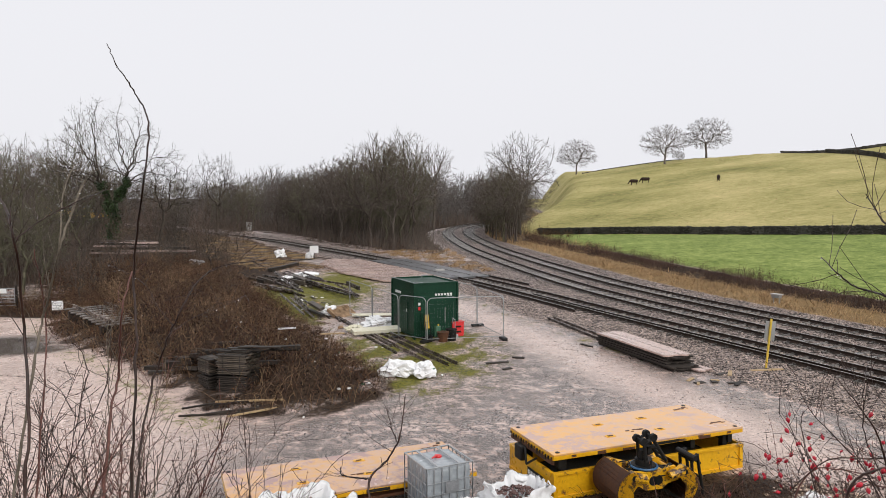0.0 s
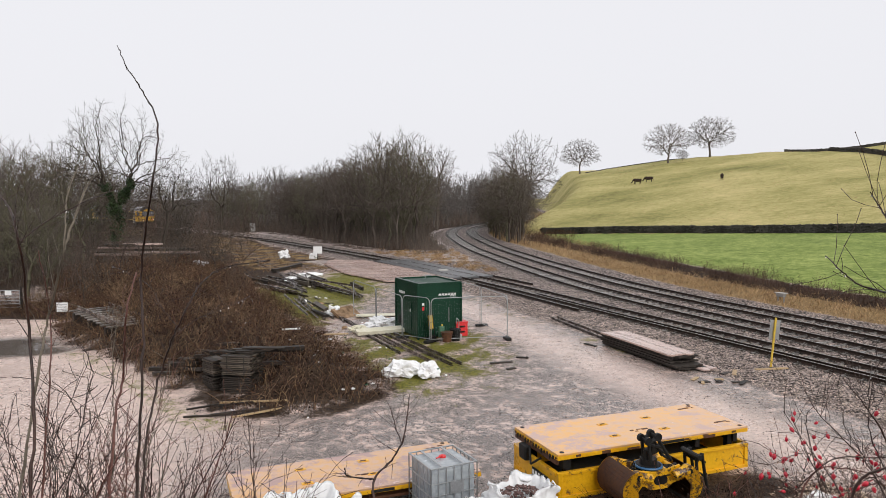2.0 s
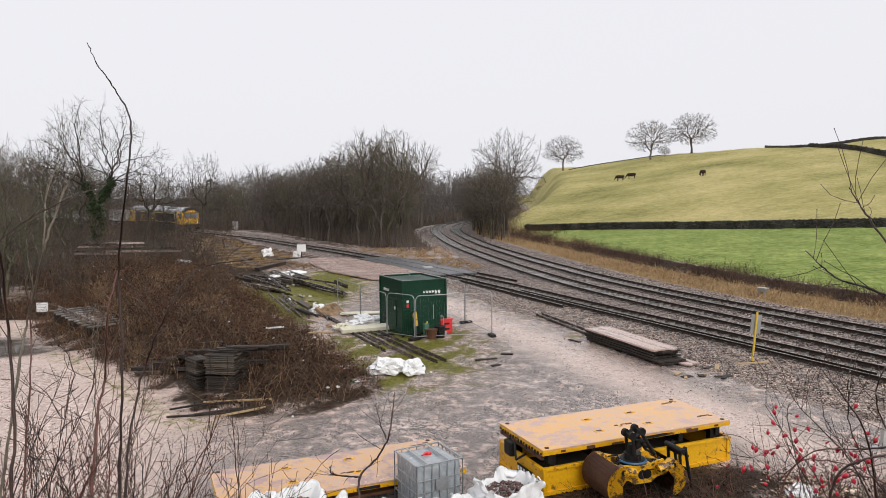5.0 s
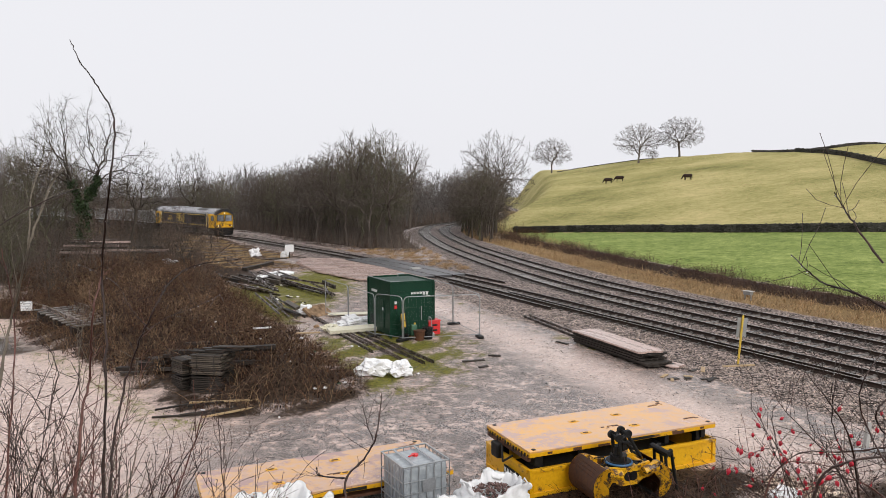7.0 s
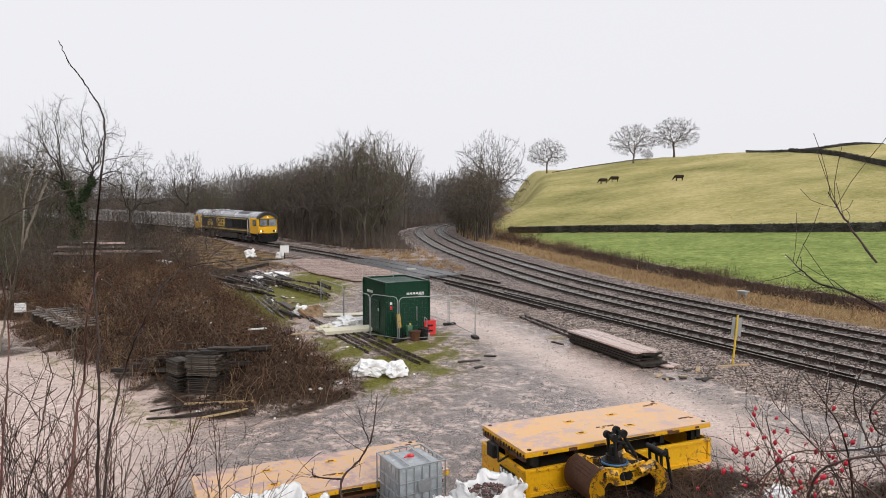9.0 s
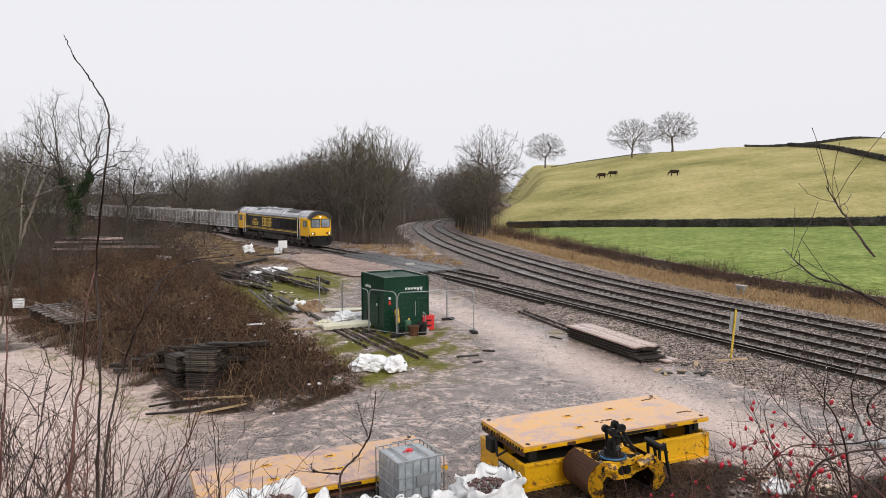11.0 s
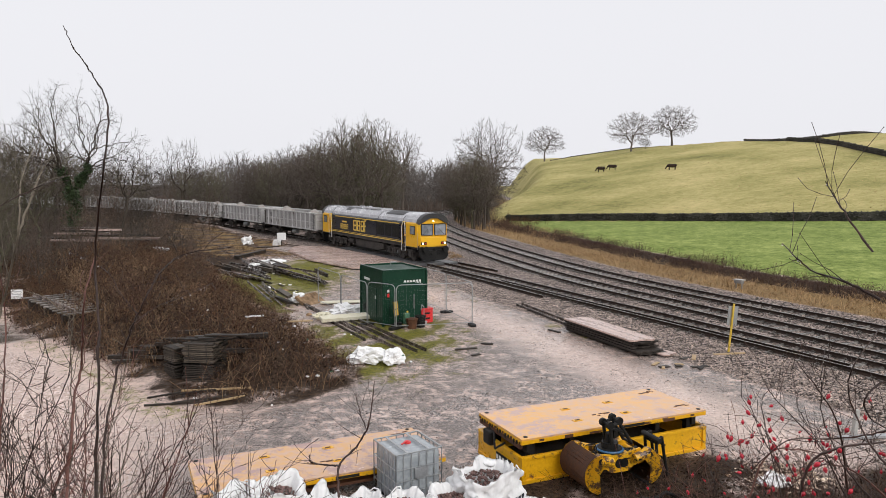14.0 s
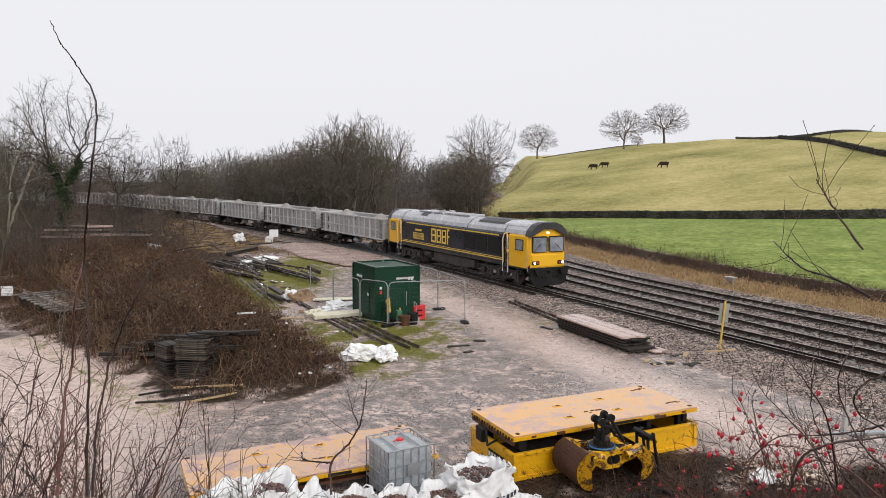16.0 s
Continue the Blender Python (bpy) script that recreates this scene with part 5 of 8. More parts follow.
        for s in (-1, 1):
            bm = box(bmesh.new(), e * 10.15, s * 0.585, 2.56, 0.05, 1.06, 0.94, 0.1)
            rim = part("window_frame", bm, "black", cab)
            bm = box(bmesh.new(), e * 10.18, s * 0.585, 2.56, 0.03, 0.96, 0.84, 0.08)
            part("windscreen", bm, "sky_grey_glass", rim, "windscreen with the sky's reflection painted into its grey")
            bm = path_rod(bmesh.new(), [(e * 10.21, s * 0.95, 2.18), (e * 10.215, s * 0.5, 2.62)], 0.014, 5)
            part("wiper", bm, "black", rim)
            bm = panel(bmesh.new(), min(e * 8.75, e * 9.6), max(e * 8.75, e * 9.6), 2.15, 2.82, s * half, 0.02)
            frame_ = part("side_window", bm, "black", cab)
            part("pane", panel(bmesh.new(), min(e * 8.82, e * 9.53), max(e * 8.82, e * 9.53), 2.2, 2.77, s * (half + 0.012), 0.014), "sky_grey_glass", frame_)
            bm = box(bmesh.new(), e * 10.25, s * 0.9, 1.5, 0.08, 0.5, 0.22, 0.03)
            cluster = part("lamp_housing", bm, "black", cab)
            bm = rod(bmesh.new(), (e * 10.28, s * 0.98, 1.5), (e * 10.305, s * 0.98, 1.5), 0.085, seg=12)
            part("headlight", bm, "lamp" if e > 0 else "galv", cluster, "lit headlight" if e > 0 else "")
            bm = rod(bmesh.new(), (e * 10.28, s * 0.77, 1.5), (e * 10.305, s * 0.77, 1.5), 0.06, seg=10)
            part("marker_light", bm, "red", cluster)
            bm = path_rod(bmesh.new(), [(e * 10.12, s * 1.36, 1.0), (e * 10.12, s * 1.36, 2.3)], 0.02, 6)
            part("handrail", bm, "galv", cab)
            # cab door recess with rails and steps
            bm = panel(bmesh.new(), min(e * 7.55, e * 8.05), max(e * 7.55, e * 8.05), 1.3, 3.0, s * 1.2, 0.02)
            door = part("cab_door", bm, "loco_yellow", top)
            part("door_window", panel(bmesh.new(), min(e * 7.62, e * 7.98), max(e * 7.62, e * 7.98), 2.1, 2.85, s * 1.22, 0.02), "sky_grey_glass", door)
            part("door_panel", panel(bmesh.new(), min(e * 7.6, e * 8.0), max(e * 7.6, e * 8.0), 1.4, 1.95, s * 1.22, 0.02), "loco_blue", door)
            bm = bmesh.new()
            for x in (7.5, 8.1):
                path_rod(bm, [(e * x, s * 1.4, 0.75), (e * x, s * 1.42, 2.6), (e * (x + (0.15 if x < 8 else -0.15)), s * 1.4, 3.05)], 0.022, 6)
            part("door_rail", bm, "white", door, "pale curved handrail")
            part("door_post", path_rod(bmesh.new(), [(e * 7.5, s * 1.36, 1.3), (e * 7.46, s * 1.38, 2.75), (e * 7.6, s * 1.36, 3.05), (e * 7.95, s * 1.34, 3.1)], 0.04, 6), "loco_gold", door, "yellow curved door surround")
            for z in (0.42, 0.75, 1.08):
                part("step", box(bmesh.new(), e * 7.8, s * 1.33, z, 0.55, 0.2, 0.04), "under", door)
            bm = rod(bmesh.new(), (e * 10.2, s * 0.875, 1.05), (e * 10.55, s * 0.875, 1.05), 0.1, seg=10)
            rod(bm, (e * 10.55, s * 0.875, 1.05), (e * 10.66, s * 0.875, 1.05), 0.25, seg=16)
            part("buffer", bm, "black", top, "round black buffer")
        bm = rod(bmesh.new(), (e * 10.1, 0, 3.24), (e * 10.22, 0, 3.22), 0.06, seg=12)
        part("top_light", bm, "lamp" if e > 0 else "galv", cab)
        bm = box(bmesh.new(), e * 10.16, 0, 1.02, 0.12, 2.55, 0.34, 0.03)
        part("buffer_beam", bm, "black", top, "black buffer beam")
        bm = bmesh.new()
        hull(bm, [(-1.22, 0.95), (-1.24, 0.55), (-1.1, 0.28), (-0.8, 0.17), (0.8, 0.17), (1.1, 0.28), (1.24, 0.55), (1.22, 0.95)], min(e * 10.05, e * 10.36), max(e * 10.05, e * 10.36))
        part("snow_plough", bm, "black", top)
        bm = rod(bmesh.new(), (e * 10.2, 0, 1.0), (e * 10.5, 0, 0.98), 0.06, seg=8)
        for s in (-0.45, -0.25, 0.28, 0.5):
            path_rod(bm, [(e * 10.22, s, 0.95), (e * 10.4, s, 0.7), (e * 10.3, s * 1.05, 0.5)], 0.03, 6)
        part("coupling", bm, "black", top)
    bm = bmesh.new()
    box(bm, 0.3, 0, 0.68, 5.2, 2.3, 0.72, 0.12)
    part("fuel_tank", bm, "under", top, "dirty grey fuel tank")
    for s in (-1, 1):
        part("air_tank", rod(bmesh.new(), (-3.6, s * 1.0, 0.75), (-2.5, s * 1.0, 0.75), 0.26, seg=12), "under", top)
        part("battery_box", box(bmesh.new(), 3.4, s * 1.05, 0.75, 0.8, 0.4, 0.5, 0.04), "under", top)
    wheels = []
    for x in (-6.55, 6.55):
        _, some = loco_bogie(top, x)
        wheels += some
    return top


WAGON = 14.4


def build_wagon():
    top = thing("box_wagon", "dusty grey open box wagon loaded with crushed stone", "wagon", group="stone train")
    long, half = 6.62, 1.4
    bm = bmesh.new()
    box(bm, 0, 0, 1.12, 13.3, 2.4, 0.2, 0.02)
    box(bm, 0, 0, 0.98, 12.5, 0.5, 0.3, 0.02)
    part("underframe", bm, "under", top)
    for s in (-1, 1):
        bm = bmesh.new()
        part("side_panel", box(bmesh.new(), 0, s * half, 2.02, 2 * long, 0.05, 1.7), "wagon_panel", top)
        box(bm, 0, s * (half + 0.03), 2.9, 2 * long + 0.05, 0.16, 0.12, 0.015)
        box(bm, 0, s * (half + 0.03), 1.98, 2 * long, 0.07, 0.08, 0.01)
        box(bm, 0, s * (half + 0.03), 1.2, 2 * long, 0.11, 0.13, 0.015)
        wall = part("side_rail", bm, "wagon", top)
        for k in range(13):
            x = -long + 0.1 + k * (2 * long - 0.2) / 12
            part("rib", box(bmesh.new(), x, s * (half + 0.07), 2.05, 0.1, 0.13, 1.62), "wagon", wall)
        for k in range(12):
            x = -long + 0.6 + k * (2 * long - 0.2) / 12
            part("tag", box(bmesh.new(), x, s * (half + 0.08), 1.16, 0.06, 0.03, 0.1), "black", wall)
        part("label_plate", box(bmesh.new(), -4.75 * -s, s * (half + 0.04), 2.35, 0.34, 0.03, 0.42), "under", wall)
        part("label_plate", box(bmesh.new(), -4.75 * -s, s * (half + 0.04), 1.6, 0.3, 0.03, 0.26), "under", wall)
    for e in (-1, 1):
        bm = bmesh.new()
        box(bm, e * long, 0, 2.02, 0.05, 2 * half, 1.72)
        box(bm, e * (long + 0.03), 0, 2.9, 0.16, 2 * half + 0.1, 0.12, 0.015)
        for z in (1.35, 1.75, 2.15, 2.55):
            box(bm, e * (long + 0.06), 0, z, 0.1, 2 * half, 0.07)
        part("end_wall", bm, "wagon", top)
        for s in (-1, 1):
            bm = bmesh.new()
            for z in (1.35, 1.68, 2.01, 2.34, 2.67):
                box(bm, e * (long - 0.18), s * (half + 0.15), z, 0.34, 0.03, 0.04)
            # flat dark plate added for the shade of a recess behind the rungs
            box(bm, e * (long - 0.18), s * (half + 0.085), 2.02, 0.36, 0.02, 1.5)
            part("end_ladder", bm, "under", top, "ladder rungs on a dark plate painted as a shaded recess")
        for s in (-1, 1):
            bm = rod(bmesh.new(), (e * 6.65, s * 0.875, 1.05), (e * 7.06, s * 0.875, 1.05), 0.09, seg=8)
            rod(bm, (e * 7.06, s * 0.875, 1.05), (e * 7.17, s * 0.875, 1.05), 0.23, seg=12)
            part("buffer", bm, "under", top)
        bm = bmesh.new()
        for s in (-1, 1):
            box(bm, 0, s * 1.0, 0.62, 2.5, 0.12, 0.2, 0.03)
            for k in (-0.95, 0.95):
                box(bm, k, s * 1.05, 0.5, 0.36, 0.2, 0.34, 0.04)
                rod(bm, (k - 0.28, s * 1.05, 0.42), (k - 0.28, s * 1.05, 0.68), 0.08, seg=6)
                rod(bm, (k + 0.28, s * 1.05, 0.42), (k + 0.28, s * 1.05, 0.68), 0.08, seg=6)
            box(bm, 0, s * 1.02, 0.5, 0.6, 0.14, 0.4, 0.05)
        box(bm, 0, 0, 0.65, 0.5, 2.0, 0.25)
        bogie = part("bogie", bm, "under", top)
        bogie.matrix_basis = Matrix.Translation((e * 4.7, 0, 0))
        for k in (-0.95, 0.95):
            wheelset(bogie, (k, 0, 0.46), 0.46)
    bm = rod(bmesh.new(), (0.3, -0.95, 0.72), (1.3, -0.95, 0.72), 0.24, seg=12)
    part("air_tank", bm, "galv", top, "pale round air tank")
    part("air_tank", rod(bmesh.new(), (-1.2, 0.95, 0.72), (-0.3, 0.95, 0.72), 0.22, seg=12), "galv", top, "pale round air tank")
    # heaped load with two crests
    nx, ny = 61, 15
    rng = np.random.default_rng(8)
    gx, gy = np.meshgrid(np.linspace(-long + 0.03, long - 0.03, nx), np.linspace(-half + 0.03, half - 0.03, ny))
    heap = np.zeros_like(gx)
    for c, tall in ((-3.6, 0.86), (3.5, 0.74)):
        heap = np.maximum(heap, tall - np.hypot((gx - c) * 0.62, gy * 0.72))
    gz = 2.52 + np.clip(heap, 0, 2) + rng.normal(0, 0.03, gx.shape)
    i = (np.arange(ny - 1)[:, None] * nx + np.arange(nx - 1)[None]).ravel()
    part("load", arrays("load", np.stack([gx.ravel(), gy.ravel(), gz.ravel()], 1), np.stack([i, i + 1, i + nx + 1, i + nx], 1), "load"), None, top, "heaps of crushed grey stone")
    return top


LOCO = build_loco()
WAGONS = [build_wagon()]
WAGONS += [copy_thing(WAGONS[0], Matrix()) for _ in range(13)]
LINE_LEN = np.arange(len(LINE_A[0])) * 0.5
FRONT_END = float(np.interp(41.0, LINE_A[0][:, 1], LINE_LEN))


def front_at(t):
    """How far up the line the locomotive's nose is, seconds from the start."""
    return FRONT_END + 7.45 * (16 - t) + 0.0375 * (81 - (t - 7) * abs(t - 7)) + 0.45 * math.exp(-((t - 12.8) / 1.6) ** 2)


def on_line(s):
    x, y = float(np.interp(s, LINE_LEN, LINE_A[0][:, 0])), float(np.interp(s, LINE_LEN, LINE_A[0][:, 1]))
    return Vector((x, y, float(rise_a(y))))


def vehicle_pose(s, pivots):
    """The pose of a vehicle whose middle is s up the line, riding on two pivots."""
    a, b = on_line(s - pivots), on_line(s + pivots)
    way = (a - b).normalized()
    side = Vector((0, 0, 1)).cross(way).normalized()
    m = Matrix((way, side, way.cross(side))).transposed().to_4x4()
    m.translation = (a + b) / 2
    return m


def motions():
    times = [k * 0.5 for k in range(33)]
    fine = [k / 15 for k in range(241)]
    train = [(LOCO, 10.3, 6.55)] + [(w, 20.9 + WAGON * (k + 0.5), 4.7) for k, w in enumerate(WAGONS)]
    rows = []
    for t, step, turn in ((0, 0.0, 250), (4, 0.1, 240), (6, 0.5, 200), (7, 0.9, 185), (9, 1.8, 180), (12.5, 3.0, 178), (16, 3.1, 176)):
        x, y = 60.0 - step * 0.83, 157.0
        rows.append((t, Matrix.Translation((x, y, height(x, y))) @ Matrix.Rotation(radians(turn), 4, "Z")))
    walk(WALKING_COW, rows)
    sway = ((0, 0.0), (0.5, 0.8), (1, 1.0), (1.5, 0.8), (2, 0.85), (2.5, 0.6), (3, 0.85), (3.5, 1.0), (4, 0.6), (5.2, -0.3), (6.5, 0.15), (7, -0.8), (7.5, -0.4), (8, -1.2), (8.5, -0.5), (9, -1.4),
            (10.2, 0.2), (11.5, -0.7), (12, -0.1), (12.5, 0.35), (13, 0.35), (13.5, 0.35), (14, -0.3), (14.5, 0.6), (15, -0.1), (15.5, -0.8), (16, -0.7))
    walk(LONG_WHIP, [(t, Matrix.Translation(WHIP_ROOT) @ Matrix.Rotation(radians(a), 4, "Y")) for t, a in sway])
    for ob, back, pivots in train:
        walk(ob, [(t, vehicle_pose(front_at(t) + back, pivots)) for t in times])
        for bogie in [c for c in ob.children if c.name.startswith("bogie")]:
            for wheel in [c for c in bogie.children if c.name.startswith("wheelset")]:
                r, at = wheel.location.z, wheel.location.copy()
                walk(wheel, [(t, Matrix.Translation(at) @ Matrix.Rotation((front_at(0) - front_at(t)) / r, 4, "Y")) for t in fine])

# ---- the yard ----
def at(x, y, turn=0.0, lift=0.0, tilt=0.0, lean=0.0):
    return Matrix.Translation((x, y, height(x, y) + lift)) @ Matrix.Rotation(radians(turn), 4, "Z") @ Matrix.Rotation(radians(tilt), 4, "X") @ Matrix.Rotation(radians(lean), 4, "Y")


def solo(name, bm, material, label, category, m, group="", smooth=False):
    """A thing that is one mesh."""
    ob = part(name, bm, material, None, smooth=smooth)
    tagged(ob, label, category, group)
    ob.matrix_basis = m
    return ob


def build_container():
    m = Matrix.Translation((-1.29, 31.95, -0.22)) @ Matrix.Rotation(radians(25), 4, "Z")
    top = thing("site_container", "dark green steel site container with white lettering bars", "container", m)
    w, d, h = 2.15, 2.75, 2.5
    bm = bmesh.new()
    box(bm, w / 2, d / 2, h / 2 + 0.06, w, d, h - 0.12, 0.015)
    part("body", bm, "green", top)
    bm = bmesh.new()
    for k in range(4):
        box(bm, w / 2, d / 2, 0.42 + k * 0.56, w + 0.016, d + 0.016, 0.02)
    part("panel_joint", bm, "green", top)
    for x, y in ((0, 0), (w, 0), (0, d), (w, d)):
        part("corner_post", box(bmesh.new(), x, y, h / 2, 0.09, 0.09, h, 0.012), "green", top)
    for y in (0.35, d - 0.35):
        part("skid", box(bmesh.new(), w / 2, y, 0.03, w - 0.1, 0.12, 0.1), "black", top)
    bm = box(bmesh.new(), w / 2, d / 2, h - 0.02, w - 0.06, d - 0.06, 0.03)
    part("roof", bm, "green_top", top, "wet green roof, its paint lightened for the reflected sky")
    bm = bmesh.new()
    for x in (0, w):
        box(bm, x, d / 2, h + 0.03, 0.06, d + 0.06, 0.07, 0.01)
    for y in (0, d):
        box(bm, w / 2, y, h + 0.03, w + 0.06, 0.06, 0.07, 0.01)
    part("roof_rim", bm, "green", top)
    bm = bmesh.new()
    path_rod(bm, [(0.02, d, h + 0.08), (0.02, 0.02, h + 0.08), (0.45, 0.02, h + 0.08)], 0.018, 6)
    path_rod(bm, [(0.62 * w, d - 0.5, h + 0.02), (0.62 * w, d - 0.5, h + 0.16), (0.75 * w, d - 0.6, h + 0.16)], 0.03, 6)
    rod(bm, (0.02, 0.0, h + 0.08), (0.02, 0.0, h - 0.16), 0.015, seg=6)
    part("roof_pipe", bm, "galv", top)
    for x0, z0, kw, kh, n, face in ((1.05, 1.90, 0.115, 0.16, 6, "front"), (0.95, 1.92, 0.09, 0.12, 6, "side")):
        for k in range(n):
            bm = bmesh.new()
            lean = Matrix(((1, 0, 0.18, 0), (0, 1, 0, 0), (0, 0, 1, 0), (0, 0, 0, 1)))
            for q in (-0.3, 0.3):
                box(bm, q * kw, 0, kh / 2, kw * 0.3, 0.012, kh, m=lean)
            box(bm, 0, 0, kh * 0.62, kw * 0.32, 0.012, kh * 0.3, m=lean)
            ob = part("letter_bar", bm, "white", top, "white slanted lettering bar")
            if face == "front":
                ob.matrix_basis = Matrix.Translation((x0 + k * (kw + 0.035), -0.012, z0))
            else:
                ob.matrix_basis = Matrix.Translation((-0.012, d - 0.5 - k * (kw + 0.03), z0)) @ Matrix.Rotation(radians(-90), 4, "Z")
    part("letter_rule", box(bmesh.new(), 1.5, -0.01, 1.845, 0.95, 0.01, 0.02), "white", top)
    part("notice", box(bmesh.new(), 0.32, -0.012, 1.62, 0.26, 0.012, 0.12), "white", top)
    part("notice", box(bmesh.new(), 0.28, -0.012, 1.42, 0.18, 0.012, 0.16), "red", top)
    bm = box(bmesh.new(), 0.95, -0.02, 1.08, 1.3, 0.03, 1.75, 0.01)
    door = part("door", bm, "green", top)
    part("latch", rod(bmesh.new(), (1.5, -0.06, 0.75), (1.5, -0.06, 1.4), 0.02, seg=6), "galv", door)
    bm = box(bmesh.new(), -0.02, d * 0.45, 1.0, 0.03, 1.0, 1.3, 0.01)
    part("side_hatch", bm, "green", top)
    part("badge", box(bmesh.new(), -0.04, d * 0.3, 1.25, 0.012, 0.12, 0.14), "white", top)
    for k in range(5):
        part("vent_slat", box(bmesh.new(), -0.03, d * 0.78, 0.5 + k * 0.07, 0.03, 0.5, 0.03), "black", top)


build_container()


def fence_panel(a, b, feet=True):
    a, b = Vector((*a, height(*a))), Vector((*b, height(*b)))
    way = b - a
    turn = math.atan2(way.y, way.x)
    top = thing("mesh_fence_panel", "galvanised temporary fence panel with round-cornered frame", "fence", Matrix.Translation(a) @ Matrix.Rotation(turn, 4, "Z"), "temporary fence panels")
    n, h = way.to_2d().length, 1.98
    bm = bmesh.new()
    c = 0.22
    arc = [(c - c * math.cos(k * math.pi / 8), h - c + c * math.sin(k * math.pi / 8)) for k in range(5)]
    outline = [(0, 0.08)] + arc + [(n - x, z) for x, z in reversed(arc)] + [(n, 0.08)]
    path_rod(bm, [(x, 0, z) for x, z in outline], 0.02, 6)
    rod(bm, (0, 0, 0.16), (n, 0, 0.16), 0.016, seg=6)
    part("frame", bm, "galv", top)
    xs, zs = np.arange(0.1, n - 0.05, 0.12), np.arange(0.3, h - 0.1, 0.2)
    p = [(x, 0, 0.16) for x in xs] + [(0.02, 0, z) for z in zs]
    q = [(x, 0, h - 0.03) for x in xs] + [(n - 0.02, 0, z) for z in zs]
    tagged(part("wire_mesh", tubes("wire_mesh", p, q, 0.0007, 0.0007, "galv"), None, top), kind="stuff")
    if feet:
        part("foot", box(bmesh.new(), n, 0, 0.06, 0.24, 0.62, 0.13, 0.03), "black", top, "black rubber fence foot")
    return top


for a, b in (((-5.05, 38.6), (-3.55, 35.5)), ((-3.5, 35.4), (-2.05, 32.4)), ((-2.0, 32.3), (-0.75, 31.3)), ((-0.69, 31.3), (2.72, 32.0)), ((2.74, 32.1), (1.72, 35.4)), ((1.66, 35.5), (0.25, 38.6))):
    fence_panel(a, b)


def build_by_container():
    # red equipment box with dark slots
    top = thing("red_storage_box", "bright red plastic storage box on the mossy ground", "box", at(0.62, 33.0, 22))
    part("body", box(bmesh.new(), 0, 0, 0.33, 0.58, 0.46, 0.64, 0.04), "red", top)
    part("lid", box(bmesh.new(), 0, 0, 0.66, 0.62, 0.5, 0.07, 0.02), "red", top)
    for z in (0.22, 0.46):
        part("slot", box(bmesh.new(), 0, -0.235, z, 0.26, 0.02, 0.08), "black", top)
    # folding hand truck with a yellow panel
    top = thing("hand_truck", "black hand truck with a yellow board leaning on the container", "hand truck", at(-0.62, 31.62, 60, tilt=-6))
    bm = bmesh.new()
    for x in (-0.2, 0.2):
        path_rod(bm, [(x, 0, 0.05), (x, 0, 1.15), (x * 0.8, 0.06, 1.25)], 0.018, 6)
    for z in (0.25, 0.55, 0.85, 1.2):
        rod(bm, (-0.2, 0, z), (0.2, 0, z), 0.014, seg=6)
    part("frame", bm, "black", top)
    part("board", box(bmesh.new(), 0, 0.03, 0.85, 0.36, 0.03, 0.65, 0.01), "yellow_post", top)
    part("toe_plate", box(bmesh.new(), 0, -0.12, 0.03, 0.42, 0.26, 0.02), "black", top)
    for x in (-0.25, 0.25):
        part("wheel", rod(bmesh.new(), (x - 0.03, 0.08, 0.12), (x + 0.03, 0.08, 0.12), 0.12, seg=12), "black", top)
    top = thing("green_jerrycan", "green plastic jerrycan standing by the container", "jerrycan", at(-0.25, 31.75, 30))
    part("body", box(bmesh.new(), 0, 0, 0.42, 0.26, 0.2, 0.5, 0.05), "green_top", top)
    part("cap", rod(bmesh.new(), (0.05, 0, 0.66), (0.05, 0, 0.74), 0.04, seg=8), "yellow_post", top)
    solo("rusty_bin", rod(rod(bmesh.new(), (0, 0, 0), (0, 0, 0.42), 0.2, 0.26, 12), (0, 0, 0.4), (0, 0, 0.44), 0.28, seg=12), "rust", "rusty brown tub beside the container", "tub", at(0.0, 31.55))
    solo("black_tub", rod(rod(bmesh.new(), (0, 0, 0), (0, 0, 0.5), 0.2, 0.24, 12), (0, 0, 0.48), (0, 0, 0.52), 0.26, seg=12), "black", "black plastic tub beside the container", "tub", at(0.38, 31.9))
    bm = path_rod(bmesh.new(), [(0, 0, 0), (0, 0, 0.85), (-0.12, 0, 0.95), (-0.12, 0, 0.7)], 0.02, 6)
    box(bm, 0, 0, 0.1, 0.25, 0.2, 0.2, 0.03)
    solo("standpipe", bm, "galv", "grey metal standpipe with a bent spout", "standpipe", at(0.55, 32.35, 20))


build_by_container()


def old_rail(p, q, label="long rusty scrap rail lying on the ground", lift=0.0):
    p, q = Vector((*p, height(*p) + lift)), Vector((*q, height(*q) + lift))
    way = q - p
    bm = extrude_profile(bmesh.new(), [(a * 0.72, b * 0.72) for a, b in RAIL], "x", -way.length / 2, way.length / 2)
    m = Matrix.Translation((p + q) / 2) @ way.to_track_quat("X", "Z").to_matrix().to_4x4()
    return solo("scrap_rail", bm, "old_rail", label, "rail", m, "scrap rails")


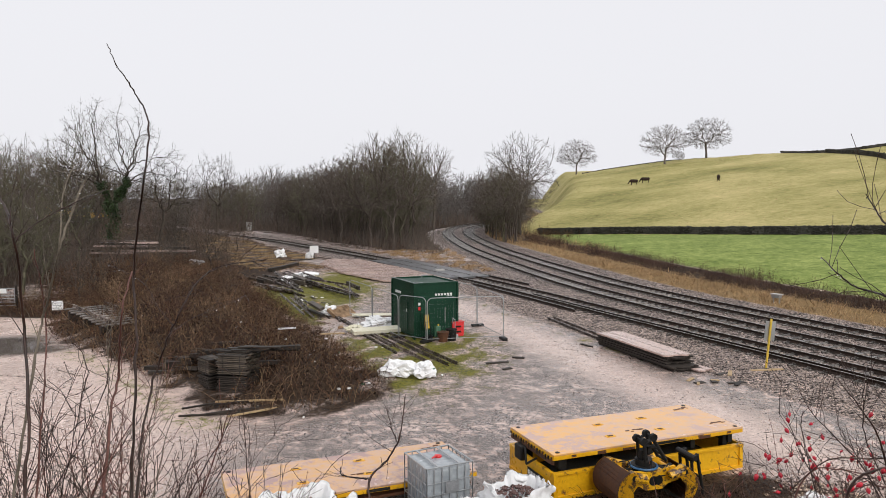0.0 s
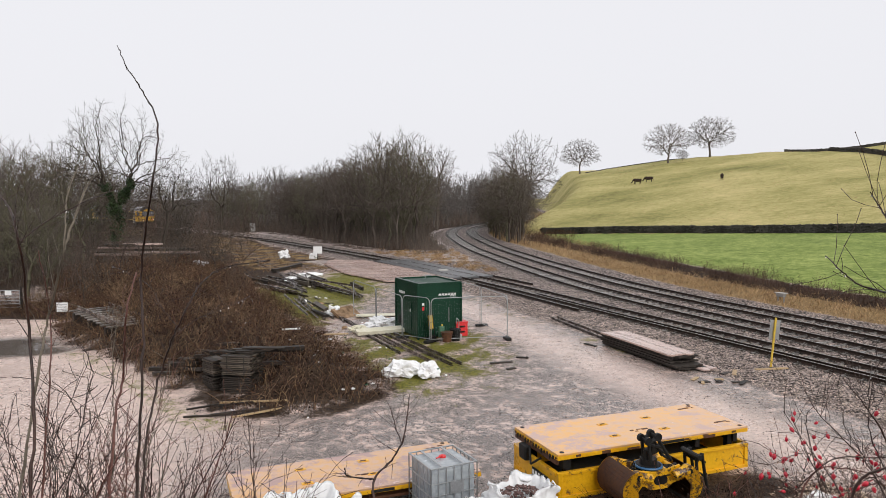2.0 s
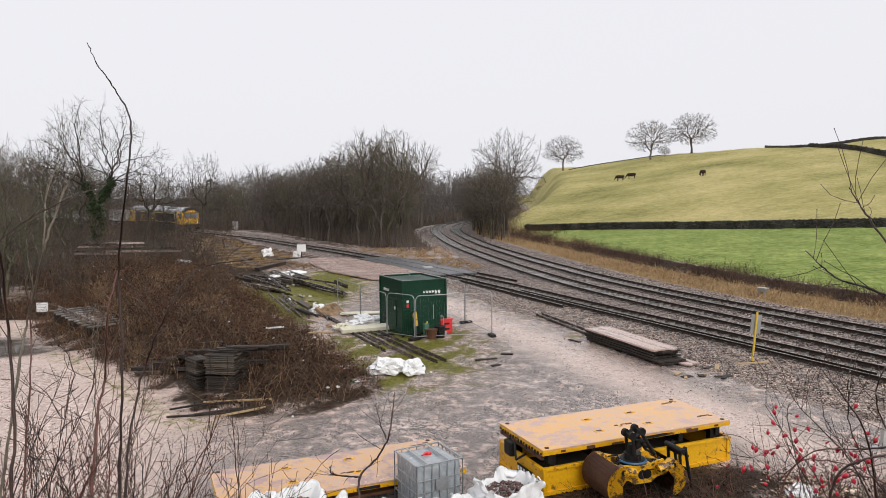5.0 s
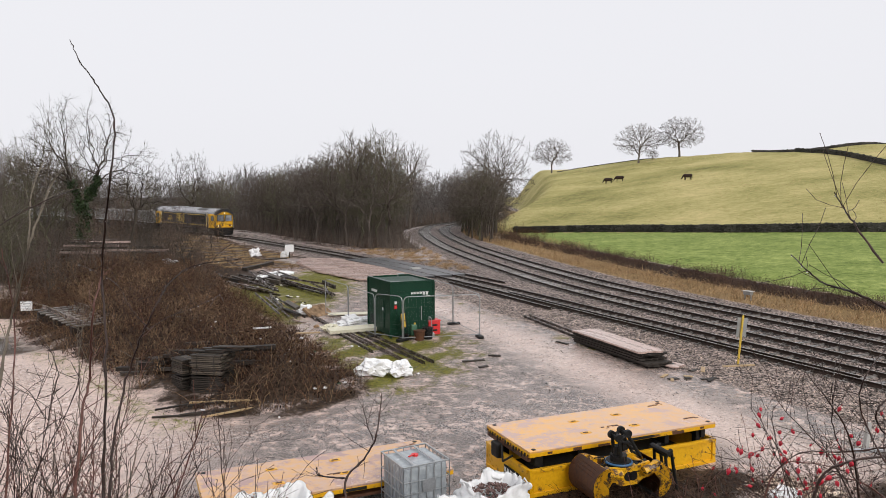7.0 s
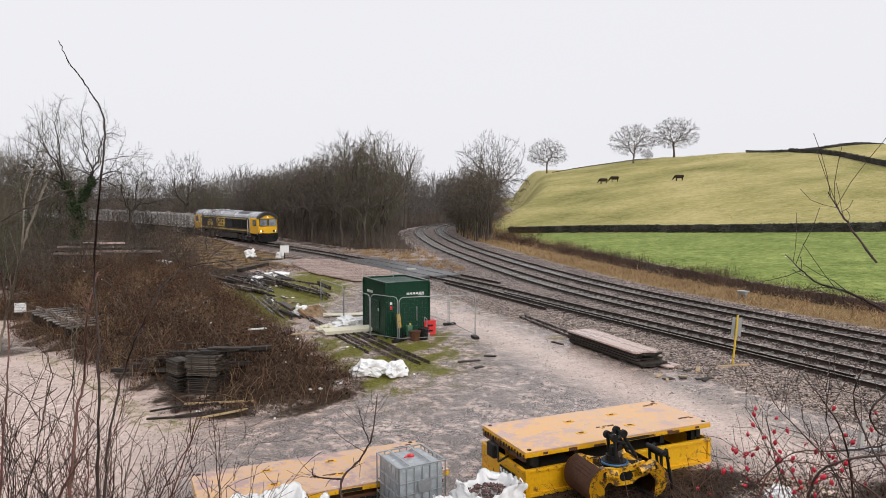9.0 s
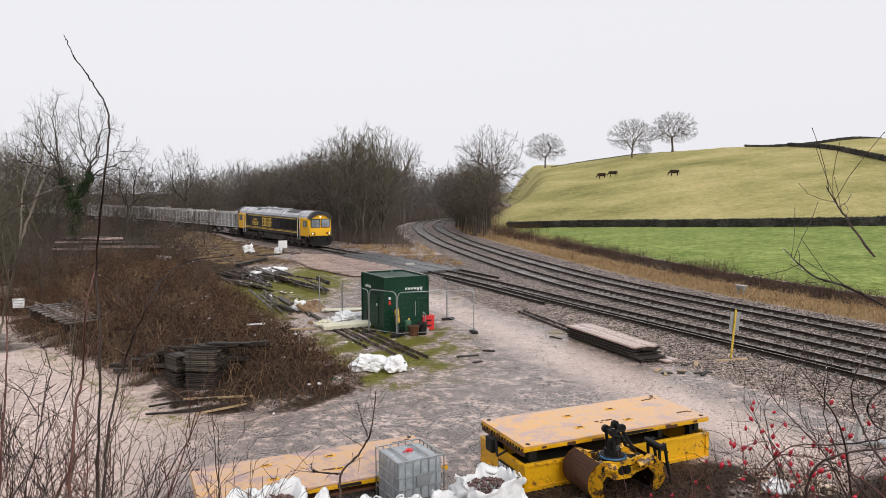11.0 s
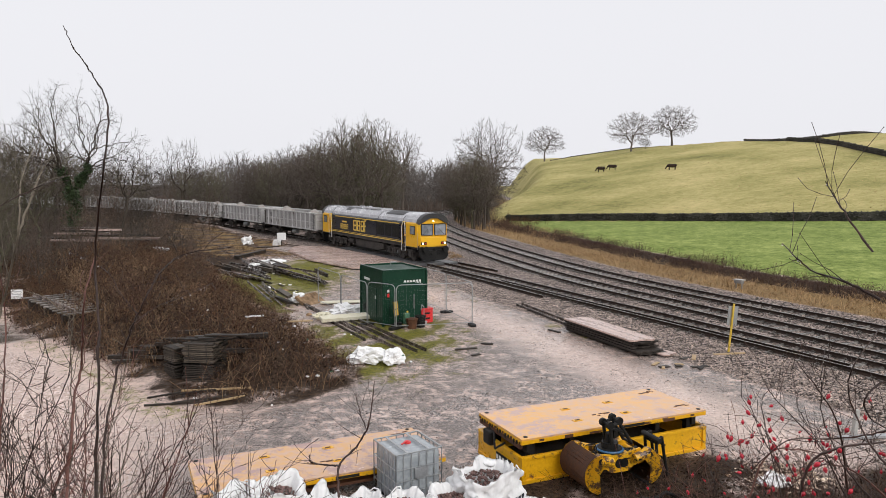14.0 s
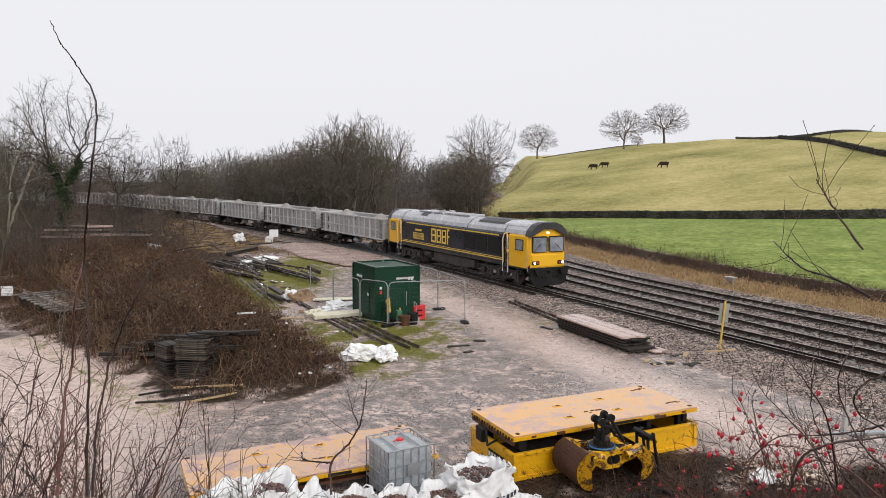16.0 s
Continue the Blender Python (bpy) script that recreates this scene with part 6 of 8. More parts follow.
for p, q in (((-2.5, 33.2), (0.55, 27.0)), ((-2.9, 33.2), (0.2, 26.8)), ((-3.9, 34.5), (-0.45, 27.0)), ((-4.4, 34.4), (-1.9, 29.0)), ((-5.6, 37.9), (-2.2, 30.4)),
             ((-7.0, 40.5), (-4.4, 34.9)), ((-6.6, 41.0), (-5.3, 36.5)), ((-9.4, 45.0), (-6.4, 37.3)), ((-9.1, 45.2), (-6.0, 37.6)), ((5.5, 37.4), (7.1, 31.6)), ((5.85, 37.6), (7.4, 32.2))):
    old_rail(p, q)


# bundles of rails and poles that fan out beside the mound
for (x0, y0), (x1, y1), count, wide, seed in (((-17.0, 57.3), (-8.6, 45.3), 12, 0.9, 3), ((-13.3, 57.3), (-6.1, 44.4), 15, 1.3, 4), ((-7.5, 51.0), (-5.0, 43.9), 6, 0.5, 6), ((-9.7, 45.3), (-6.4, 36.4), 5, 0.6, 8), ((-12.6, 55.5), (-9.4, 49.0), 12, 1.1, 9)):
    rng_s = random.Random(seed)
    full = math.hypot(x1 - x0, y1 - y0)
    way = math.atan2(y1 - y0, x1 - x0)
    for k in range(count):
        n = full * rng_s.uniform(0.35, 0.92)
        u = rng_s.uniform(n / 2, full - n / 2) / full
        off = rng_s.gauss(0, wide * 0.5)
        x, y = x0 + (x1 - x0) * u - math.sin(way) * off, y0 + (y1 - y0) * u + math.cos(way) * off
        a = way + rng_s.gauss(0, 0.1)
        m = at(x, y, math.degrees(a), 0.03 + 0.1 * (k % 5), 0, rng_s.uniform(-1.5, 2.5)) @ Matrix.Rotation(radians(rng_s.choice((0, 90, 20))), 4, "X")
        if k % 4:
            solo("scrap_rail", extrude_profile(bmesh.new(), [(a_ * 0.7, b_ * 0.7) for a_, b_ in RAIL], "x", -n / 2, n / 2), "old_rail", "rusty rail fanned out in the scrap heap", "rail", m, "scrap rails")
        else:
            solo("old_sleeper", box(bmesh.new(), 0, 0, 0.07, min(n, 2.6), 0.25, 0.13, 0.012), "slat" if k % 8 else "timber", "weathered timber sleeper in the scrap heap", "sleeper", m, "loose sleepers")


def crumpled(name, m, size, material, label, category, seed, folds=0.16, flat=0.55, group="", smooth=False):
    """A slumped sheet or sack, creased all over."""
    bm = bmesh.new()
    bmesh.ops.create_icosphere(bm, subdivisions=4 if size[0] > 0.3 else 2, radius=1.0)
    for v in bm.verts:
        p = v.co.copy()
        k = 1 + folds * (noise.noise(p * 1.5 + Vector((seed, 0, 0))) * 1.5 - abs(noise.noise(p * 2.2 + Vector((0, seed, 0)))) * 1.2 - abs(noise.noise(p * 4.5 + Vector((0, 0, seed)))) * 0.9 - abs(noise.noise(p * 9 + Vector((seed, seed, 0)))) * 0.35 + 0.45)
        v.co = Vector((p.x * size[0] * k, p.y * size[1] * k, max(-flat, p.z) * size[2] * k))
    low = min(v.co.z for v in bm.verts)
    for v in bm.verts:
        v.co.z -= low + 0.02
    return solo(name, bm, material, label, category, m, group, smooth=smooth)


crumpled("white_sack", at(-1.6, 25.35, 10), (0.62, 0.42, 0.38), "bag", "full white woven sack lying at the bramble edge", "sack", 2.0, 0.3, 0.6)
crumpled("white_sack", at(-0.65, 25.3, 40), (0.42, 0.34, 0.32), "bag", "half-empty white woven sack at the bramble edge", "sack", 5.0, 0.35)
crumpled("white_sheeting", at(-3.2, 35.6, 20), (0.85, 0.7, 0.3), "bag", "crumpled white plastic sheeting beside the container", "sheeting", 9.0, 0.4)
crumpled("white_sheeting", at(-6.1, 38.5, 20), (0.45, 0.4, 0.3), "bag", "crumpled white plastic sheeting by the scrap rails", "sheeting", 12.0, 0.4)
crumpled("white_sheeting", at(-10.8, 56.2, 20), (1.0, 0.7, 0.26), "bag", "crumpled white plastic sheeting by the scrap rails", "sheeting", 14.0, 0.4)
crumpled("white_sheeting", at(-11.5, 53.5, 60), (0.6, 0.5, 0.3), "bag", "crumpled white plastic sheeting by the scrap rails", "sheeting", 16.0, 0.4)
crumpled("white_sheeting", at(-16.6, 73.0, 60), (0.7, 0.25, 0.5), "bag", "torn white plastic sheeting draped near the crossing", "sheeting", 17.0, 0.5)
crumpled("white_sheeting", at(-13.5, 72.6, 10), (0.35, 0.25, 0.4), "bag", "torn white plastic sheeting draped near the crossing", "sheeting", 18.0, 0.5)
crumpled("white_sheeting", at(-21.5, 62.0, 10), (0.6, 0.4, 0.25), "bag", "torn white plastic sheeting on the mound", "sheeting", 19.0, 0.5)
crumpled("yellow_foam", at(-4.2, 33.8, 50), (0.5, 0.35, 0.2), "cream", "pale yellow insulation foam on the ground", "foam", 21.0, 0.35)


def flat_board(x, y, turn, long, wide, thick, material, label, lift=0.0, tilt=0.0, lean=0.0):
    return solo("loose_board", box(bmesh.new(), 0, 0, thick / 2, long, wide, thick, 0.008), material, label, "board", at(x, y, turn, lift, tilt, lean), "loose boards")


flat_board(-3.0, 33.3, 24, 2.6, 0.5, 0.16, "cream", "cream insulation board beside the container", 0.12, 10)
flat_board(-3.5, 38.4, 8, 2.8, 0.7, 0.05, "cream", "cream board lying behind the container", 0.05)
flat_board(-5.5, 38.6, 60, 1.7, 0.9, 0.16, "cane_tan", "pale plywood offcut propped on the scrap", 0.1, 35)
flat_board(-14.0, 62.8, 78, 5.6, 0.4, 0.3, "timber", "dark timber baulk beside the scrap heap", 0.0)
flat_board(-14.0, 70.5, 30, 2.2, 0.3, 0.1, "timber", "dark timber baulk near the crossing", 0.0)
flat_board(-4.6, 29.5, 10, 1.0, 0.14, 0.05, "new_wood", "broken pale plank in the brambles", 0.7)
flat_board(-6.2, 28.2, 20, 0.7, 0.12, 0.05, "white", "white plank in the brambles", 0.5)
rng_b = random.Random(4)
for k in range(9):
    flat_board(9.2 + rng_b.uniform(-0.9, 1.3), 25.2 + rng_b.uniform(-1.0, 0.7), rng_b.uniform(0, 180), rng_b.uniform(0.25, 0.9), rng_b.uniform(0.1, 0.22), 0.03, rng_b.choice(("board", "new_wood", "timber")), "broken board offcut beside the stack", 0.01)
for k in range(6):
    flat_board(-6.1 + rng_b.uniform(-0.7, 0.7), 21.2 + rng_b.uniform(-0.6, 0.6), 20 + rng_b.uniform(-18, 18), rng_b.uniform(1.2, 2.4), 0.08, 0.05, rng_b.choice(("new_wood", "timber", "timber")), "sawn timber length in front of the sleeper stack", 0.02 + 0.03 * (k % 3))
for x, y, a, n in ((2.1, 27.4, 15, 0.9), (3.0, 28.2, 170, 0.5), (2.4, 26.4, 30, 0.4), (12.0, 26.2, 10, 1.3), (6.2, 30.6, 120, 0.7)):
    flat_board(x, y, a, n, 0.14, 0.05, "timber" if x < 10 else "new_wood", "loose timber piece on the gravel", 0.0)


def rough_board(n, w, thick, rng):
    """A plank sheet with splintered ends and a slight sag."""
    bm = bmesh.new()
    cuts = 9
    rows = []
    for k in range(cuts):
        y = -w / 2 + w * k / (cuts - 1)
        a, b = -n / 2 + rng.uniform(0, 0.13), n / 2 - rng.uniform(0, 0.16)
        rows.append([[bm.verts.new((a + (b - a) * u, y, z + 0.012 * math.sin(3 * u + k * 0.3))) for u in (0, 0.33, 0.66, 1)] for z in (0, thick)])
    for lo, hi in zip(rows[:-1], rows[1:]):
        for i in range(3):
            bm.faces.new((lo[0][i], lo[0][i + 1], hi[0][i + 1], hi[0][i]))
            bm.faces.new((lo[1][i], hi[1][i], hi[1][i + 1], lo[1][i + 1]))
        for i in (0, 3):
            bm.faces.new((lo[0][i], lo[1][i], hi[1][i], hi[0][i]))
    for row in (rows[0], rows[-1]):
        for i in range(3):
            bm.faces.new((row[0][i], row[1][i], row[1][i + 1], row[0][i + 1]))
    return bm


def build_board_stack():
    m = Matrix.Translation((8.05, 28.72, height(8.05, 28.72))) @ Matrix.Rotation(math.atan2(-4.6, 1.65), 4, "Z")
    top = thing("board_stack", "stack of wet grey ground-protection boards beside the ballast", "board stack", m)
    rng = random.Random(9)
    for layer in range(6):
        n = 4.9 if layer > 1 else 5.2
        # pale top and dark lower boards paint sky sheen and side shade
        ob = part("board", rough_board(n, 1.2, 0.062, rng), "board" if layer == 5 else "timber", top)
        ob.matrix_basis = Matrix.Translation((rng.uniform(-0.1, 0.1) + (0.25 if layer < 2 else 0), rng.uniform(-0.05, 0.05), 0.04 + layer * 0.088)) @ Matrix.Rotation(rng.uniform(-0.02, 0.02), 4, "Z")
        if layer < 5:
            for x in (-1.9, 0, 1.9):
                part("bearer", box(bmesh.new(), x, 0, 0.114 + layer * 0.088, 0.1, 1.1, 0.028), "timber", top)
    ob = solo("ground_board", rough_board(1.0, 0.62, 0.05, rng), "board", "single wet board beside the stack", "board", at(9.45, 26.35, -60, 0.05, 4))


build_board_stack()


def flat_deck(name, label, cx, cy, turn, body_high):
    """A road-rail trailer bed: a plated deck on a shallow steel tub."""
    top = thing(name, label, "trailer bed", Matrix.Translation((cx, cy, -0.21)) @ Matrix.Rotation(radians(turn), 4, "Z"), "yellow trailer beds")
    n, w, h = 5.12, 2.0, body_high
    deck = part("deck_plate", box(bmesh.new(), 0, 0, h - 0.04, n, w, 0.045, 0.01), "deck" if h > 0.8 else "deck_dull", top, "scuffed orange-yellow deck plate")
    bm = bmesh.new()
    for y in (-w / 2 + 0.03, w / 2 - 0.03):
        box(bm, 0, y, h - 0.105, n, 0.06, 0.09, 0.008)
    for x in (-n / 2 + 0.03, n / 2 - 0.03):
        box(bm, x, 0, h - 0.105, 0.06, w - 0.12, 0.09, 0.008)
    part("deck_frame", bm, "yellow", top)
    for x, y in ((-1.05, 0.52), (-1.05, -0.28), (0.35, 0.5), (0.35, -0.3), (1.9, 0.2)) if h < 0.8 else ((-0.55, 0.38), (-0.75, -0.42), (0.72, 0.42), (0.62, -0.42)):
        part("lashing_pocket", box(bmesh.new(), x, y, h - 0.014, 0.24, 0.12, 0.012), "yellow", deck)
        part("ring", box(bmesh.new(), x, y, h - 0.006, 0.12, 0.05, 0.01), "rust", deck)
    rng = random.Random(2)
    for k in range(3):
        x, y = rng.uniform(-2.2, 2.2), rng.uniform(-0.8, 0.8)
        for j in range(5):
            part("mud_lump", box(bmesh.new(), x + j * 0.09 + rng.uniform(-0.04, 0.04), y + rng.uniform(-0.05, 0.05), h - 0.013, rng.uniform(0.05, 0.13), rng.uniform(0.02, 0.06), 0.012, 0.004), "rust", deck)
    for x, y in ((-n / 2 + 0.15, w / 2 - 0.1), (n / 2 - 0.15, w / 2 - 0.1), (-n / 2 + 0.15, -w / 2 + 0.1), (n / 2 - 0.15, -w / 2 + 0.1)):
        part("socket", rod(bmesh.new(), (x, y, h - 0.02), (x, y, h - 0.008), 0.05, seg=10), "black", deck)
    if h > 0.8:
        # tub with pressed, framed sides; the gap under the deck is darkened by colour
        t = 0.6
        bm = bmesh.new()
        for s in (-1, 1):
            box(bm, 0, s * (w / 2 - 0.03), t / 2, n, 0.04, t - 0.06)
            box(bm, 0, s * (w / 2 - 0.02), t - 0.03, n + 0.02, 0.1, 0.07, 0.01)
            box(bm, 0, s * (w / 2 - 0.02), 0.05, n + 0.02, 0.1, 0.09, 0.01)
            for x in (-n / 2 + 0.05, 0.0, n / 2 - 0.05):
                box(bm, x, s * (w / 2 - 0.015), t / 2, 0.1, 0.09, t - 0.1, 0.008)
            box(bm, s * (n / 2 - 0.02), 0, t / 2, 0.04, w - 0.1, t - 0.06)
            box(bm, s * (n / 2 - 0.01), 0, t - 0.03, 0.09, w - 0.12, 0.07, 0.01)
            box(bm, s * (n / 2 - 0.01), 0, 0.05, 0.09, w - 0.12, 0.09, 0.01)
        part("tub", bm, "yellow", top, "bright yellow steel tub")
        part("end_beam", box(bmesh.new(), -n / 2 + 0.02, 0, h - 0.2, 0.07, w - 0.1, 0.1, 0.015), "rust", top, "rusty beam under the deck end")
        for k in range(16):
            part("lug", box(bmesh.new(), -n / 2 - 0.012, -0.93 + k * 0.124, h - 0.11 - 0.02 * (k % 3), 0.03, 0.03 + 0.02 * (k % 2), 0.05 + 0.03 * (k % 3), 0.006), "black" if k % 3 else "rust", top)
        for k in range(7):
            x = -n / 2 + 0.5 + k * 0.7
            part("stain", box(bmesh.new(), x, -w / 2 - 0.001, h - 0.1 - 0.01 * (k % 3), 0.12 + 0.1 * (k % 3), 0.004, 0.05 + 0.02 * (k % 2), 0.001), "rust", top, "rust scar on the deck edge")
        # floor coloured black to paint the shade inside the gap
        bm = bmesh.new()
        box(bm, 0, 0, 0.06, n - 0.1, w - 0.1, 0.04)
        part("tub_floor", bm, "black", top)
        for x in (-2.3, -1.2, 0.0, 1.2, 2.3):
            part("cross_beam", box(bmesh.new(), x, 0, h - 0.27, 0.12, w - 0.25, 0.24), "black", top)
        for x in (-2.2, 2.2):
            for y in (-0.75, 0.75):
                part("leg", box(bmesh.new(), x, y, h / 2 - 0.1, 0.14, 0.14, h - 0.25), "black", top)
        bm = box(bmesh.new(), -n / 2 - 0.06, 0.35, h - 0.38, 0.18, 0.34, 0.34, 0.05)
        path_rod(bm, [(-n / 2 - 0.08, 0.1, h - 0.2), (-n / 2 - 0.16, -0.1, h - 0.5), (-n / 2 - 0.05, -0.35, h - 0.3)], 0.025, 6)
        part("hose_box", bm, "black", top)
        bm = box(bmesh.new(), -n / 2 - 0.045, -0.3, 0.3, 0.012, 0.7, 0.2)
        plate = part("name_plate", bm, "black", top)
        for k in range(5):
            part("letter_bar", box(bmesh.new(), -n / 2 - 0.054, -0.02 - k * 0.13, 0.3, 0.01, 0.08, 0.1), "white", plate)
        bm = box(bmesh.new(), -n / 2 + 0.4 - 0.4 - 0.045, -0.82, 0.24, 0.012, 0.2, 0.16)
        part("name_plate", bm, "black", top)
        bm = box(bmesh.new(), 0.35, -w / 2 - 0.006, h - 0.105, 0.7, 0.012, 0.06)
        part("name_plate", bm, "black", top)
    else:
        part("bed_floor", box(bmesh.new(), 0, 0, h - 0.3, n - 0.2, w - 0.2, 0.06), "rust", top)
        for x in (-2.2, 0, 2.2):
            part("bearer", box(bmesh.new(), x, 0, (h - 0.33) / 2, 0.2, w - 0.3, h - 0.33), "timber", top)
        part("name_plate", box(bmesh.new(), 0.35, -w / 2 - 0.006, h - 0.105, 0.5, 0.012, 0.06), "black", top)
    return top


flat_deck("trailer_bed", "yellow steel trailer tub with a plated deck on top", 4.34, 16.6, 21.5, 1.02)
flat_deck("trailer_bed", "low yellow trailer deck lying behind the white bags", -2.02, 15.05, 22.0, 0.56)


def build_tank():
    top = thing("liquid_tote_tank", "milky plastic tote tank in a galvanised cage", "tank", Matrix.Translation((-0.1, 14.18, -0.21)) @ Matrix.Rotation(radians(27), 4, "Z"))
    w, d, h = 1.02, 1.04, 1.17
    bm = box(bmesh.new(), 0, 0, 0.64, w - 0.06, d - 0.06, 0.98, 0.06)
    part("bottle", bm, "plastic", top, "milky white plastic bottle")
    part("fill_cap", rod(bmesh.new(), (0.05, 0.1, 1.12), (0.05, 0.1, 1.16), 0.075, seg=14), "red", top, "red screw cap")
    part("cap_tab", box(bmesh.new(), -0.03, 0.06, 1.17, 0.2, 0.035, 0.02, 0.008, Matrix.Rotation(0.5, 4, "Z")), "red", top)
    part("pallet", box(bmesh.new(), 0, 0, 0.07, w, d, 0.13, 0.02), "black", top)
    for k in range(7):
        x = -w / 2 + k * w / 6
        for s in (-1, 1):
            part("cage_bar", rod(bmesh.new(), (x, s * d / 2, 0.1), (x, s * d / 2, h), 0.011, seg=6), "galv", top)
            part("cage_bar", rod(bmesh.new(), (s * w / 2, x * d / w, 0.1), (s * w / 2, x * d / w, h), 0.011, seg=6), "galv", top)
    for z in (0.14, 0.38, 0.62, 0.86, h):
        bm = path_rod(bmesh.new(), [(-w / 2, -d / 2, z), (w / 2, -d / 2, z), (w / 2, d / 2, z), (-w / 2, d / 2, z), (-w / 2, -d / 2, z)], 0.012 if z < h else 0.018, 6)
        part("cage_ring", bm, "galv", top)
    for x in (-0.25, 0.22):
        part("top_bar", box(bmesh.new(), x, 0, h + 0.01, 0.05, d, 0.012), "galv", top)
    part("label_plate", box(bmesh.new(), 0.05, -d / 2 - 0.015, 0.74, 0.3, 0.008, 0.22), "galv", top)


build_tank()


def bulk_bag(x, y, turn, size, seed, full=True, mark=False):
    """A slumped big bag, its folded rim round a heap of rubble."""
    top = thing("rubble_bag", "white woven bulk bag of brown rubble" if full else "slumped empty white woven bulk bag", "bulk bag", at(x, y, turn), "white bulk bags")
    rng = random.Random(seed)
    bm = bmesh.new()
    rings, n = 24, 88
    rows = []
    for k in range(rings):
        u = k / (rings - 1)
        row = []
        for j in range(n):
            a = 2 * math.pi * j / n
            sq = 1 / max(abs(math.cos(a)), abs(math.sin(a))) ** 0.55
            r = size * 0.5 * sq * (1 + 0.16 * math.sin(math.pi * min(1, u * 1.15)))
            p = Vector((math.cos(a), math.sin(a), u * 2.1))
            r *= 1.06 + 0.26 * noise.noise(p * 1.7 + Vector((seed, 0, 0))) - 0.26 * abs(noise.noise(p * 3.0 + Vector((0, seed, 0)))) - 0.13 * abs(noise.noise(p * 5.5 + Vector((0, 0, seed)))) - 0.05 * abs(noise.noise(p * 11 + Vector((seed, 0, seed))))
            z = size * 0.85 * u * (1 + 0.36 * noise.noise(Vector((math.cos(a) * 1.1, math.sin(a) * 1.1, seed))))
            if u > 0.86:
                z += size * (0.14 * noise.noise(Vector((a * 1.6, seed, 0))) + 0.05 * noise.noise(Vector((a * 4, seed, 3))))
            row.append(bm.verts.new((r * math.cos(a), r * math.sin(a), z)))
        rows.append(row)
    inner = []
    for depth, k in ((0.93, 0.90), (0.72, 0.70), (0.55, 0.66)):
        row = []
        for j in range(n):
            v = rows[-1][j].co
            row.append(bm.verts.new((v.x * k / 0.95, v.y * k / 0.95, v.z * depth)))
        inner.append(row)
    for lo, hi in zip(rows + inner[:-1], rows[1:] + inner):
        for j in range(n):
            bm.faces.new((lo[j], lo[(j + 1) % n], hi[(j + 1) % n], hi[j]))
    part("bag", bm, "bag", top, smooth=True)
    for k in range(2):
        bm = bmesh.new()
        a = k * 2.6 + seed
        c, s = math.cos(a) * size * 0.5, math.sin(a) * size * 0.5
        path_rod(bm, [(c, s, size * 0.8), (c * 1.1, s * 1.1, size * 0.88), (c * 0.95 - s * 0.25, s * 0.95 + c * 0.25, size * 0.9), (c * 0.85 - s * 0.5, s * 0.85 + c * 0.5, size * 0.78)], 0.013, 5)
        part("lifting_loop", bm, "bag", top)
    if mark:
        for k in range(6):
            a = radians(-98 + k * 9)
            bm = box(bmesh.new(), 0, 0, 0, 0.065, 0.012, 0.085)
            ob = part("letter_bar", bm, "loco_blue", top)
            r = size * 0.66
            ob.matrix_basis = Matrix.Translation((r * math.cos(a), r * math.sin(a), size * 0.52)) @ Matrix.Rotation(a + math.pi / 2, 4, "Z")
        bm = bmesh.new()
        for k in range(5):
            a = radians(-96 + k * 9)
            r = size * 0.665
            box(bm, 0, 0, 0, 0.13, 0.012, 0.05, m=Matrix.Translation((r * math.cos(a), r * math.sin(a), size * 0.4)) @ Matrix.Rotation(a + math.pi / 2, 4, "Z"))
        part("orange_flash", bm, "orange", top, "faded orange printed flash")
    if full:
        pos, cube = [], []
        r2 = np.random.default_rng(seed)
        m = 260
        a, rr = r2.uniform(0, 6.28, m), size * 0.44 * np.sqrt(r2.uniform(0, 1, m))
        at_ = np.stack([rr * np.cos(a), rr * np.sin(a), size * 0.62 + 0.1 * size * (1 - (rr / size / 0.44) ** 2) + r2.uniform(-0.02, 0.02, m)], 1)
        tagged(part("rubble", lumps("rubble", at_, r2.uniform(0.02, 0.05, m), r2, "rubble"), None, top, "broken brown rubble"), kind="stuff")
    return top


for x, y, turn, size, seed, full, mark in ((1.42, 13.25, 20, 1.16, 3, True, True), (0.75, 12.75, 5, 0.85, 7, True, False), (-0.15, 12.7, 40, 0.8, 11, True, False), (-0.95, 12.75, 15, 0.8, 13, True, False),
                                          (-1.75, 12.85, 30, 0.75, 17, False, False), (-2.55, 13.0, 10, 0.95, 19, True, True), (-3.15, 12.9, 50, 0.85, 23, False, False), (2.15, 12.5, 10, 0.7, 29, False, False), (-3.7, 12.6, 20, 0.7, 31, False, False)):
    bulk_bag(x, y, turn, size, seed, full, mark)


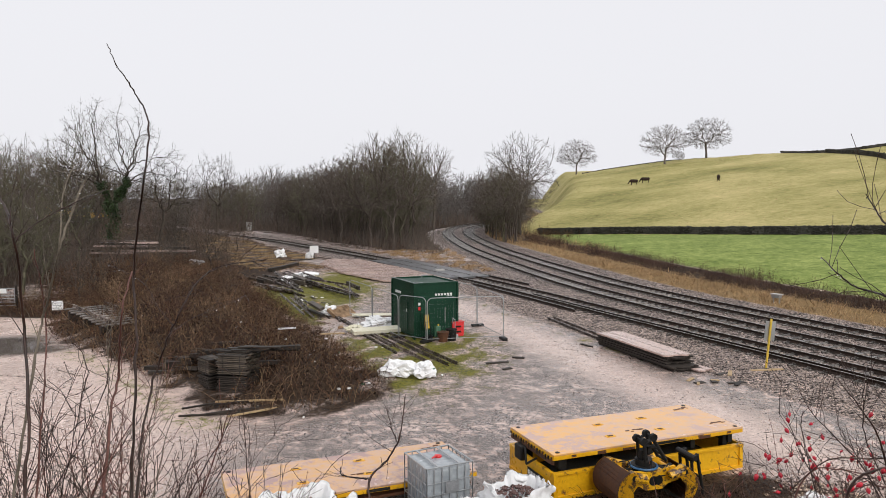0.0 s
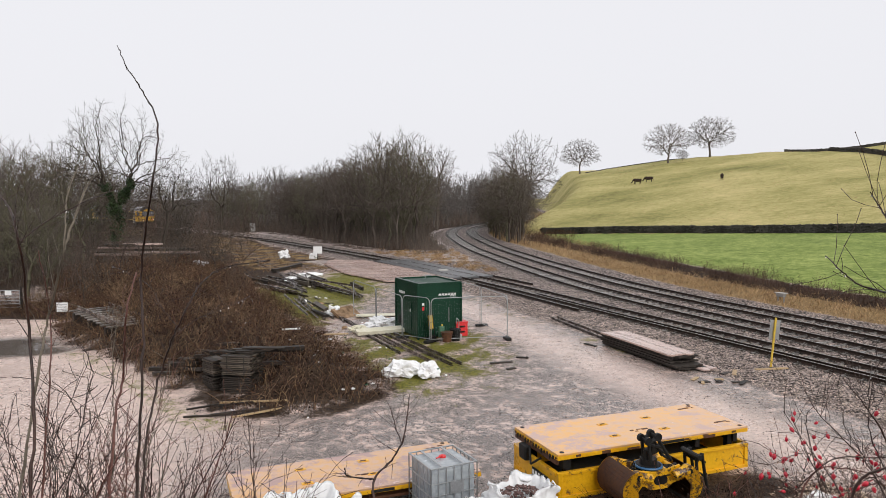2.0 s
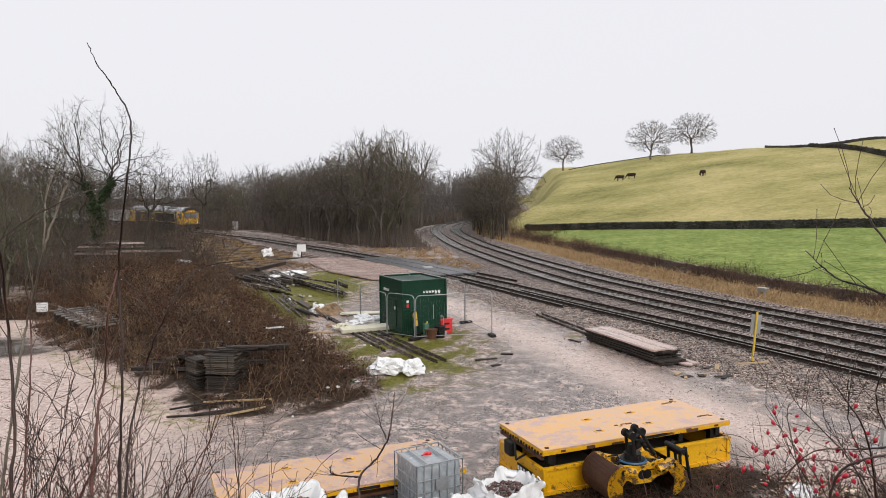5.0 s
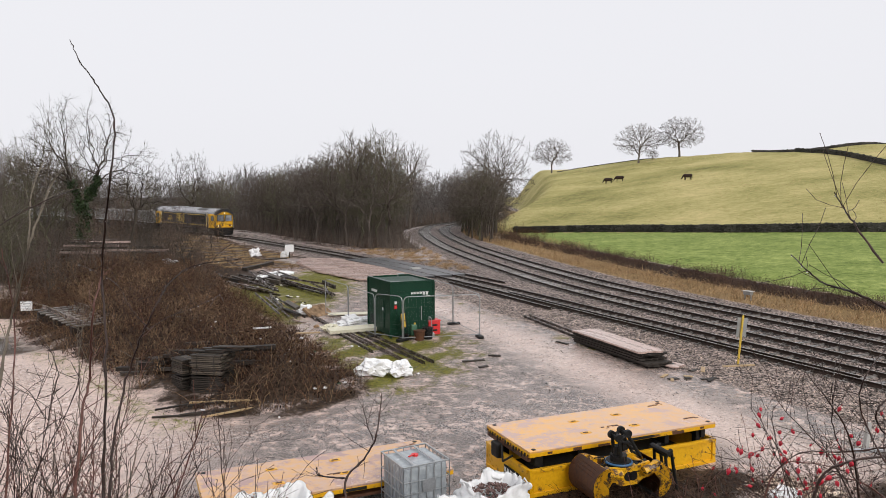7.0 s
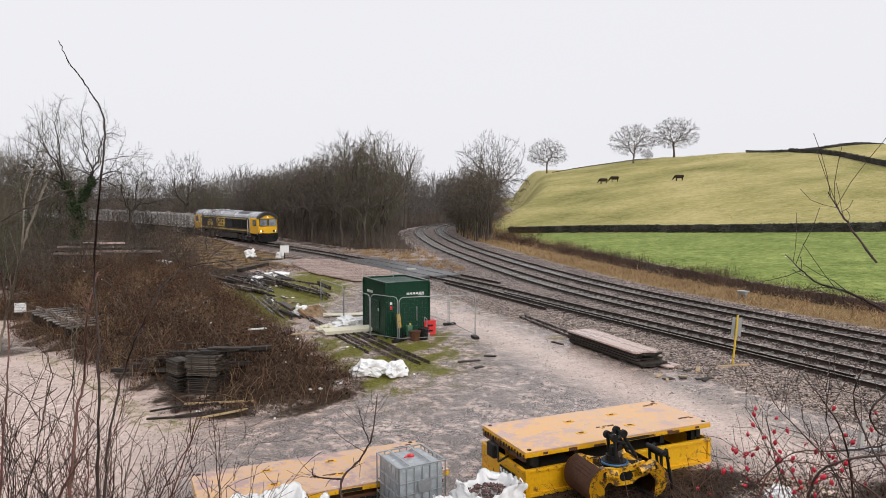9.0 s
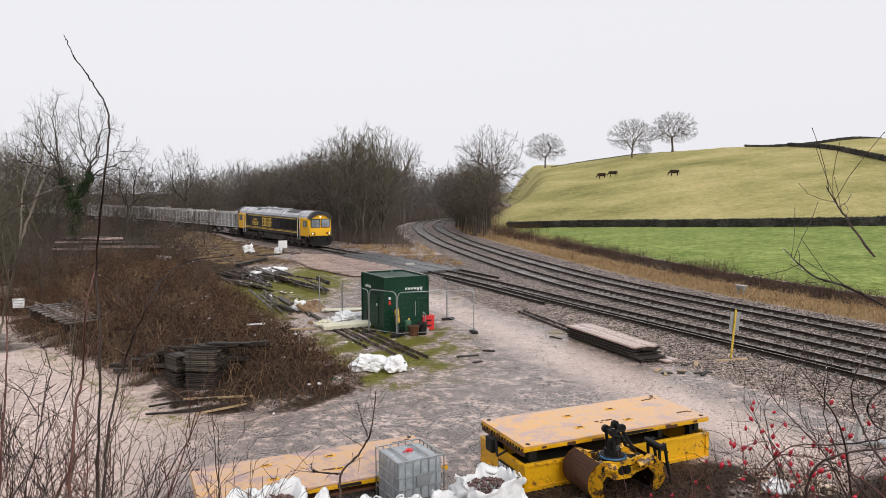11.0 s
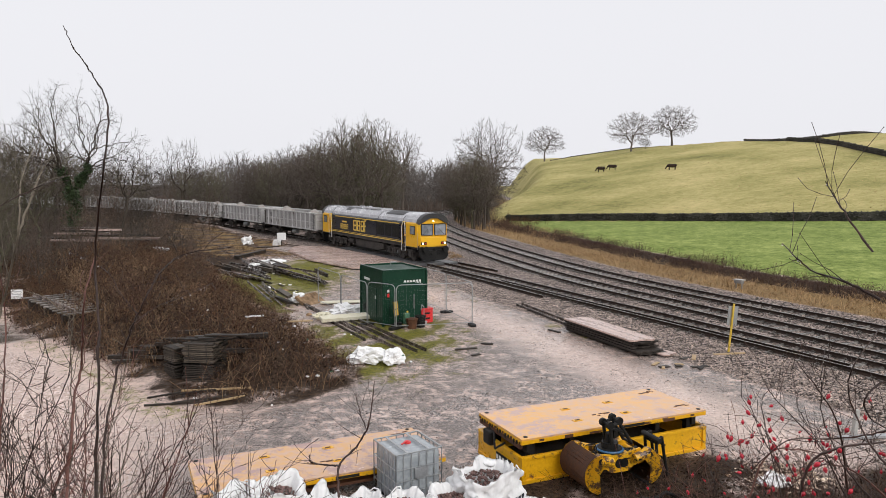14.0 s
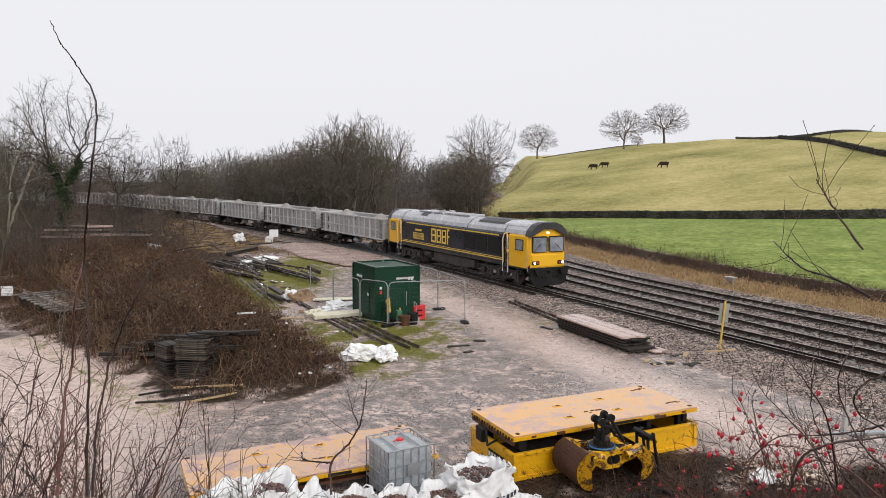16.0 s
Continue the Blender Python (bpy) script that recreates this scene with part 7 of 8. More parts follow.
def build_grapple():
    """A clamshell grab lying with its bucket halves open."""
    top = thing("clamshell_grab", "worn yellow hydraulic clamshell grab with rusty bucket halves", "excavator grab", Matrix.Translation((4.28, 14.75, -0.2)) @ Matrix.Rotation(radians(18), 4, "Z"))
    bm = bmesh.new()
    # twin side plates with a hump in the middle, tied by a top slab
    plate = [(-0.66, 0.62), (-0.5, 0.8), (-0.26, 0.76), (-0.12, 0.72), (0.12, 0.72), (0.26, 0.78), (0.5, 0.82), (0.66, 0.64), (0.6, 0.5), (0.34, 0.46), (0.2, 0.36), (-0.2, 0.36), (-0.34, 0.46), (-0.6, 0.48)]
    for y in (-0.3, 0.26):
        lo = [bm.verts.new((x, y, z)) for x, z in plate]
        hi = [bm.verts.new((x, y + 0.045, z)) for x, z in plate]
        bm.faces.new(lo)
        bm.faces.new(hi)
        for q in range(len(plate)):
            bm.faces.new((lo[q], lo[(q + 1) % len(plate)], hi[(q + 1) % len(plate)], hi[q]))
    box(bm, 0, 0, 0.69, 0.56, 0.56, 0.07, 0.02)
    box(bm, 0, 0, 0.44, 0.5, 0.56, 0.06, 0.02)
    for x in (-0.5, 0.5):
        rod(bm, (x, -0.34, 0.66), (x, 0.34, 0.66), 0.07, seg=12)
    part("yoke", bm, "grab_yellow", top, "chipped yellow steel yoke")
    # solid black discs paint the dark of the yoke's holes
    for x, z, r in ((-0.02, 0.55, 0.1), (0.1, 0.55, 0.1), (-0.36, 0.6, 0.045), (0.4, 0.62, 0.05)):
        part("window", rod(bmesh.new(), (x, -0.312, z), (x, -0.3, z), r, seg=14), "black", top)
    part("turntable", rod(rod(bmesh.new(), (-0.05, 0.02, 0.7), (-0.05, 0.02, 0.8), 0.26, seg=18), (-0.05, 0.02, 0.8), (-0.05, 0.02, 0.92), 0.18, seg=16), "black", top)
    bm = bmesh.new()
    rings = [[bm.verts.new((-0.05 + (0.28 + 0.026 * math.cos(q)) * math.cos(a), 0.02 + (0.28 + 0.026 * math.cos(q)) * math.sin(a), 0.77 + 0.026 * math.sin(q))) for q in [k * math.pi / 3 for k in range(6)]] for a in [k * math.pi / 12 for k in range(24)]]
    for k in range(24):
        for q in range(6):
            bm.faces.new((rings[k][q], rings[k][(q + 1) % 6], rings[(k + 1) % 24][(q + 1) % 6], rings[(k + 1) % 24][q]))
    part("hose_coil", bm, "blue", top, "blue hydraulic hose")
    bm = bmesh.new()
    for s in (-1, 1):
        path_rod(bm, [(-0.1, s * 0.13, 0.88), (-0.14, s * 0.13, 1.3), (0.06, s * 0.13, 1.38), (0.38, s * 0.15, 0.88)], 0.038, 8)
        path_rod(bm, [(-0.14, s * 0.13, 1.26), (0.2, s * 0.14, 1.16)], 0.03, 6)
        for x, z in ((-0.16, 1.33), (0.07, 1.4)):
            part("eye", rod(bmesh.new(), (x, s * 0.13 - 0.035, z), (x, s * 0.13 + 0.035, z), 0.085, seg=12), "black", top)
    for x, z in ((-0.16, 1.33), (0.07, 1.4), (0.2, 1.15), (0.29, 1.02), (0.36, 0.9)):
        part("rung", rod(bmesh.new(), (x, -0.13, z), (x, 0.13, z), 0.028, seg=8), "black", top)
    rod(bm, (-0.07, 0.02, 0.86), (-0.09, 0.0, 1.12), 0.11, 0.08, 12)
    part("hanger", bm, "black", top, "black twin-eye hanger")
    for s in (-1, 1):
        # bucket half: a rolled shell between two worn cheek plates
        k = 1.0 if s < 0 else 0.86
        arc = [math.pi * (0.03 + 0.058 * q) for q in range(16)]
        pts = [(s * (0.56 + 0.42 * k * math.sin(a)), 0.46 - 0.42 * k * math.cos(a) - 0.08 * (1 - k)) for a in arc]
        bm = bmesh.new()
        rows = [[bm.verts.new((x, y, z)) for x, z in pts] for y in (-0.5, 0.5)]
        for q in range(len(pts) - 1):
            bm.faces.new((rows[0][q], rows[0][q + 1], rows[1][q + 1], rows[1][q]))
        bmesh.ops.solidify(bm, geom=list(bm.faces), thickness=0.03)
        part("bucket_shell", bm, "rust", top, "brown rusty bucket shell", smooth=True)
        part("cutting_edge", box(bmesh.new(), pts[0][0], 0, pts[0][1], 0.1, 1.04, 0.04, 0.01), "black", top)
        for y in (-0.51, 0.51):
            bm = bmesh.new()
            inner = [(s * 0.5, 0.8), (s * 0.46, 0.66), (s * 0.62, 0.46), (s * 0.6, 0.16)]
            vs = [bm.verts.new((x, y, z)) for x, z in pts] + [bm.verts.new((x, y, z)) for x, z in inner]
            f = bm.faces.new(vs)
            bmesh.ops.solidify(bm, geom=[f], thickness=0.03)
            part("cheek_plate", bm, "grab_yellow", top, "chipped yellow cheek plate worn to rust")
        for y in (-0.42, 0.42):
            bm = rod(bmesh.new(), (s * 0.6, y - 0.07, 0.74), (s * 0.6, y + 0.07, 0.74), 0.12, seg=18)
            rod(bm, (s * 0.28, y, 0.66), (s * 0.6, y, 0.74), 0.1, 0.11, 10)
            arm = part("arm", bm, "grab_yellow", top, "rounded yellow lifting arm")
            part("pivot_pin", rod(bmesh.new(), (s * 0.6, y - 0.1, 0.74), (s * 0.6, y + 0.1, 0.74), 0.06, seg=12), "black", arm)
        part("ram", rod(rod(bmesh.new(), (s * 0.12, 0.0, 0.6), (s * 0.4, 0.0, 0.66), 0.075, seg=12), (s * 0.4, 0.0, 0.66), (s * 0.62, 0.0, 0.72), 0.04, seg=10), "black", top, "black hydraulic ram")
    bm = bmesh.new()
    for y in (-0.2, 0.2):
        path_rod(bm, [(1.05, y, 0.05), (0.98, y, 0.85), (1.12, y, 0.95), (1.2, y, 0.5), (1.3, y, 0.05)], 0.035, 8)
    for z in (0.2, 0.5, 0.8):
        rod(bm, (1.02, -0.2, z), (1.02, 0.2, z), 0.03, seg=6)
        rod(bm, (1.2, -0.2, z - 0.05), (1.2, 0.2, z - 0.05), 0.03, seg=6)
    rod(bm, (1.0, -0.3, 0.9), (1.0, 0.3, 0.9), 0.06, seg=10)
    part("side_frame", bm, "black", top, "black lattice side frame")
    bm = bmesh.new()
    rng = random.Random(3)
    for k in range(9):
        p = Vector((rng.uniform(-0.4, 0.2), rng.uniform(-0.3, 0.2), 0.75))
        pts = [p]
        for j in range(5):
            pts.append(pts[-1] + Vector((rng.gauss(0, 0.1), rng.gauss(0, 0.1), rng.uniform(-0.08, 0.06))))
        path_rod(bm, pts, 0.014, 5)
    part("hydraulic_hose", bm, "black", top)
    for k, (x, y) in enumerate(((4.75, 13.55), (5.2, 13.7), (5.0, 13.2))):
        bm = bmesh.new()
        r = 0.22 + 0.05 * k
        pts = [(r * math.cos(a * 0.5), r * math.sin(a * 0.5), 0.05 + 0.03 * (a % 3)) for a in range(14)]
        path_rod(bm, pts, 0.045, 6)
        solo("hose_loop", bm, "black", "black hydraulic hose coiled on the mud", "hose", at(x, y, k * 40))


build_grapple()


def wood_chips():
    rng = np.random.default_rng(12)
    n = 420
    x, y = 8.2 + rng.normal(0, 0.42, n), 14.9 + rng.normal(0, 0.35, n)
    at_ = np.stack([x, y, lay(x, y)[0] + rng.uniform(0.0, 0.05, n)], 1)
    tagged(new("wood_chips", lumps("wood_chips", at_, rng.uniform(0.02, 0.09, n), rng, "chip", 0.35)), "pale broken wood and litter on the mud", "litter", kind="stuff")
    crumpled("white_sheeting", at(7.75, 14.55, 30), (0.34, 0.26, 0.12), "bag", "torn white plastic on the mud below the roses", "sheeting", 31.0, 0.45)
    flat_board(11.6, 17.2, 5, 1.7, 0.16, 0.07, "galv", "grey metal length lying on the mud", 0.02)
    solo("grey_stub_post", box(bmesh.new(), 0, 0, 0.35, 0.12, 0.1, 0.8, 0.02), "concrete", "short weathered grey post in the mud", "post", at(11.3, 17.4, 15, -0.05, 3, 2))


wood_chips()


def build_posts():
    top = thing("marker_post", "leaning yellow marker post with a grey plate behind", "post", at(12.15, 26.6, 10, -0.05, 0, 5))
    part("post", box(bmesh.new(), 0, 0, 0.95, 0.06, 0.06, 1.95, 0.006), "yellow_post", top)
    part("plate", box(bmesh.new(), 0.03, 0.05, 1.45, 0.42, 0.015, 0.75, 0.004), "galv", top, "grey metal plate")
    top = thing("notice_sign", "white notice board on a short post by the crossing", "sign", at(-12.85, 71.3, 4))
    part("post", box(bmesh.new(), 0, 0.03, 0.6, 0.08, 0.06, 1.2), "timber", top)
    part("panel", box(bmesh.new(), 0, 0, 1.0, 0.86, 0.03, 0.72, 0.01), "white", top)
    top = thing("notice_sign", "white notice board on a post at the yard edge", "sign", at(-20.7, 38.2, 8))
    part("post", box(bmesh.new(), 0.1, 0.03, 0.4, 0.07, 0.05, 0.8), "timber", top)
    part("panel", box(bmesh.new(), 0, 0, 0.6, 0.58, 0.025, 0.5, 0.01), "white", top)
    for k in range(3):
        part("letter_bar", box(bmesh.new(), 0, -0.015, 0.74 - k * 0.14, 0.44, 0.006, 0.035), "galv", top)
    solo("concrete_post", box(bmesh.new(), 0, 0, 0.75, 0.75, 0.6, 1.6, 0.03), "concrete", "pale concrete lineside cabinet beside the rails", "cabinet", at(-30.45, 112.5, 30, -0.25))
    top = thing("lineside_box", "grey lineside junction box on legs in dead grass", "junction box", at(20.1, 42.9, -60))
    part("box", box(bmesh.new(), 0, 0, 0.42, 0.5, 0.3, 0.2, 0.02), "galv", top)
    part("lid", box(bmesh.new(), 0, 0, 0.54, 0.66, 0.4, 0.05, 0.01), "concrete", top)
    for x in (-0.2, 0.2):
        part("leg", box(bmesh.new(), x, 0, 0.16, 0.06, 0.06, 0.36), "galv", top)
    solo("timber_stub", box(bmesh.new(), 0, 0, 0.35, 0.45, 0.35, 0.8, 0.02), "timber", "dark timber stub beside the far rails", "post", at(23.3, 31.6, 25))
    # white five-bar gate
    top = thing("field_gate", "white five-bar metal gate across the track end", "gate", at(-27.6, 40.3, 5))
    for x in (0, 3.3):
        part("gate_post", rod(bmesh.new(), (x, 0, 0), (x, 0, 1.35), 0.07, seg=8), "timber", top)
    for k in range(6):
        part("bar", rod(bmesh.new(), (0.06, 0, 0.2 + k * 0.19), (3.24, 0, 0.2 + k * 0.19), 0.022, seg=6), "galv", top)
    for x in (0.1, 1.65, 3.2):
        part("upright", rod(bmesh.new(), (x, 0, 0.18), (x, 0, 1.17), 0.024, seg=6), "galv", top)
    for x in (0.9, 2.0, 2.6):
        part("notice", box(bmesh.new(), x, -0.03, 1.02, 0.36, 0.012, 0.26), "white", top)


build_posts()


def build_track_panel():
    """Two old rails with steel sleepers under them, propped clear of the bank."""
    a, b = Vector((-17.55, 35.65, 0)), Vector((-14.35, 32.25, 0))
    a.z = b.z = max(height(a.x, a.y), height(b.x, b.y)) + 0.08
    a.z += 0.12
    way = (b - a).normalized()
    m = Matrix.Translation((a + b) / 2) @ way.to_track_quat("X", "Z").to_matrix().to_4x4()
    top = thing("track_panel", "old track panel with pale steel sleepers lying on the bank", "track panel", m)
    for y in (-0.75, 0.75):
        part("rail", extrude_profile(bmesh.new(), [(c + y, d + 0.06) for c, d in RAIL], "x", -2.9, 2.9), "old_rail", top)
    for k in range(10):
        x = -2.6 + k * 0.58
        ob = part("sleeper", box(bmesh.new(), 0, 0, 0, 0.13, 2.45, 0.07, 0.02), "steel_sleeper", top)
        ob.matrix_basis = Matrix.Translation((x, 0.05 * math.sin(k * 2.3), 0.03)) @ Matrix.Rotation(0.03 * math.sin(k * 1.7), 4, "Z")
    for x in (-2.3, 0.0, 2.3):
        part("bearer", box(bmesh.new(), x, 0, -0.28, 0.24, 2.3, 0.5, 0.02), "timber", top)


build_track_panel()


def sleeper_stack(x, y, turn, layers, per, long, label, seed=1):
    top = thing("sleeper_stack", label, "sleeper stack", at(x, y, turn), "sleeper stacks")
    rng = random.Random(seed)
    slat = bpy.data.meshes.new("slat")
    bm = box(bmesh.new(), 0, 0, 0, long, 0.24, 0.045, 0.008)
    bm.to_mesh(slat)
    bm.free()
    slat.materials.append(M["slat"])
    dark = slat.copy()
    dark.materials.clear()
    dark.materials.append(M["timber"])
    for layer in range(layers):
        if layer == layers // 2 - 1:
            continue
        for k in range(per):
            off = (k - (per - 1) / 2) * 0.255 + rng.uniform(-0.012, 0.012)
            piece("slat", slat if layer >= layers // 2 and (layer * 7 + k * 3) % 4 else dark, top, Matrix.Translation((rng.uniform(-0.06, 0.06), off, 0.03 + layer * 0.06)) @ Matrix.Rotation(rng.uniform(-0.02, 0.02), 4, "Z"))
    for x_ in (-0.3 * long, 0.28 * long):
        bm = box(bmesh.new(), x_, -per * 0.1275 - 0.008, layers * 0.045, 0.03, 0.006, layers * 0.03)
        box(bm, x_, 0, layers * 0.06 + 0.012, 0.03, per * 0.255, 0.006)
        part("strap", bm, "under", top, "grimy binding strap")
    return top


sleeper_stack(-6.85, 23.7, -11, 21, 4, 1.05, "tall strapped stack of grey weathered timber slats", 1)
sleeper_stack(-7.9, 23.95, -45, 17, 2, 0.75, "stack of grey weathered timber slats at the bramble edge", 2)
STACK_TOP = height(-6.85, 23.75) + 21 * 0.06 + 0.02
for k in range(7):
    x, y = -6.95 + 0.16 * k, 23.6 + 0.12 * (k % 3)
    flat_board(x, y, -14 + 6 * (k % 4), 1.15, 0.2, 0.045, "slat" if k in (2, 5) else "timber", "loose weathered plank on top of the slat stack", STACK_TOP + 0.048 * (k // 2) - height(x, y))
for k, (x, y, a) in enumerate(((-5.85, 24.1, 10), (-5.7, 24.3, 4), (-5.6, 24.0, 14))):
    solo("old_sleeper", box(bmesh.new(), 0, 0, 0.07, 1.5, 0.24, 0.13, 0.015), "timber", "dark sleeper sunk in the brambles", "sleeper", at(x, y, a, 0.05 + 0.18 * k), "loose sleepers")
scrap = random.Random(21)
for k in range(16):
    x, y = -9.3 + scrap.gauss(0, 0.65), 25.6 + scrap.gauss(0, 0.6)
    solo("old_sleeper", box(bmesh.new(), 0, 0, 0.07, scrap.uniform(0.5, 1.3), 0.22, 0.12, 0.015), "timber" if k % 4 else "slat", "dark broken sleeper in an untidy pile", "sleeper", at(x, y, scrap.uniform(-30, 40), 0.02 + 0.07 * (k % 4), scrap.uniform(-8, 8), scrap.uniform(-6, 6)), "loose sleepers")
for k in range(16):
    x, y = -25.2 + scrap.gauss(0, 1.7), 60.0 + scrap.gauss(0, 0.6)
    solo("old_sleeper", box(bmesh.new(), 0, 0, 0.1, scrap.uniform(2.5, 5.0), 0.26, 0.16, 0.015), "timber" if k % 3 == 0 else ("board" if k % 3 == 1 else "old_rail"), "weathered baulk in the pile on the mound", "sleeper", at(x, y, scrap.uniform(-12, 14), 0.1 + 0.2 * (k % 5)), "loose sleepers")


def build_crossing():
    """Timber apron and rubber panels where the yard road crosses the line."""
    top = thing("level_crossing", "level crossing with grey timber decking and black rubber panels", "level crossing", kind="structure")
    lo, hi = along(LINE_A[0], y=55.5), along(LINE_A[0], y=70.0)
    rng = random.Random(6)
    for k in range(lo, hi, 2):
        p, w = LINE_A[0][k], LINE_A[1][k]
        turn = math.atan2(w[1], w[0])
        z = float(rise_a(p[1]))
        for off, wide in ((0.0, 1.3), (-1.35, 0.98), (1.35, 0.98)):
            ob = part("rubber_panel", box(bmesh.new(), 0, 0, 0, 0.985, wide, 0.14, 0.012), "rubber", top)
            ob.matrix_basis = Matrix.Translation((p[0] + w[1] * off, p[1] - w[0] * off, z - 0.075)) @ Matrix.Rotation(turn, 4, "Z")
    # road decking laid across the way in, board by board
    lefts, rights = [(52.7, -4.4), (58.3, -8.3), (65.9, -11.2), (69.8, -11.4)], [(k[1], k[0]) for k in LINE_A[0][lo - 8:hi]]
    y = 52.9
    while y < 69.6:
        wide = 0.27
        x0 = float(np.interp(y, [a for a, _ in lefts], [b for _, b in lefts])) + rng.uniform(-0.12, 0.12)
        x1 = float(np.interp(y, [a for a, _ in rights], [b for _, b in rights])) - 2.15 - 0.55 * max(0.0, (y - 62) / 8)
        cut = x0 + (x1 - x0) * rng.uniform(0.35, 0.65)
        for a, b in ((x0, cut - 0.01), (cut + 0.01, x1)):
            if b - a > 0.3:
                ob = part("plank", box(bmesh.new(), 0, 0, 0, b - a, wide - 0.025, 0.12, 0.01), "board", top)
                ob.matrix_basis = Matrix.Translation(((a + b) / 2, y, float(rise_a(y)) - 0.055 + rng.uniform(-0.012, 0.012))) @ Matrix.Rotation(rng.uniform(-0.006, 0.006), 4, "Z")
        y += wide
    return top


build_crossing()
for p, q in (((1.6, 59.5), (0.2, 58.6)), ((-0.6, 60.8), (1.9, 58.0))):
    old_rail(p, q, "short rusty rail beside the crossing", 0.05)
flat_board(-0.3, 59.6, 20, 0.8, 0.4, 0.12, "concrete", "pale concrete block beside the crossing", 0.2)
# spare rails laid along the running line
for off, lo, hi in ((-0.35, 24, 47), (-1.45, 40, 53), (2.05, 50, 58)):
    k = range(along(LINE_A[0], y=lo), along(LINE_A[0], y=hi))
    ob = part("spare_rail", rail_sweep("spare_rail", *LINE_A, off, rise_a(LINE_A[0][:, 1]) - (0.0 if abs(off) < 1 else 0.02), k[0], k[-1]), None, None)
    tagged(ob, "rusty spare rail laid along the sleepers", "rail", "scrap rails")

# ---- bushes on the bank below the lookout ----
def smooth_path(points, steps=7):
    a = [Vector(p) for p in points]
    a = [2 * a[0] - a[1]] + a + [2 * a[-1] - a[-2]]
    out = []
    for i in range(1, len(a) - 2):
        p, q, r, s = a[i - 1:i + 3]
        for k in range(steps):
            u = k / steps
            out.append(0.5 * (2 * q + (r - p) * u + (2 * p - 5 * q + 4 * r - s) * u ** 2 + (3 * q - p - 3 * r + s) * u ** 3))
    return out + [a[-2]]


def limb_mesh(name, path, r0, r1, material, seg=7, seed=0, side_twigs=6):
    """A bent twig with swollen nodes, buds and short side shoots."""
    rng = random.Random(seed)
    n = len(path)
    path = [p + Vector((rng.gauss(0, 0.0013), rng.gauss(0, 0.0013), 0)) for p in path]
    bm = bmesh.new()
    rings = []
    for i, p in enumerate(path):
        way = (path[min(i + 1, n - 1)] - path[max(i - 1, 0)]).normalized()
        a = way.orthogonal().normalized() if i == 0 else (prev - way * prev.dot(way)).normalized()
        prev = a
        b = way.cross(a)
        r = (r0 + (r1 - r0) * i / (n - 1)) * (1.22 if i % 5 == 2 else 1.0) * rng.uniform(0.92, 1.08)
        wob = (a * rng.gauss(0, 1) + b * rng.gauss(0, 1)) * r * 0.35
        rings.append([bm.verts.new(p + wob + (a * math.cos(t) + b * math.sin(t)) * r) for t in [2 * math.pi * k / seg for k in range(seg)]])
    for lo, hi in zip(rings[:-1], rings[1:]):
        for k in range(seg):
            bm.faces.new((lo[k], lo[(k + 1) % seg], hi[(k + 1) % seg], hi[k]))
    bm.faces.new(rings[0])
    bm.faces.new(rings[-1])
    for _ in range(side_twigs):
        i = rng.randrange(n // 4, n - 1)
        way = (path[i + 1] - path[i]).normalized()
        out = (way * 0.6 + Vector((rng.gauss(0, 0.6), rng.gauss(0, 0.4), rng.gauss(0.25, 0.4)))).normalized()
        p = path[i]
        r = r0 + (r1 - r0) * i / (n - 1)
        long = rng.uniform(0.04, 0.28)
        for k in range(3):
            out = (out + Vector((rng.gauss(0, 0.18), rng.gauss(0, 0.18), rng.gauss(0.05, 0.15)))).normalized()
            q = p + out * long / 3
            rod(bm, p, q, max(0.0011, r * (0.42 - 0.09 * k)), max(0.001, r * (0.34 - 0.09 * k)), 5)
            p = q
        ball(bm, p, max(0.0018, r * 0.3), (1, 1, 1.4), 6)
    for _ in range(n // 2):
        i = rng.randrange(1, n - 1)
        r = r0 + (r1 - r0) * i / (n - 1)
        ball(bm, path[i] + Vector((rng.gauss(0, 1), rng.gauss(0, 1), rng.gauss(0, 1))).normalized() * r, max(0.0015, min(0.0028, r * 0.6)), (1, 1, 1.5), 5)
    data = bpy.data.meshes.new(name)
    bm.to_mesh(data)
    bm.free()
    data.materials.append(M[material])
    data.shade_smooth()
    return data


BUSH_PARTS = []


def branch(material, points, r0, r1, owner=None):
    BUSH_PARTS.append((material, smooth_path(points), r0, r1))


# limb points placed to fit the camera's view, at assumed distances
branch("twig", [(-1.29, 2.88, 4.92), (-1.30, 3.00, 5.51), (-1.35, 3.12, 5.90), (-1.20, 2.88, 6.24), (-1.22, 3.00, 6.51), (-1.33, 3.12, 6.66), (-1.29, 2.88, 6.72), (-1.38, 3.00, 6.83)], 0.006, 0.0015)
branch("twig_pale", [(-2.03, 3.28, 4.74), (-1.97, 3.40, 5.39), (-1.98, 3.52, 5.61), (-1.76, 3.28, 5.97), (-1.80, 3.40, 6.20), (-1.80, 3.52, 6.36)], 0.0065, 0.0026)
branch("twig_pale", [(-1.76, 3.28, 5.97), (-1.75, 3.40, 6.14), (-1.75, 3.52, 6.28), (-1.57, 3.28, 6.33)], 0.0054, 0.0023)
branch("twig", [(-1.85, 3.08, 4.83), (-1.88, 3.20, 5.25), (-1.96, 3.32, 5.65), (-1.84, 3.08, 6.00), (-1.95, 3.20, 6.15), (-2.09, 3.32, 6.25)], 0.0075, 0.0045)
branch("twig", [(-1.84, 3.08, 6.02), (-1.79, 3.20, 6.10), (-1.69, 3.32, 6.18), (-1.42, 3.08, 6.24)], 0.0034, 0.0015)
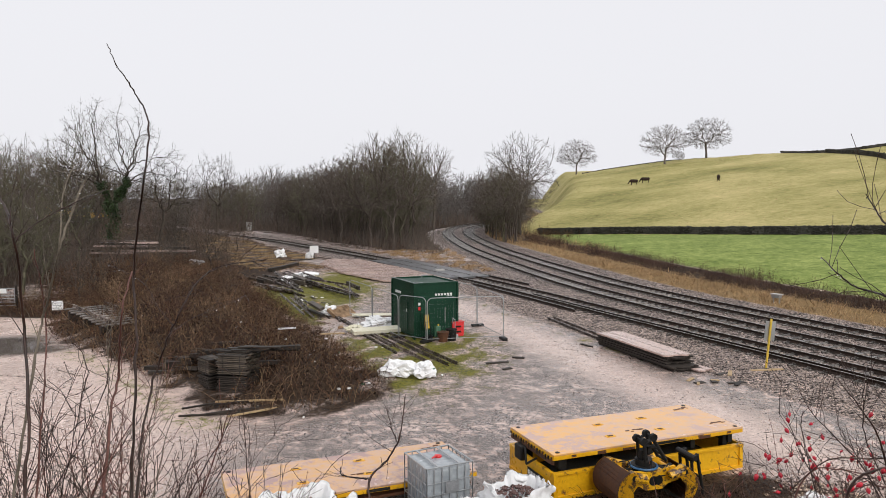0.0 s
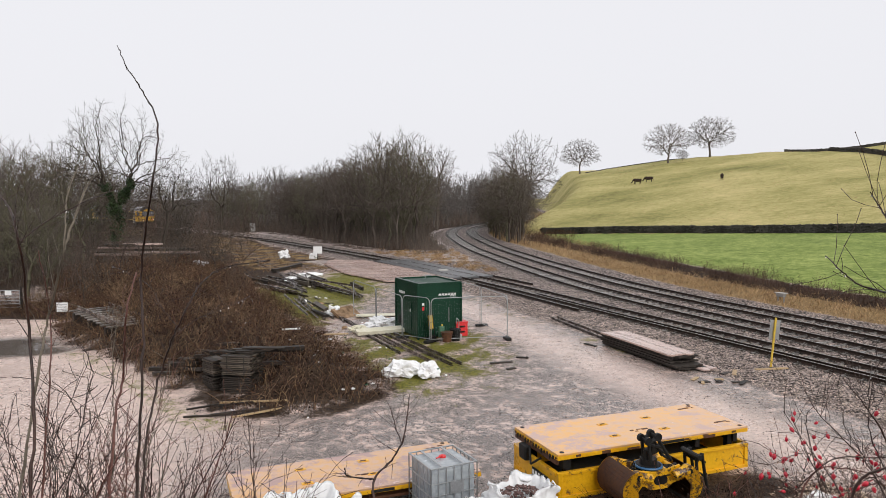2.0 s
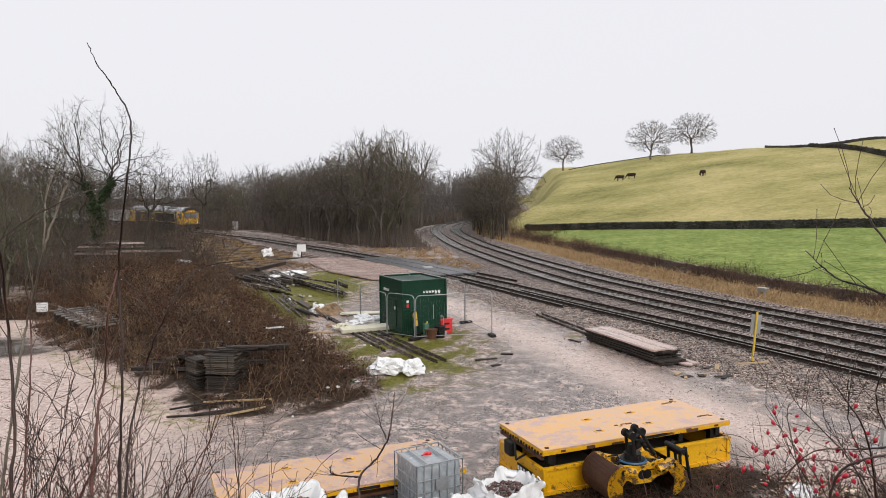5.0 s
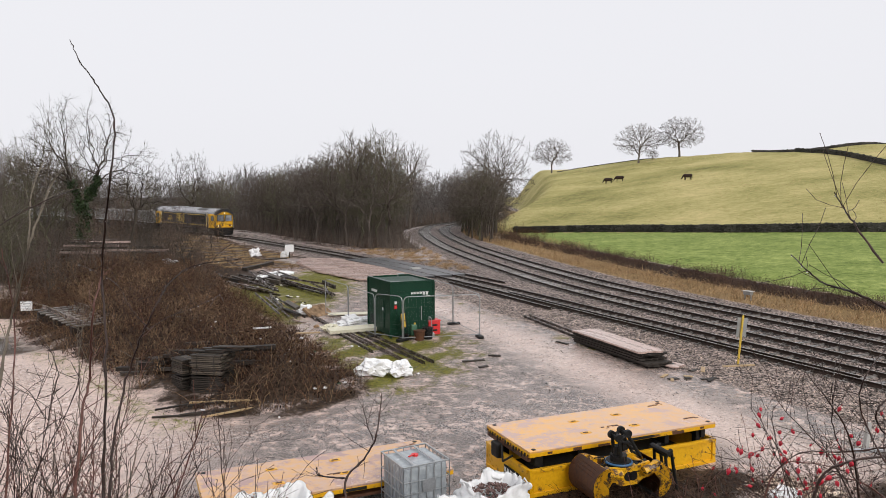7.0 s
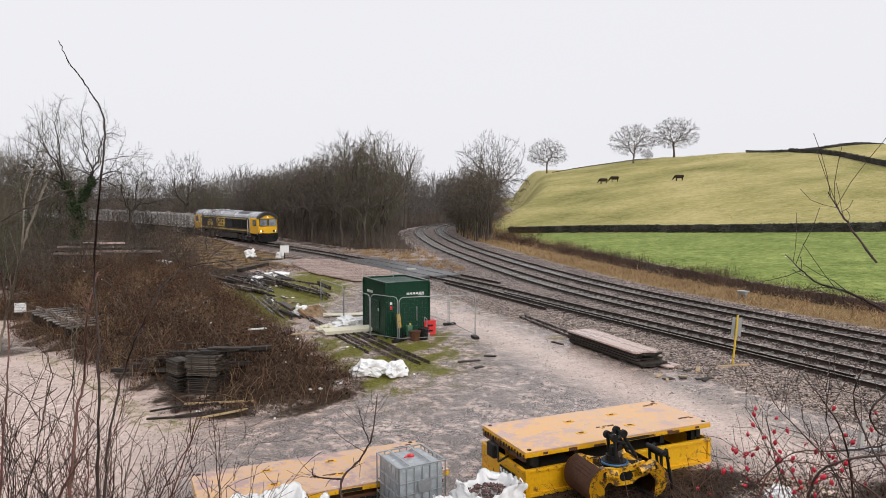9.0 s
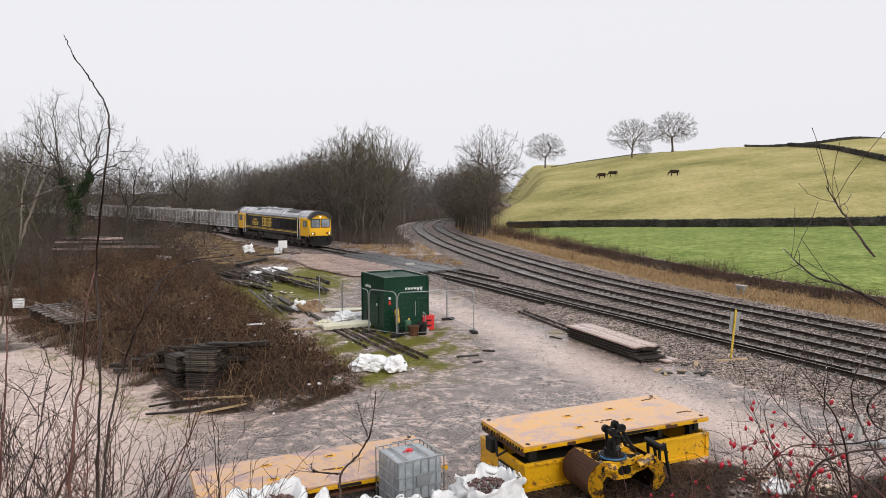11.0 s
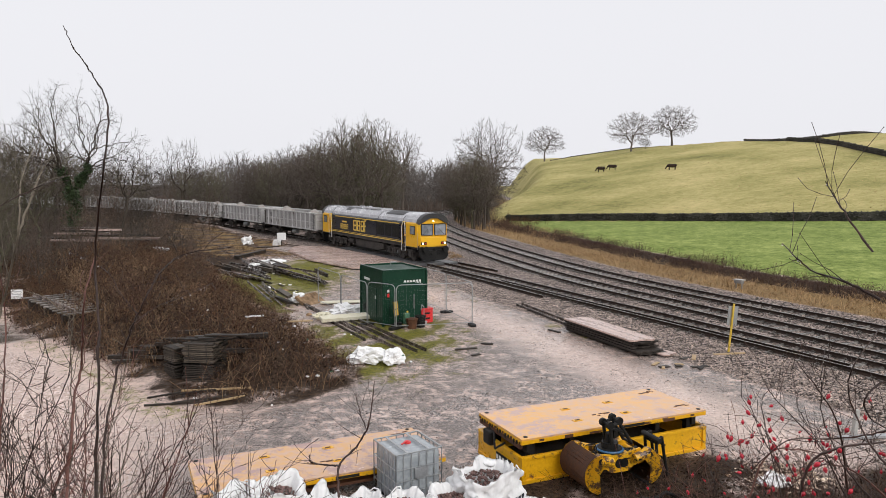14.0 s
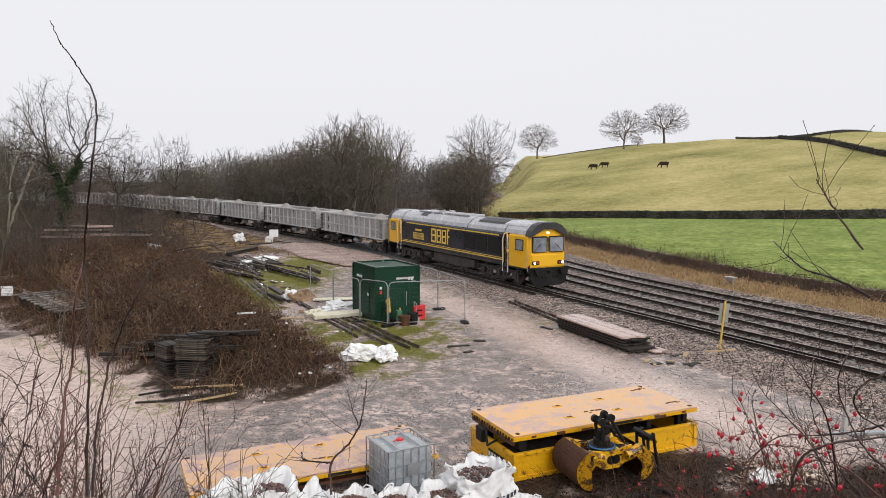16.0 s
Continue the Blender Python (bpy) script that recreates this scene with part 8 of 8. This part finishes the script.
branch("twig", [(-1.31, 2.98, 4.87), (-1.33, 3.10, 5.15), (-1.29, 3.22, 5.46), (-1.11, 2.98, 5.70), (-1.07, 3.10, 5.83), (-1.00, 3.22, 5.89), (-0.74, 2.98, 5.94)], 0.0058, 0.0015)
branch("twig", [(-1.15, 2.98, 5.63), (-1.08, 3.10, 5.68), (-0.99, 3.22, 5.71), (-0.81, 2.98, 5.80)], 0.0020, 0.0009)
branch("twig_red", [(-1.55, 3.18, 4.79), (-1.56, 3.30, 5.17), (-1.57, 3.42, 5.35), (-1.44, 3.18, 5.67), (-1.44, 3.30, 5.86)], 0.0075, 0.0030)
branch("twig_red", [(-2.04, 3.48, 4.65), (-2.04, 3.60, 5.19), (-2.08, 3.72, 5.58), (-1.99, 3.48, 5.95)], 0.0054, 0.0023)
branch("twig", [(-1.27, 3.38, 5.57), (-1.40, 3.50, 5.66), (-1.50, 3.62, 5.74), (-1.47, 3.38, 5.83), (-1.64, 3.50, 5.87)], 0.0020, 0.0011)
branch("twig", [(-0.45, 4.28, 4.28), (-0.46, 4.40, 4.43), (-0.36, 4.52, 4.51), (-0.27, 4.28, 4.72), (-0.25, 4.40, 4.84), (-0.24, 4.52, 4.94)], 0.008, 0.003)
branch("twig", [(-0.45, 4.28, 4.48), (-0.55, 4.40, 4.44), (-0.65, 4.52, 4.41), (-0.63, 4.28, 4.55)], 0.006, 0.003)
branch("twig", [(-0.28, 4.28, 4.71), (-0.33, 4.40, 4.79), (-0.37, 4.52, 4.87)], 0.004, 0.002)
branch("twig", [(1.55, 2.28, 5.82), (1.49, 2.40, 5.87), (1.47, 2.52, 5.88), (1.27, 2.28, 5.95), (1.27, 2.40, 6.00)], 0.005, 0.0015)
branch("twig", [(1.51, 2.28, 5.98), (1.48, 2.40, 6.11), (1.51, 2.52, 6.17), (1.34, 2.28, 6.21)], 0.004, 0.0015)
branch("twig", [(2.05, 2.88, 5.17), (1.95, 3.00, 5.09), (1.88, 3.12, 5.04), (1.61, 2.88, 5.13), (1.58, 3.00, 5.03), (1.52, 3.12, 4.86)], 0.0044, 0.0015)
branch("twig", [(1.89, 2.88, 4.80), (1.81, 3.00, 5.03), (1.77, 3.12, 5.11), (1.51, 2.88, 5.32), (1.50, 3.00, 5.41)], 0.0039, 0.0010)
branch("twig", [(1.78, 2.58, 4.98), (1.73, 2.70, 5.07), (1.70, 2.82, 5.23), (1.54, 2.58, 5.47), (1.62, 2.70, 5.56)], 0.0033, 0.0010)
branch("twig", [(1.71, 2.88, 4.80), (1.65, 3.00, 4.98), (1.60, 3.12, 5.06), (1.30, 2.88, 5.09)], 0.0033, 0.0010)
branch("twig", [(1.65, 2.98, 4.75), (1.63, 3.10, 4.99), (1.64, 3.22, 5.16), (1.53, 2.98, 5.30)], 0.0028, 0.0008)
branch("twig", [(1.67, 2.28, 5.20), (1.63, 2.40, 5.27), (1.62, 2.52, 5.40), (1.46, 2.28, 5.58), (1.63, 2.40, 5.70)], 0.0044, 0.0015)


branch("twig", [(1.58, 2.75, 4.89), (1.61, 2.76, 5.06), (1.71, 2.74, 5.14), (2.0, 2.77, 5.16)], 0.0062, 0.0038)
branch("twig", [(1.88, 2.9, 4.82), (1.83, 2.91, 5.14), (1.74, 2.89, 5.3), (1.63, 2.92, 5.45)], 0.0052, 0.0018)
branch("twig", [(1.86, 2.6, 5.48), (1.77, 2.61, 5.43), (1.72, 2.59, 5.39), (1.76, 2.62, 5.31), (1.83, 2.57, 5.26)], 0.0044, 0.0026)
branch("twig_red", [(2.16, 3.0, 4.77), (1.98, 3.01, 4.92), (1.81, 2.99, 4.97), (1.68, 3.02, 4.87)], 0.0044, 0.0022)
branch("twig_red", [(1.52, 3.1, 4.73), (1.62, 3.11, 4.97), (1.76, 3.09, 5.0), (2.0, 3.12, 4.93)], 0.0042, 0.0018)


def drop_mesh():
    bm = ball(bmesh.new(), (0, 0, 0), 0.0026, (1, 1, 1.25), 8)
    data = bpy.data.meshes.new("raindrop")
    bm.to_mesh(data)
    bm.free()
    data.materials.append(M["drop"])
    data.shade_smooth()
    return data


DROP = drop_mesh()


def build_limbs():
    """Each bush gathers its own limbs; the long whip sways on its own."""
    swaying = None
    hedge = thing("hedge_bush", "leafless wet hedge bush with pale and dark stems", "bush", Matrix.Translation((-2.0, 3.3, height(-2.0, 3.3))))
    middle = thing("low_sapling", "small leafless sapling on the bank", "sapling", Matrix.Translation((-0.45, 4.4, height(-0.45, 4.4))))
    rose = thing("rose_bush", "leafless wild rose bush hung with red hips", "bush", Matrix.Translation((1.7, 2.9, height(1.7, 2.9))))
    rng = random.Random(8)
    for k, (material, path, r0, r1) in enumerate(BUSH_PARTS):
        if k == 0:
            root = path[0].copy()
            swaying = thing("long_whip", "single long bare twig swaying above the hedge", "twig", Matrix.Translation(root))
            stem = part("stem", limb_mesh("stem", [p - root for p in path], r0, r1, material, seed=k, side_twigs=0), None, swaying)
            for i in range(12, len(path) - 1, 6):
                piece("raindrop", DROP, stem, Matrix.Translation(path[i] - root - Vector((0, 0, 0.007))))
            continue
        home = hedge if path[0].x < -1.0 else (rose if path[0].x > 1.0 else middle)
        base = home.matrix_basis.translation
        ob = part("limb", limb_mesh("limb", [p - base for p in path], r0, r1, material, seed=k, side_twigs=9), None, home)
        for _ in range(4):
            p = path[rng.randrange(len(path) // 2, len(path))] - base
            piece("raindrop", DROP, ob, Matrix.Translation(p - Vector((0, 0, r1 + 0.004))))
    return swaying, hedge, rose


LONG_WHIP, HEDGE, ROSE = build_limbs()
WHIP_ROOT = LONG_WHIP.matrix_basis.translation.copy()


def fine_bush(home, seed, x, y, high, stems, material, spread=0.3, lean=(0.0, 0.0), thick=0.0055, twiggy=0.7, room=0.16, finest=0.0012):
    """Zigzag stems with side branches at their nodes, short shoots and buds."""
    rng = random.Random(seed)
    segs, tips = [], []

    def stem(p, d, length, r, level, step):
        n = max(2, int(length / step))
        zig = rng.choice((-1, 1))
        side = d.orthogonal().normalized()
        side.rotate(Matrix.Rotation(rng.uniform(0, 6.28), 3, d))
        for k in range(n):
            d = (d + side * zig * 0.19 + Vector((rng.gauss(0, 0.07), rng.gauss(0, 0.07), rng.gauss(0.03, 0.05)))).normalized()
            zig = -zig
            q = p + d * step * rng.uniform(0.75, 1.25)
            a, b = r * (1 - 0.8 * k / n), r * (1 - 0.8 * (k + 1) / n)
            segs.append((p, q, max(a, finest) * 1.12, max(b, finest)))
            p = q
            if level < 2 and k >= (n // 4 if level == 0 else 0) and rng.random() < twiggy:
                out = (d * 0.75 + side * zig * rng.uniform(0.45, 0.95) + Vector((rng.gauss(0, 0.3), rng.gauss(0, 0.3), 0.15))).normalized()
                left = (n - k) * step
                stem(p, out, max(0.05, left * rng.uniform(0.3, 0.75)) if level == 0 else rng.uniform(0.05, 0.2), max(0.0016, a * 0.58), level + 1, step * 0.75)
            elif rng.random() < 0.6:
                out = (d * 0.5 + side * zig + Vector((0, 0, 0.3))).normalized()
                segs.append((p, p + out * rng.uniform(0.008, 0.02), 0.0022, 0.0))
        segs.append((p, p + d * 0.02, 0.0016, 0.0))
        tips.append(p)

    base = Vector((x, y, height(x, y) - 0.05)) - home.matrix_basis.translation
    for _ in range(stems):
        d = Vector((lean[0] + rng.gauss(0, spread), lean[1] + rng.gauss(0, spread * 0.7), 1)).normalized()
        stem(base + Vector((rng.gauss(0, room), rng.gauss(0, room), 0)), d, high * rng.uniform(0.6, 1.1), thick * rng.uniform(0.7, 1.25), 0, 0.105)
    data = tubes("brush", [tuple(g[0]) for g in segs], [tuple(g[1]) for g in segs], np.array([g[2] for g in segs]), np.array([g[3] for g in segs]), material)
    tagged(part("brush", data, None, home), kind="stuff")
    return tips


def fill_bushes():
    rng = random.Random(31)
    for k, (x, y, high, stems, material) in enumerate((
        (-2.35, 3.6, 1.75, 7, "twig"), (-1.95, 3.9, 1.6, 6, "twig_red"), (-1.55, 4.1, 1.45, 5, "twig"), (-2.9, 4.3, 1.9, 6, "twig"), (-2.2, 4.9, 1.7, 6, "twig_red"),
        (-1.2, 4.3, 1.15, 5, "twig"), (-1.6, 5.2, 1.4, 6, "twig"), (-0.95, 5.0, 1.2, 5, "twig_red"), (-3.2, 5.2, 1.8, 6, "twig"), (-1.75, 3.3, 1.7, 4, "twig_pale"), (-2.5, 3.2, 1.9, 5, "twig"), (-2.1, 3.0, 1.6, 5, "twig_red"), (-1.4, 3.5, 1.3, 5, "twig"), (-1.05, 3.7, 0.95, 5, "twig"), (-2.7, 4.9, 2.1, 6, "twig"), (-1.7, 3.6, 1.5, 5, "twig"), (-2.6, 3.9, 1.9, 6, "twig_red"), (-0.75, 4.0, 0.85, 5, "twig_red"), (-0.4, 4.6, 0.75, 5, "twig"), (-1.1, 3.9, 1.0, 6, "twig_red"), (-0.8, 4.2, 0.9, 6, "twig"), (-1.35, 4.4, 1.1, 6, "twig"), (-0.6, 3.6, 0.75, 5, "twig_red"), (-1.0, 3.3, 0.85, 6, "twig"))):
        fine_bush(HEDGE, 200 + k, x, y, high, stems, material, lean=(0.18, 0), thick=0.0078, finest=0.0016, spread=0.46, twiggy=0.68)
    for k, (x, y, high) in enumerate(((-0.45, 5.6, 0.95), (0.1, 5.8, 0.85), (0.55, 5.5, 0.9), (-0.75, 5.3, 1.0), (1.1, 5.8, 0.8))):
        scrap_bush = thing("low_sapling", "small leafless sapling on the bank", "sapling", Matrix.Translation((x, y, height(x, y))), "bank saplings")
        fine_bush(scrap_bush, 240 + k, x, y, high, 5, ("twig", "twig_red")[k % 2])
    tips = []
    for k, (x, y, high, stems) in enumerate(((1.95, 3.0, 1.05, 10), (2.2, 3.3, 1.2, 10), (1.75, 3.4, 0.95, 10), (2.3, 2.7, 1.2, 8), (1.7, 3.9, 0.9, 10), (2.1, 4.2, 1.1, 10), (2.6, 3.6, 1.3, 10), (1.8, 2.8, 0.8, 9), (2.5, 4.0, 1.15, 10), (2.9, 4.3, 1.3, 10), (1.45, 2.6, 0.6, 9), (1.7, 2.4, 0.75, 9), (2.0, 2.5, 0.85, 9), (1.3, 3.2, 0.55, 8), (2.3, 3.1, 0.9, 10), (1.55, 3.7, 0.7, 14), (1.85, 3.55, 0.75, 14), (2.15, 3.7, 0.8, 14), (2.45, 3.5, 0.85, 12), (1.75, 4.3, 0.7, 12), (2.2, 4.6, 0.8, 12), (1.25, 3.9, 0.5, 10), (2.75, 4.4, 0.9, 12))):
        tips += fine_bush(ROSE, 260 + k, x, y, high, stems, ("twig", "twig_red", "twig")[k % 3], spread=0.45 if k < 15 else 0.95, lean=(-0.35, 0) if k < 15 else (-0.1, 0.1), thick=0.0036 if k < 15 else 0.0044, twiggy=0.75)
    hip = bmesh.new()
    ball(hip, (0, 0, -0.012), 0.0085, (1, 1, 1.35), 12)
    rod(hip, (0, 0, -0.026), (0, 0, -0.022), 0.003, 0.0045, 6)
    rod(hip, (0, 0, -0.002), (0, 0, 0.014), 0.0012, 0.001, 5)
    data = bpy.data.meshes.new("hip")
    hip.to_mesh(data)
    hip.free()
    data.materials.append(M["hip"])
    data.shade_smooth()
    base = ROSE.matrix_basis.translation
    limbs = [path for _, path, *_ in BUSH_PARTS[-11:]]
    for k in range(260):
        if k < 60:
            path = rng.choice(limbs)
            p = path[rng.randrange(len(path) // 3, len(path))] - base + Vector((rng.gauss(0, 0.03), rng.gauss(0, 0.05), rng.uniform(-0.03, 0.01)))
            if p.z + base.z > 5.22 and k % 6:
                continue
        else:
            p = rng.choice(tips)
            if p.z + base.z > 5.2:
                continue
        s = rng.uniform(0.75, 1.15)
        piece("hip", data, ROSE, Matrix.Translation(p) @ Euler((rng.gauss(0, 0.5), rng.gauss(0, 0.5), 0)).to_matrix().to_4x4() @ Matrix.Diagonal((s, s, s, 1)))


fill_bushes()


def scatter_litter():
    """Loose stones on the ballast and yard, and pale scraps in the scrub."""
    rng = np.random.default_rng(77)
    x, y = rng.uniform(0, 25, 130000), rng.uniform(17, 52, 130000)
    z, fields, covers, pool = lay(x, y)
    k = (covers[:, 2] > 0.35) & (x / y < 0.72) & ((off_lines(x, y)[0] < 1) | (rng.uniform(0, 1, len(x)) < 0.3)) & (rng.uniform(0, 1, len(x)) < np.clip(24 / y, 0, 1) ** 1.5)
    p = np.stack([x[k], y[k], z[k] + 0.005], 1)[:34000]
    tagged(new("ballast_stones", lumps("ballast_stones", p, rng.uniform(0.018, 0.046, len(p)), rng, "pebble")), "loose grey-brown ballast stones", "stones", kind="stuff")
    x, y = rng.uniform(-16, 14, 30000), rng.uniform(15, 48, 30000)
    z, fields, covers, pool = lay(x, y)
    k = (covers[:, 2] < 0.3) & (covers[:, 0] < 0.75) & (pool[:, 0] < 0.1) & (bumps(x, y, 3.5, 51) > -0.15)
    p = np.stack([x[k], y[k], z[k]], 1)[:11000]
    tagged(new("yard_stones", lumps("yard_stones", p, rng.uniform(0.008, 0.032, len(p)), rng, "yard_pebble")), "loose dark gravel on the muddy yard", "stones", kind="stuff")
    r = random.Random(5)
    for i in range(26):
        u = r.random()
        x, y = -3.4 - 8.5 * u + r.gauss(0, 0.9), 33.5 + 20 * u + r.gauss(0, 1.2)
        w = r.uniform(0.07, 0.2)
        crumpled("litter_scrap", at(x, y, r.uniform(0, 180), 0.03), (w, w * 0.7, w * 0.4), ("bag", "cream", "cane_tan")[i % 3], "scrap of torn pale sheeting among the old rails", "litter", 40 + i * 1.3, 0.35, group="litter scraps")
    for i in range(16):
        u = r.random()
        solo("broken_plank", box(bmesh.new(), 0, 0, 0.03, r.uniform(0.4, 1.4), r.uniform(0.06, 0.16), 0.04, 0.006), ("timber", "slat", "board", "new_wood")[i % 4], "broken plank lying among the scrap rails", "board", at(-3.2 - 7 * u + r.gauss(0, 0.8), 31.5 + 17 * u + r.gauss(0, 1.0), r.uniform(90, 150), 0.04, 0, r.uniform(-4, 4)), "loose boards")
    r = random.Random(3)
    for i in range(34):
        x, y = r.uniform(-9, 0), r.uniform(20.4, 31)
        if mound_share(np.array([x]), np.array([y]))[0] < 0.1 and i % 3:
            continue
        s = r.uniform(0.03, 0.08)
        crumpled("litter_scrap", at(x, y, r.uniform(0, 180), 0.02 if i % 2 else 0.35), (s, s * 0.7, s * 0.5), "bag" if i % 6 else "green_top", "scrap of pale litter in the brambles", "litter", i * 1.7, 0.3, group="litter scraps")


scatter_litter()

motions()
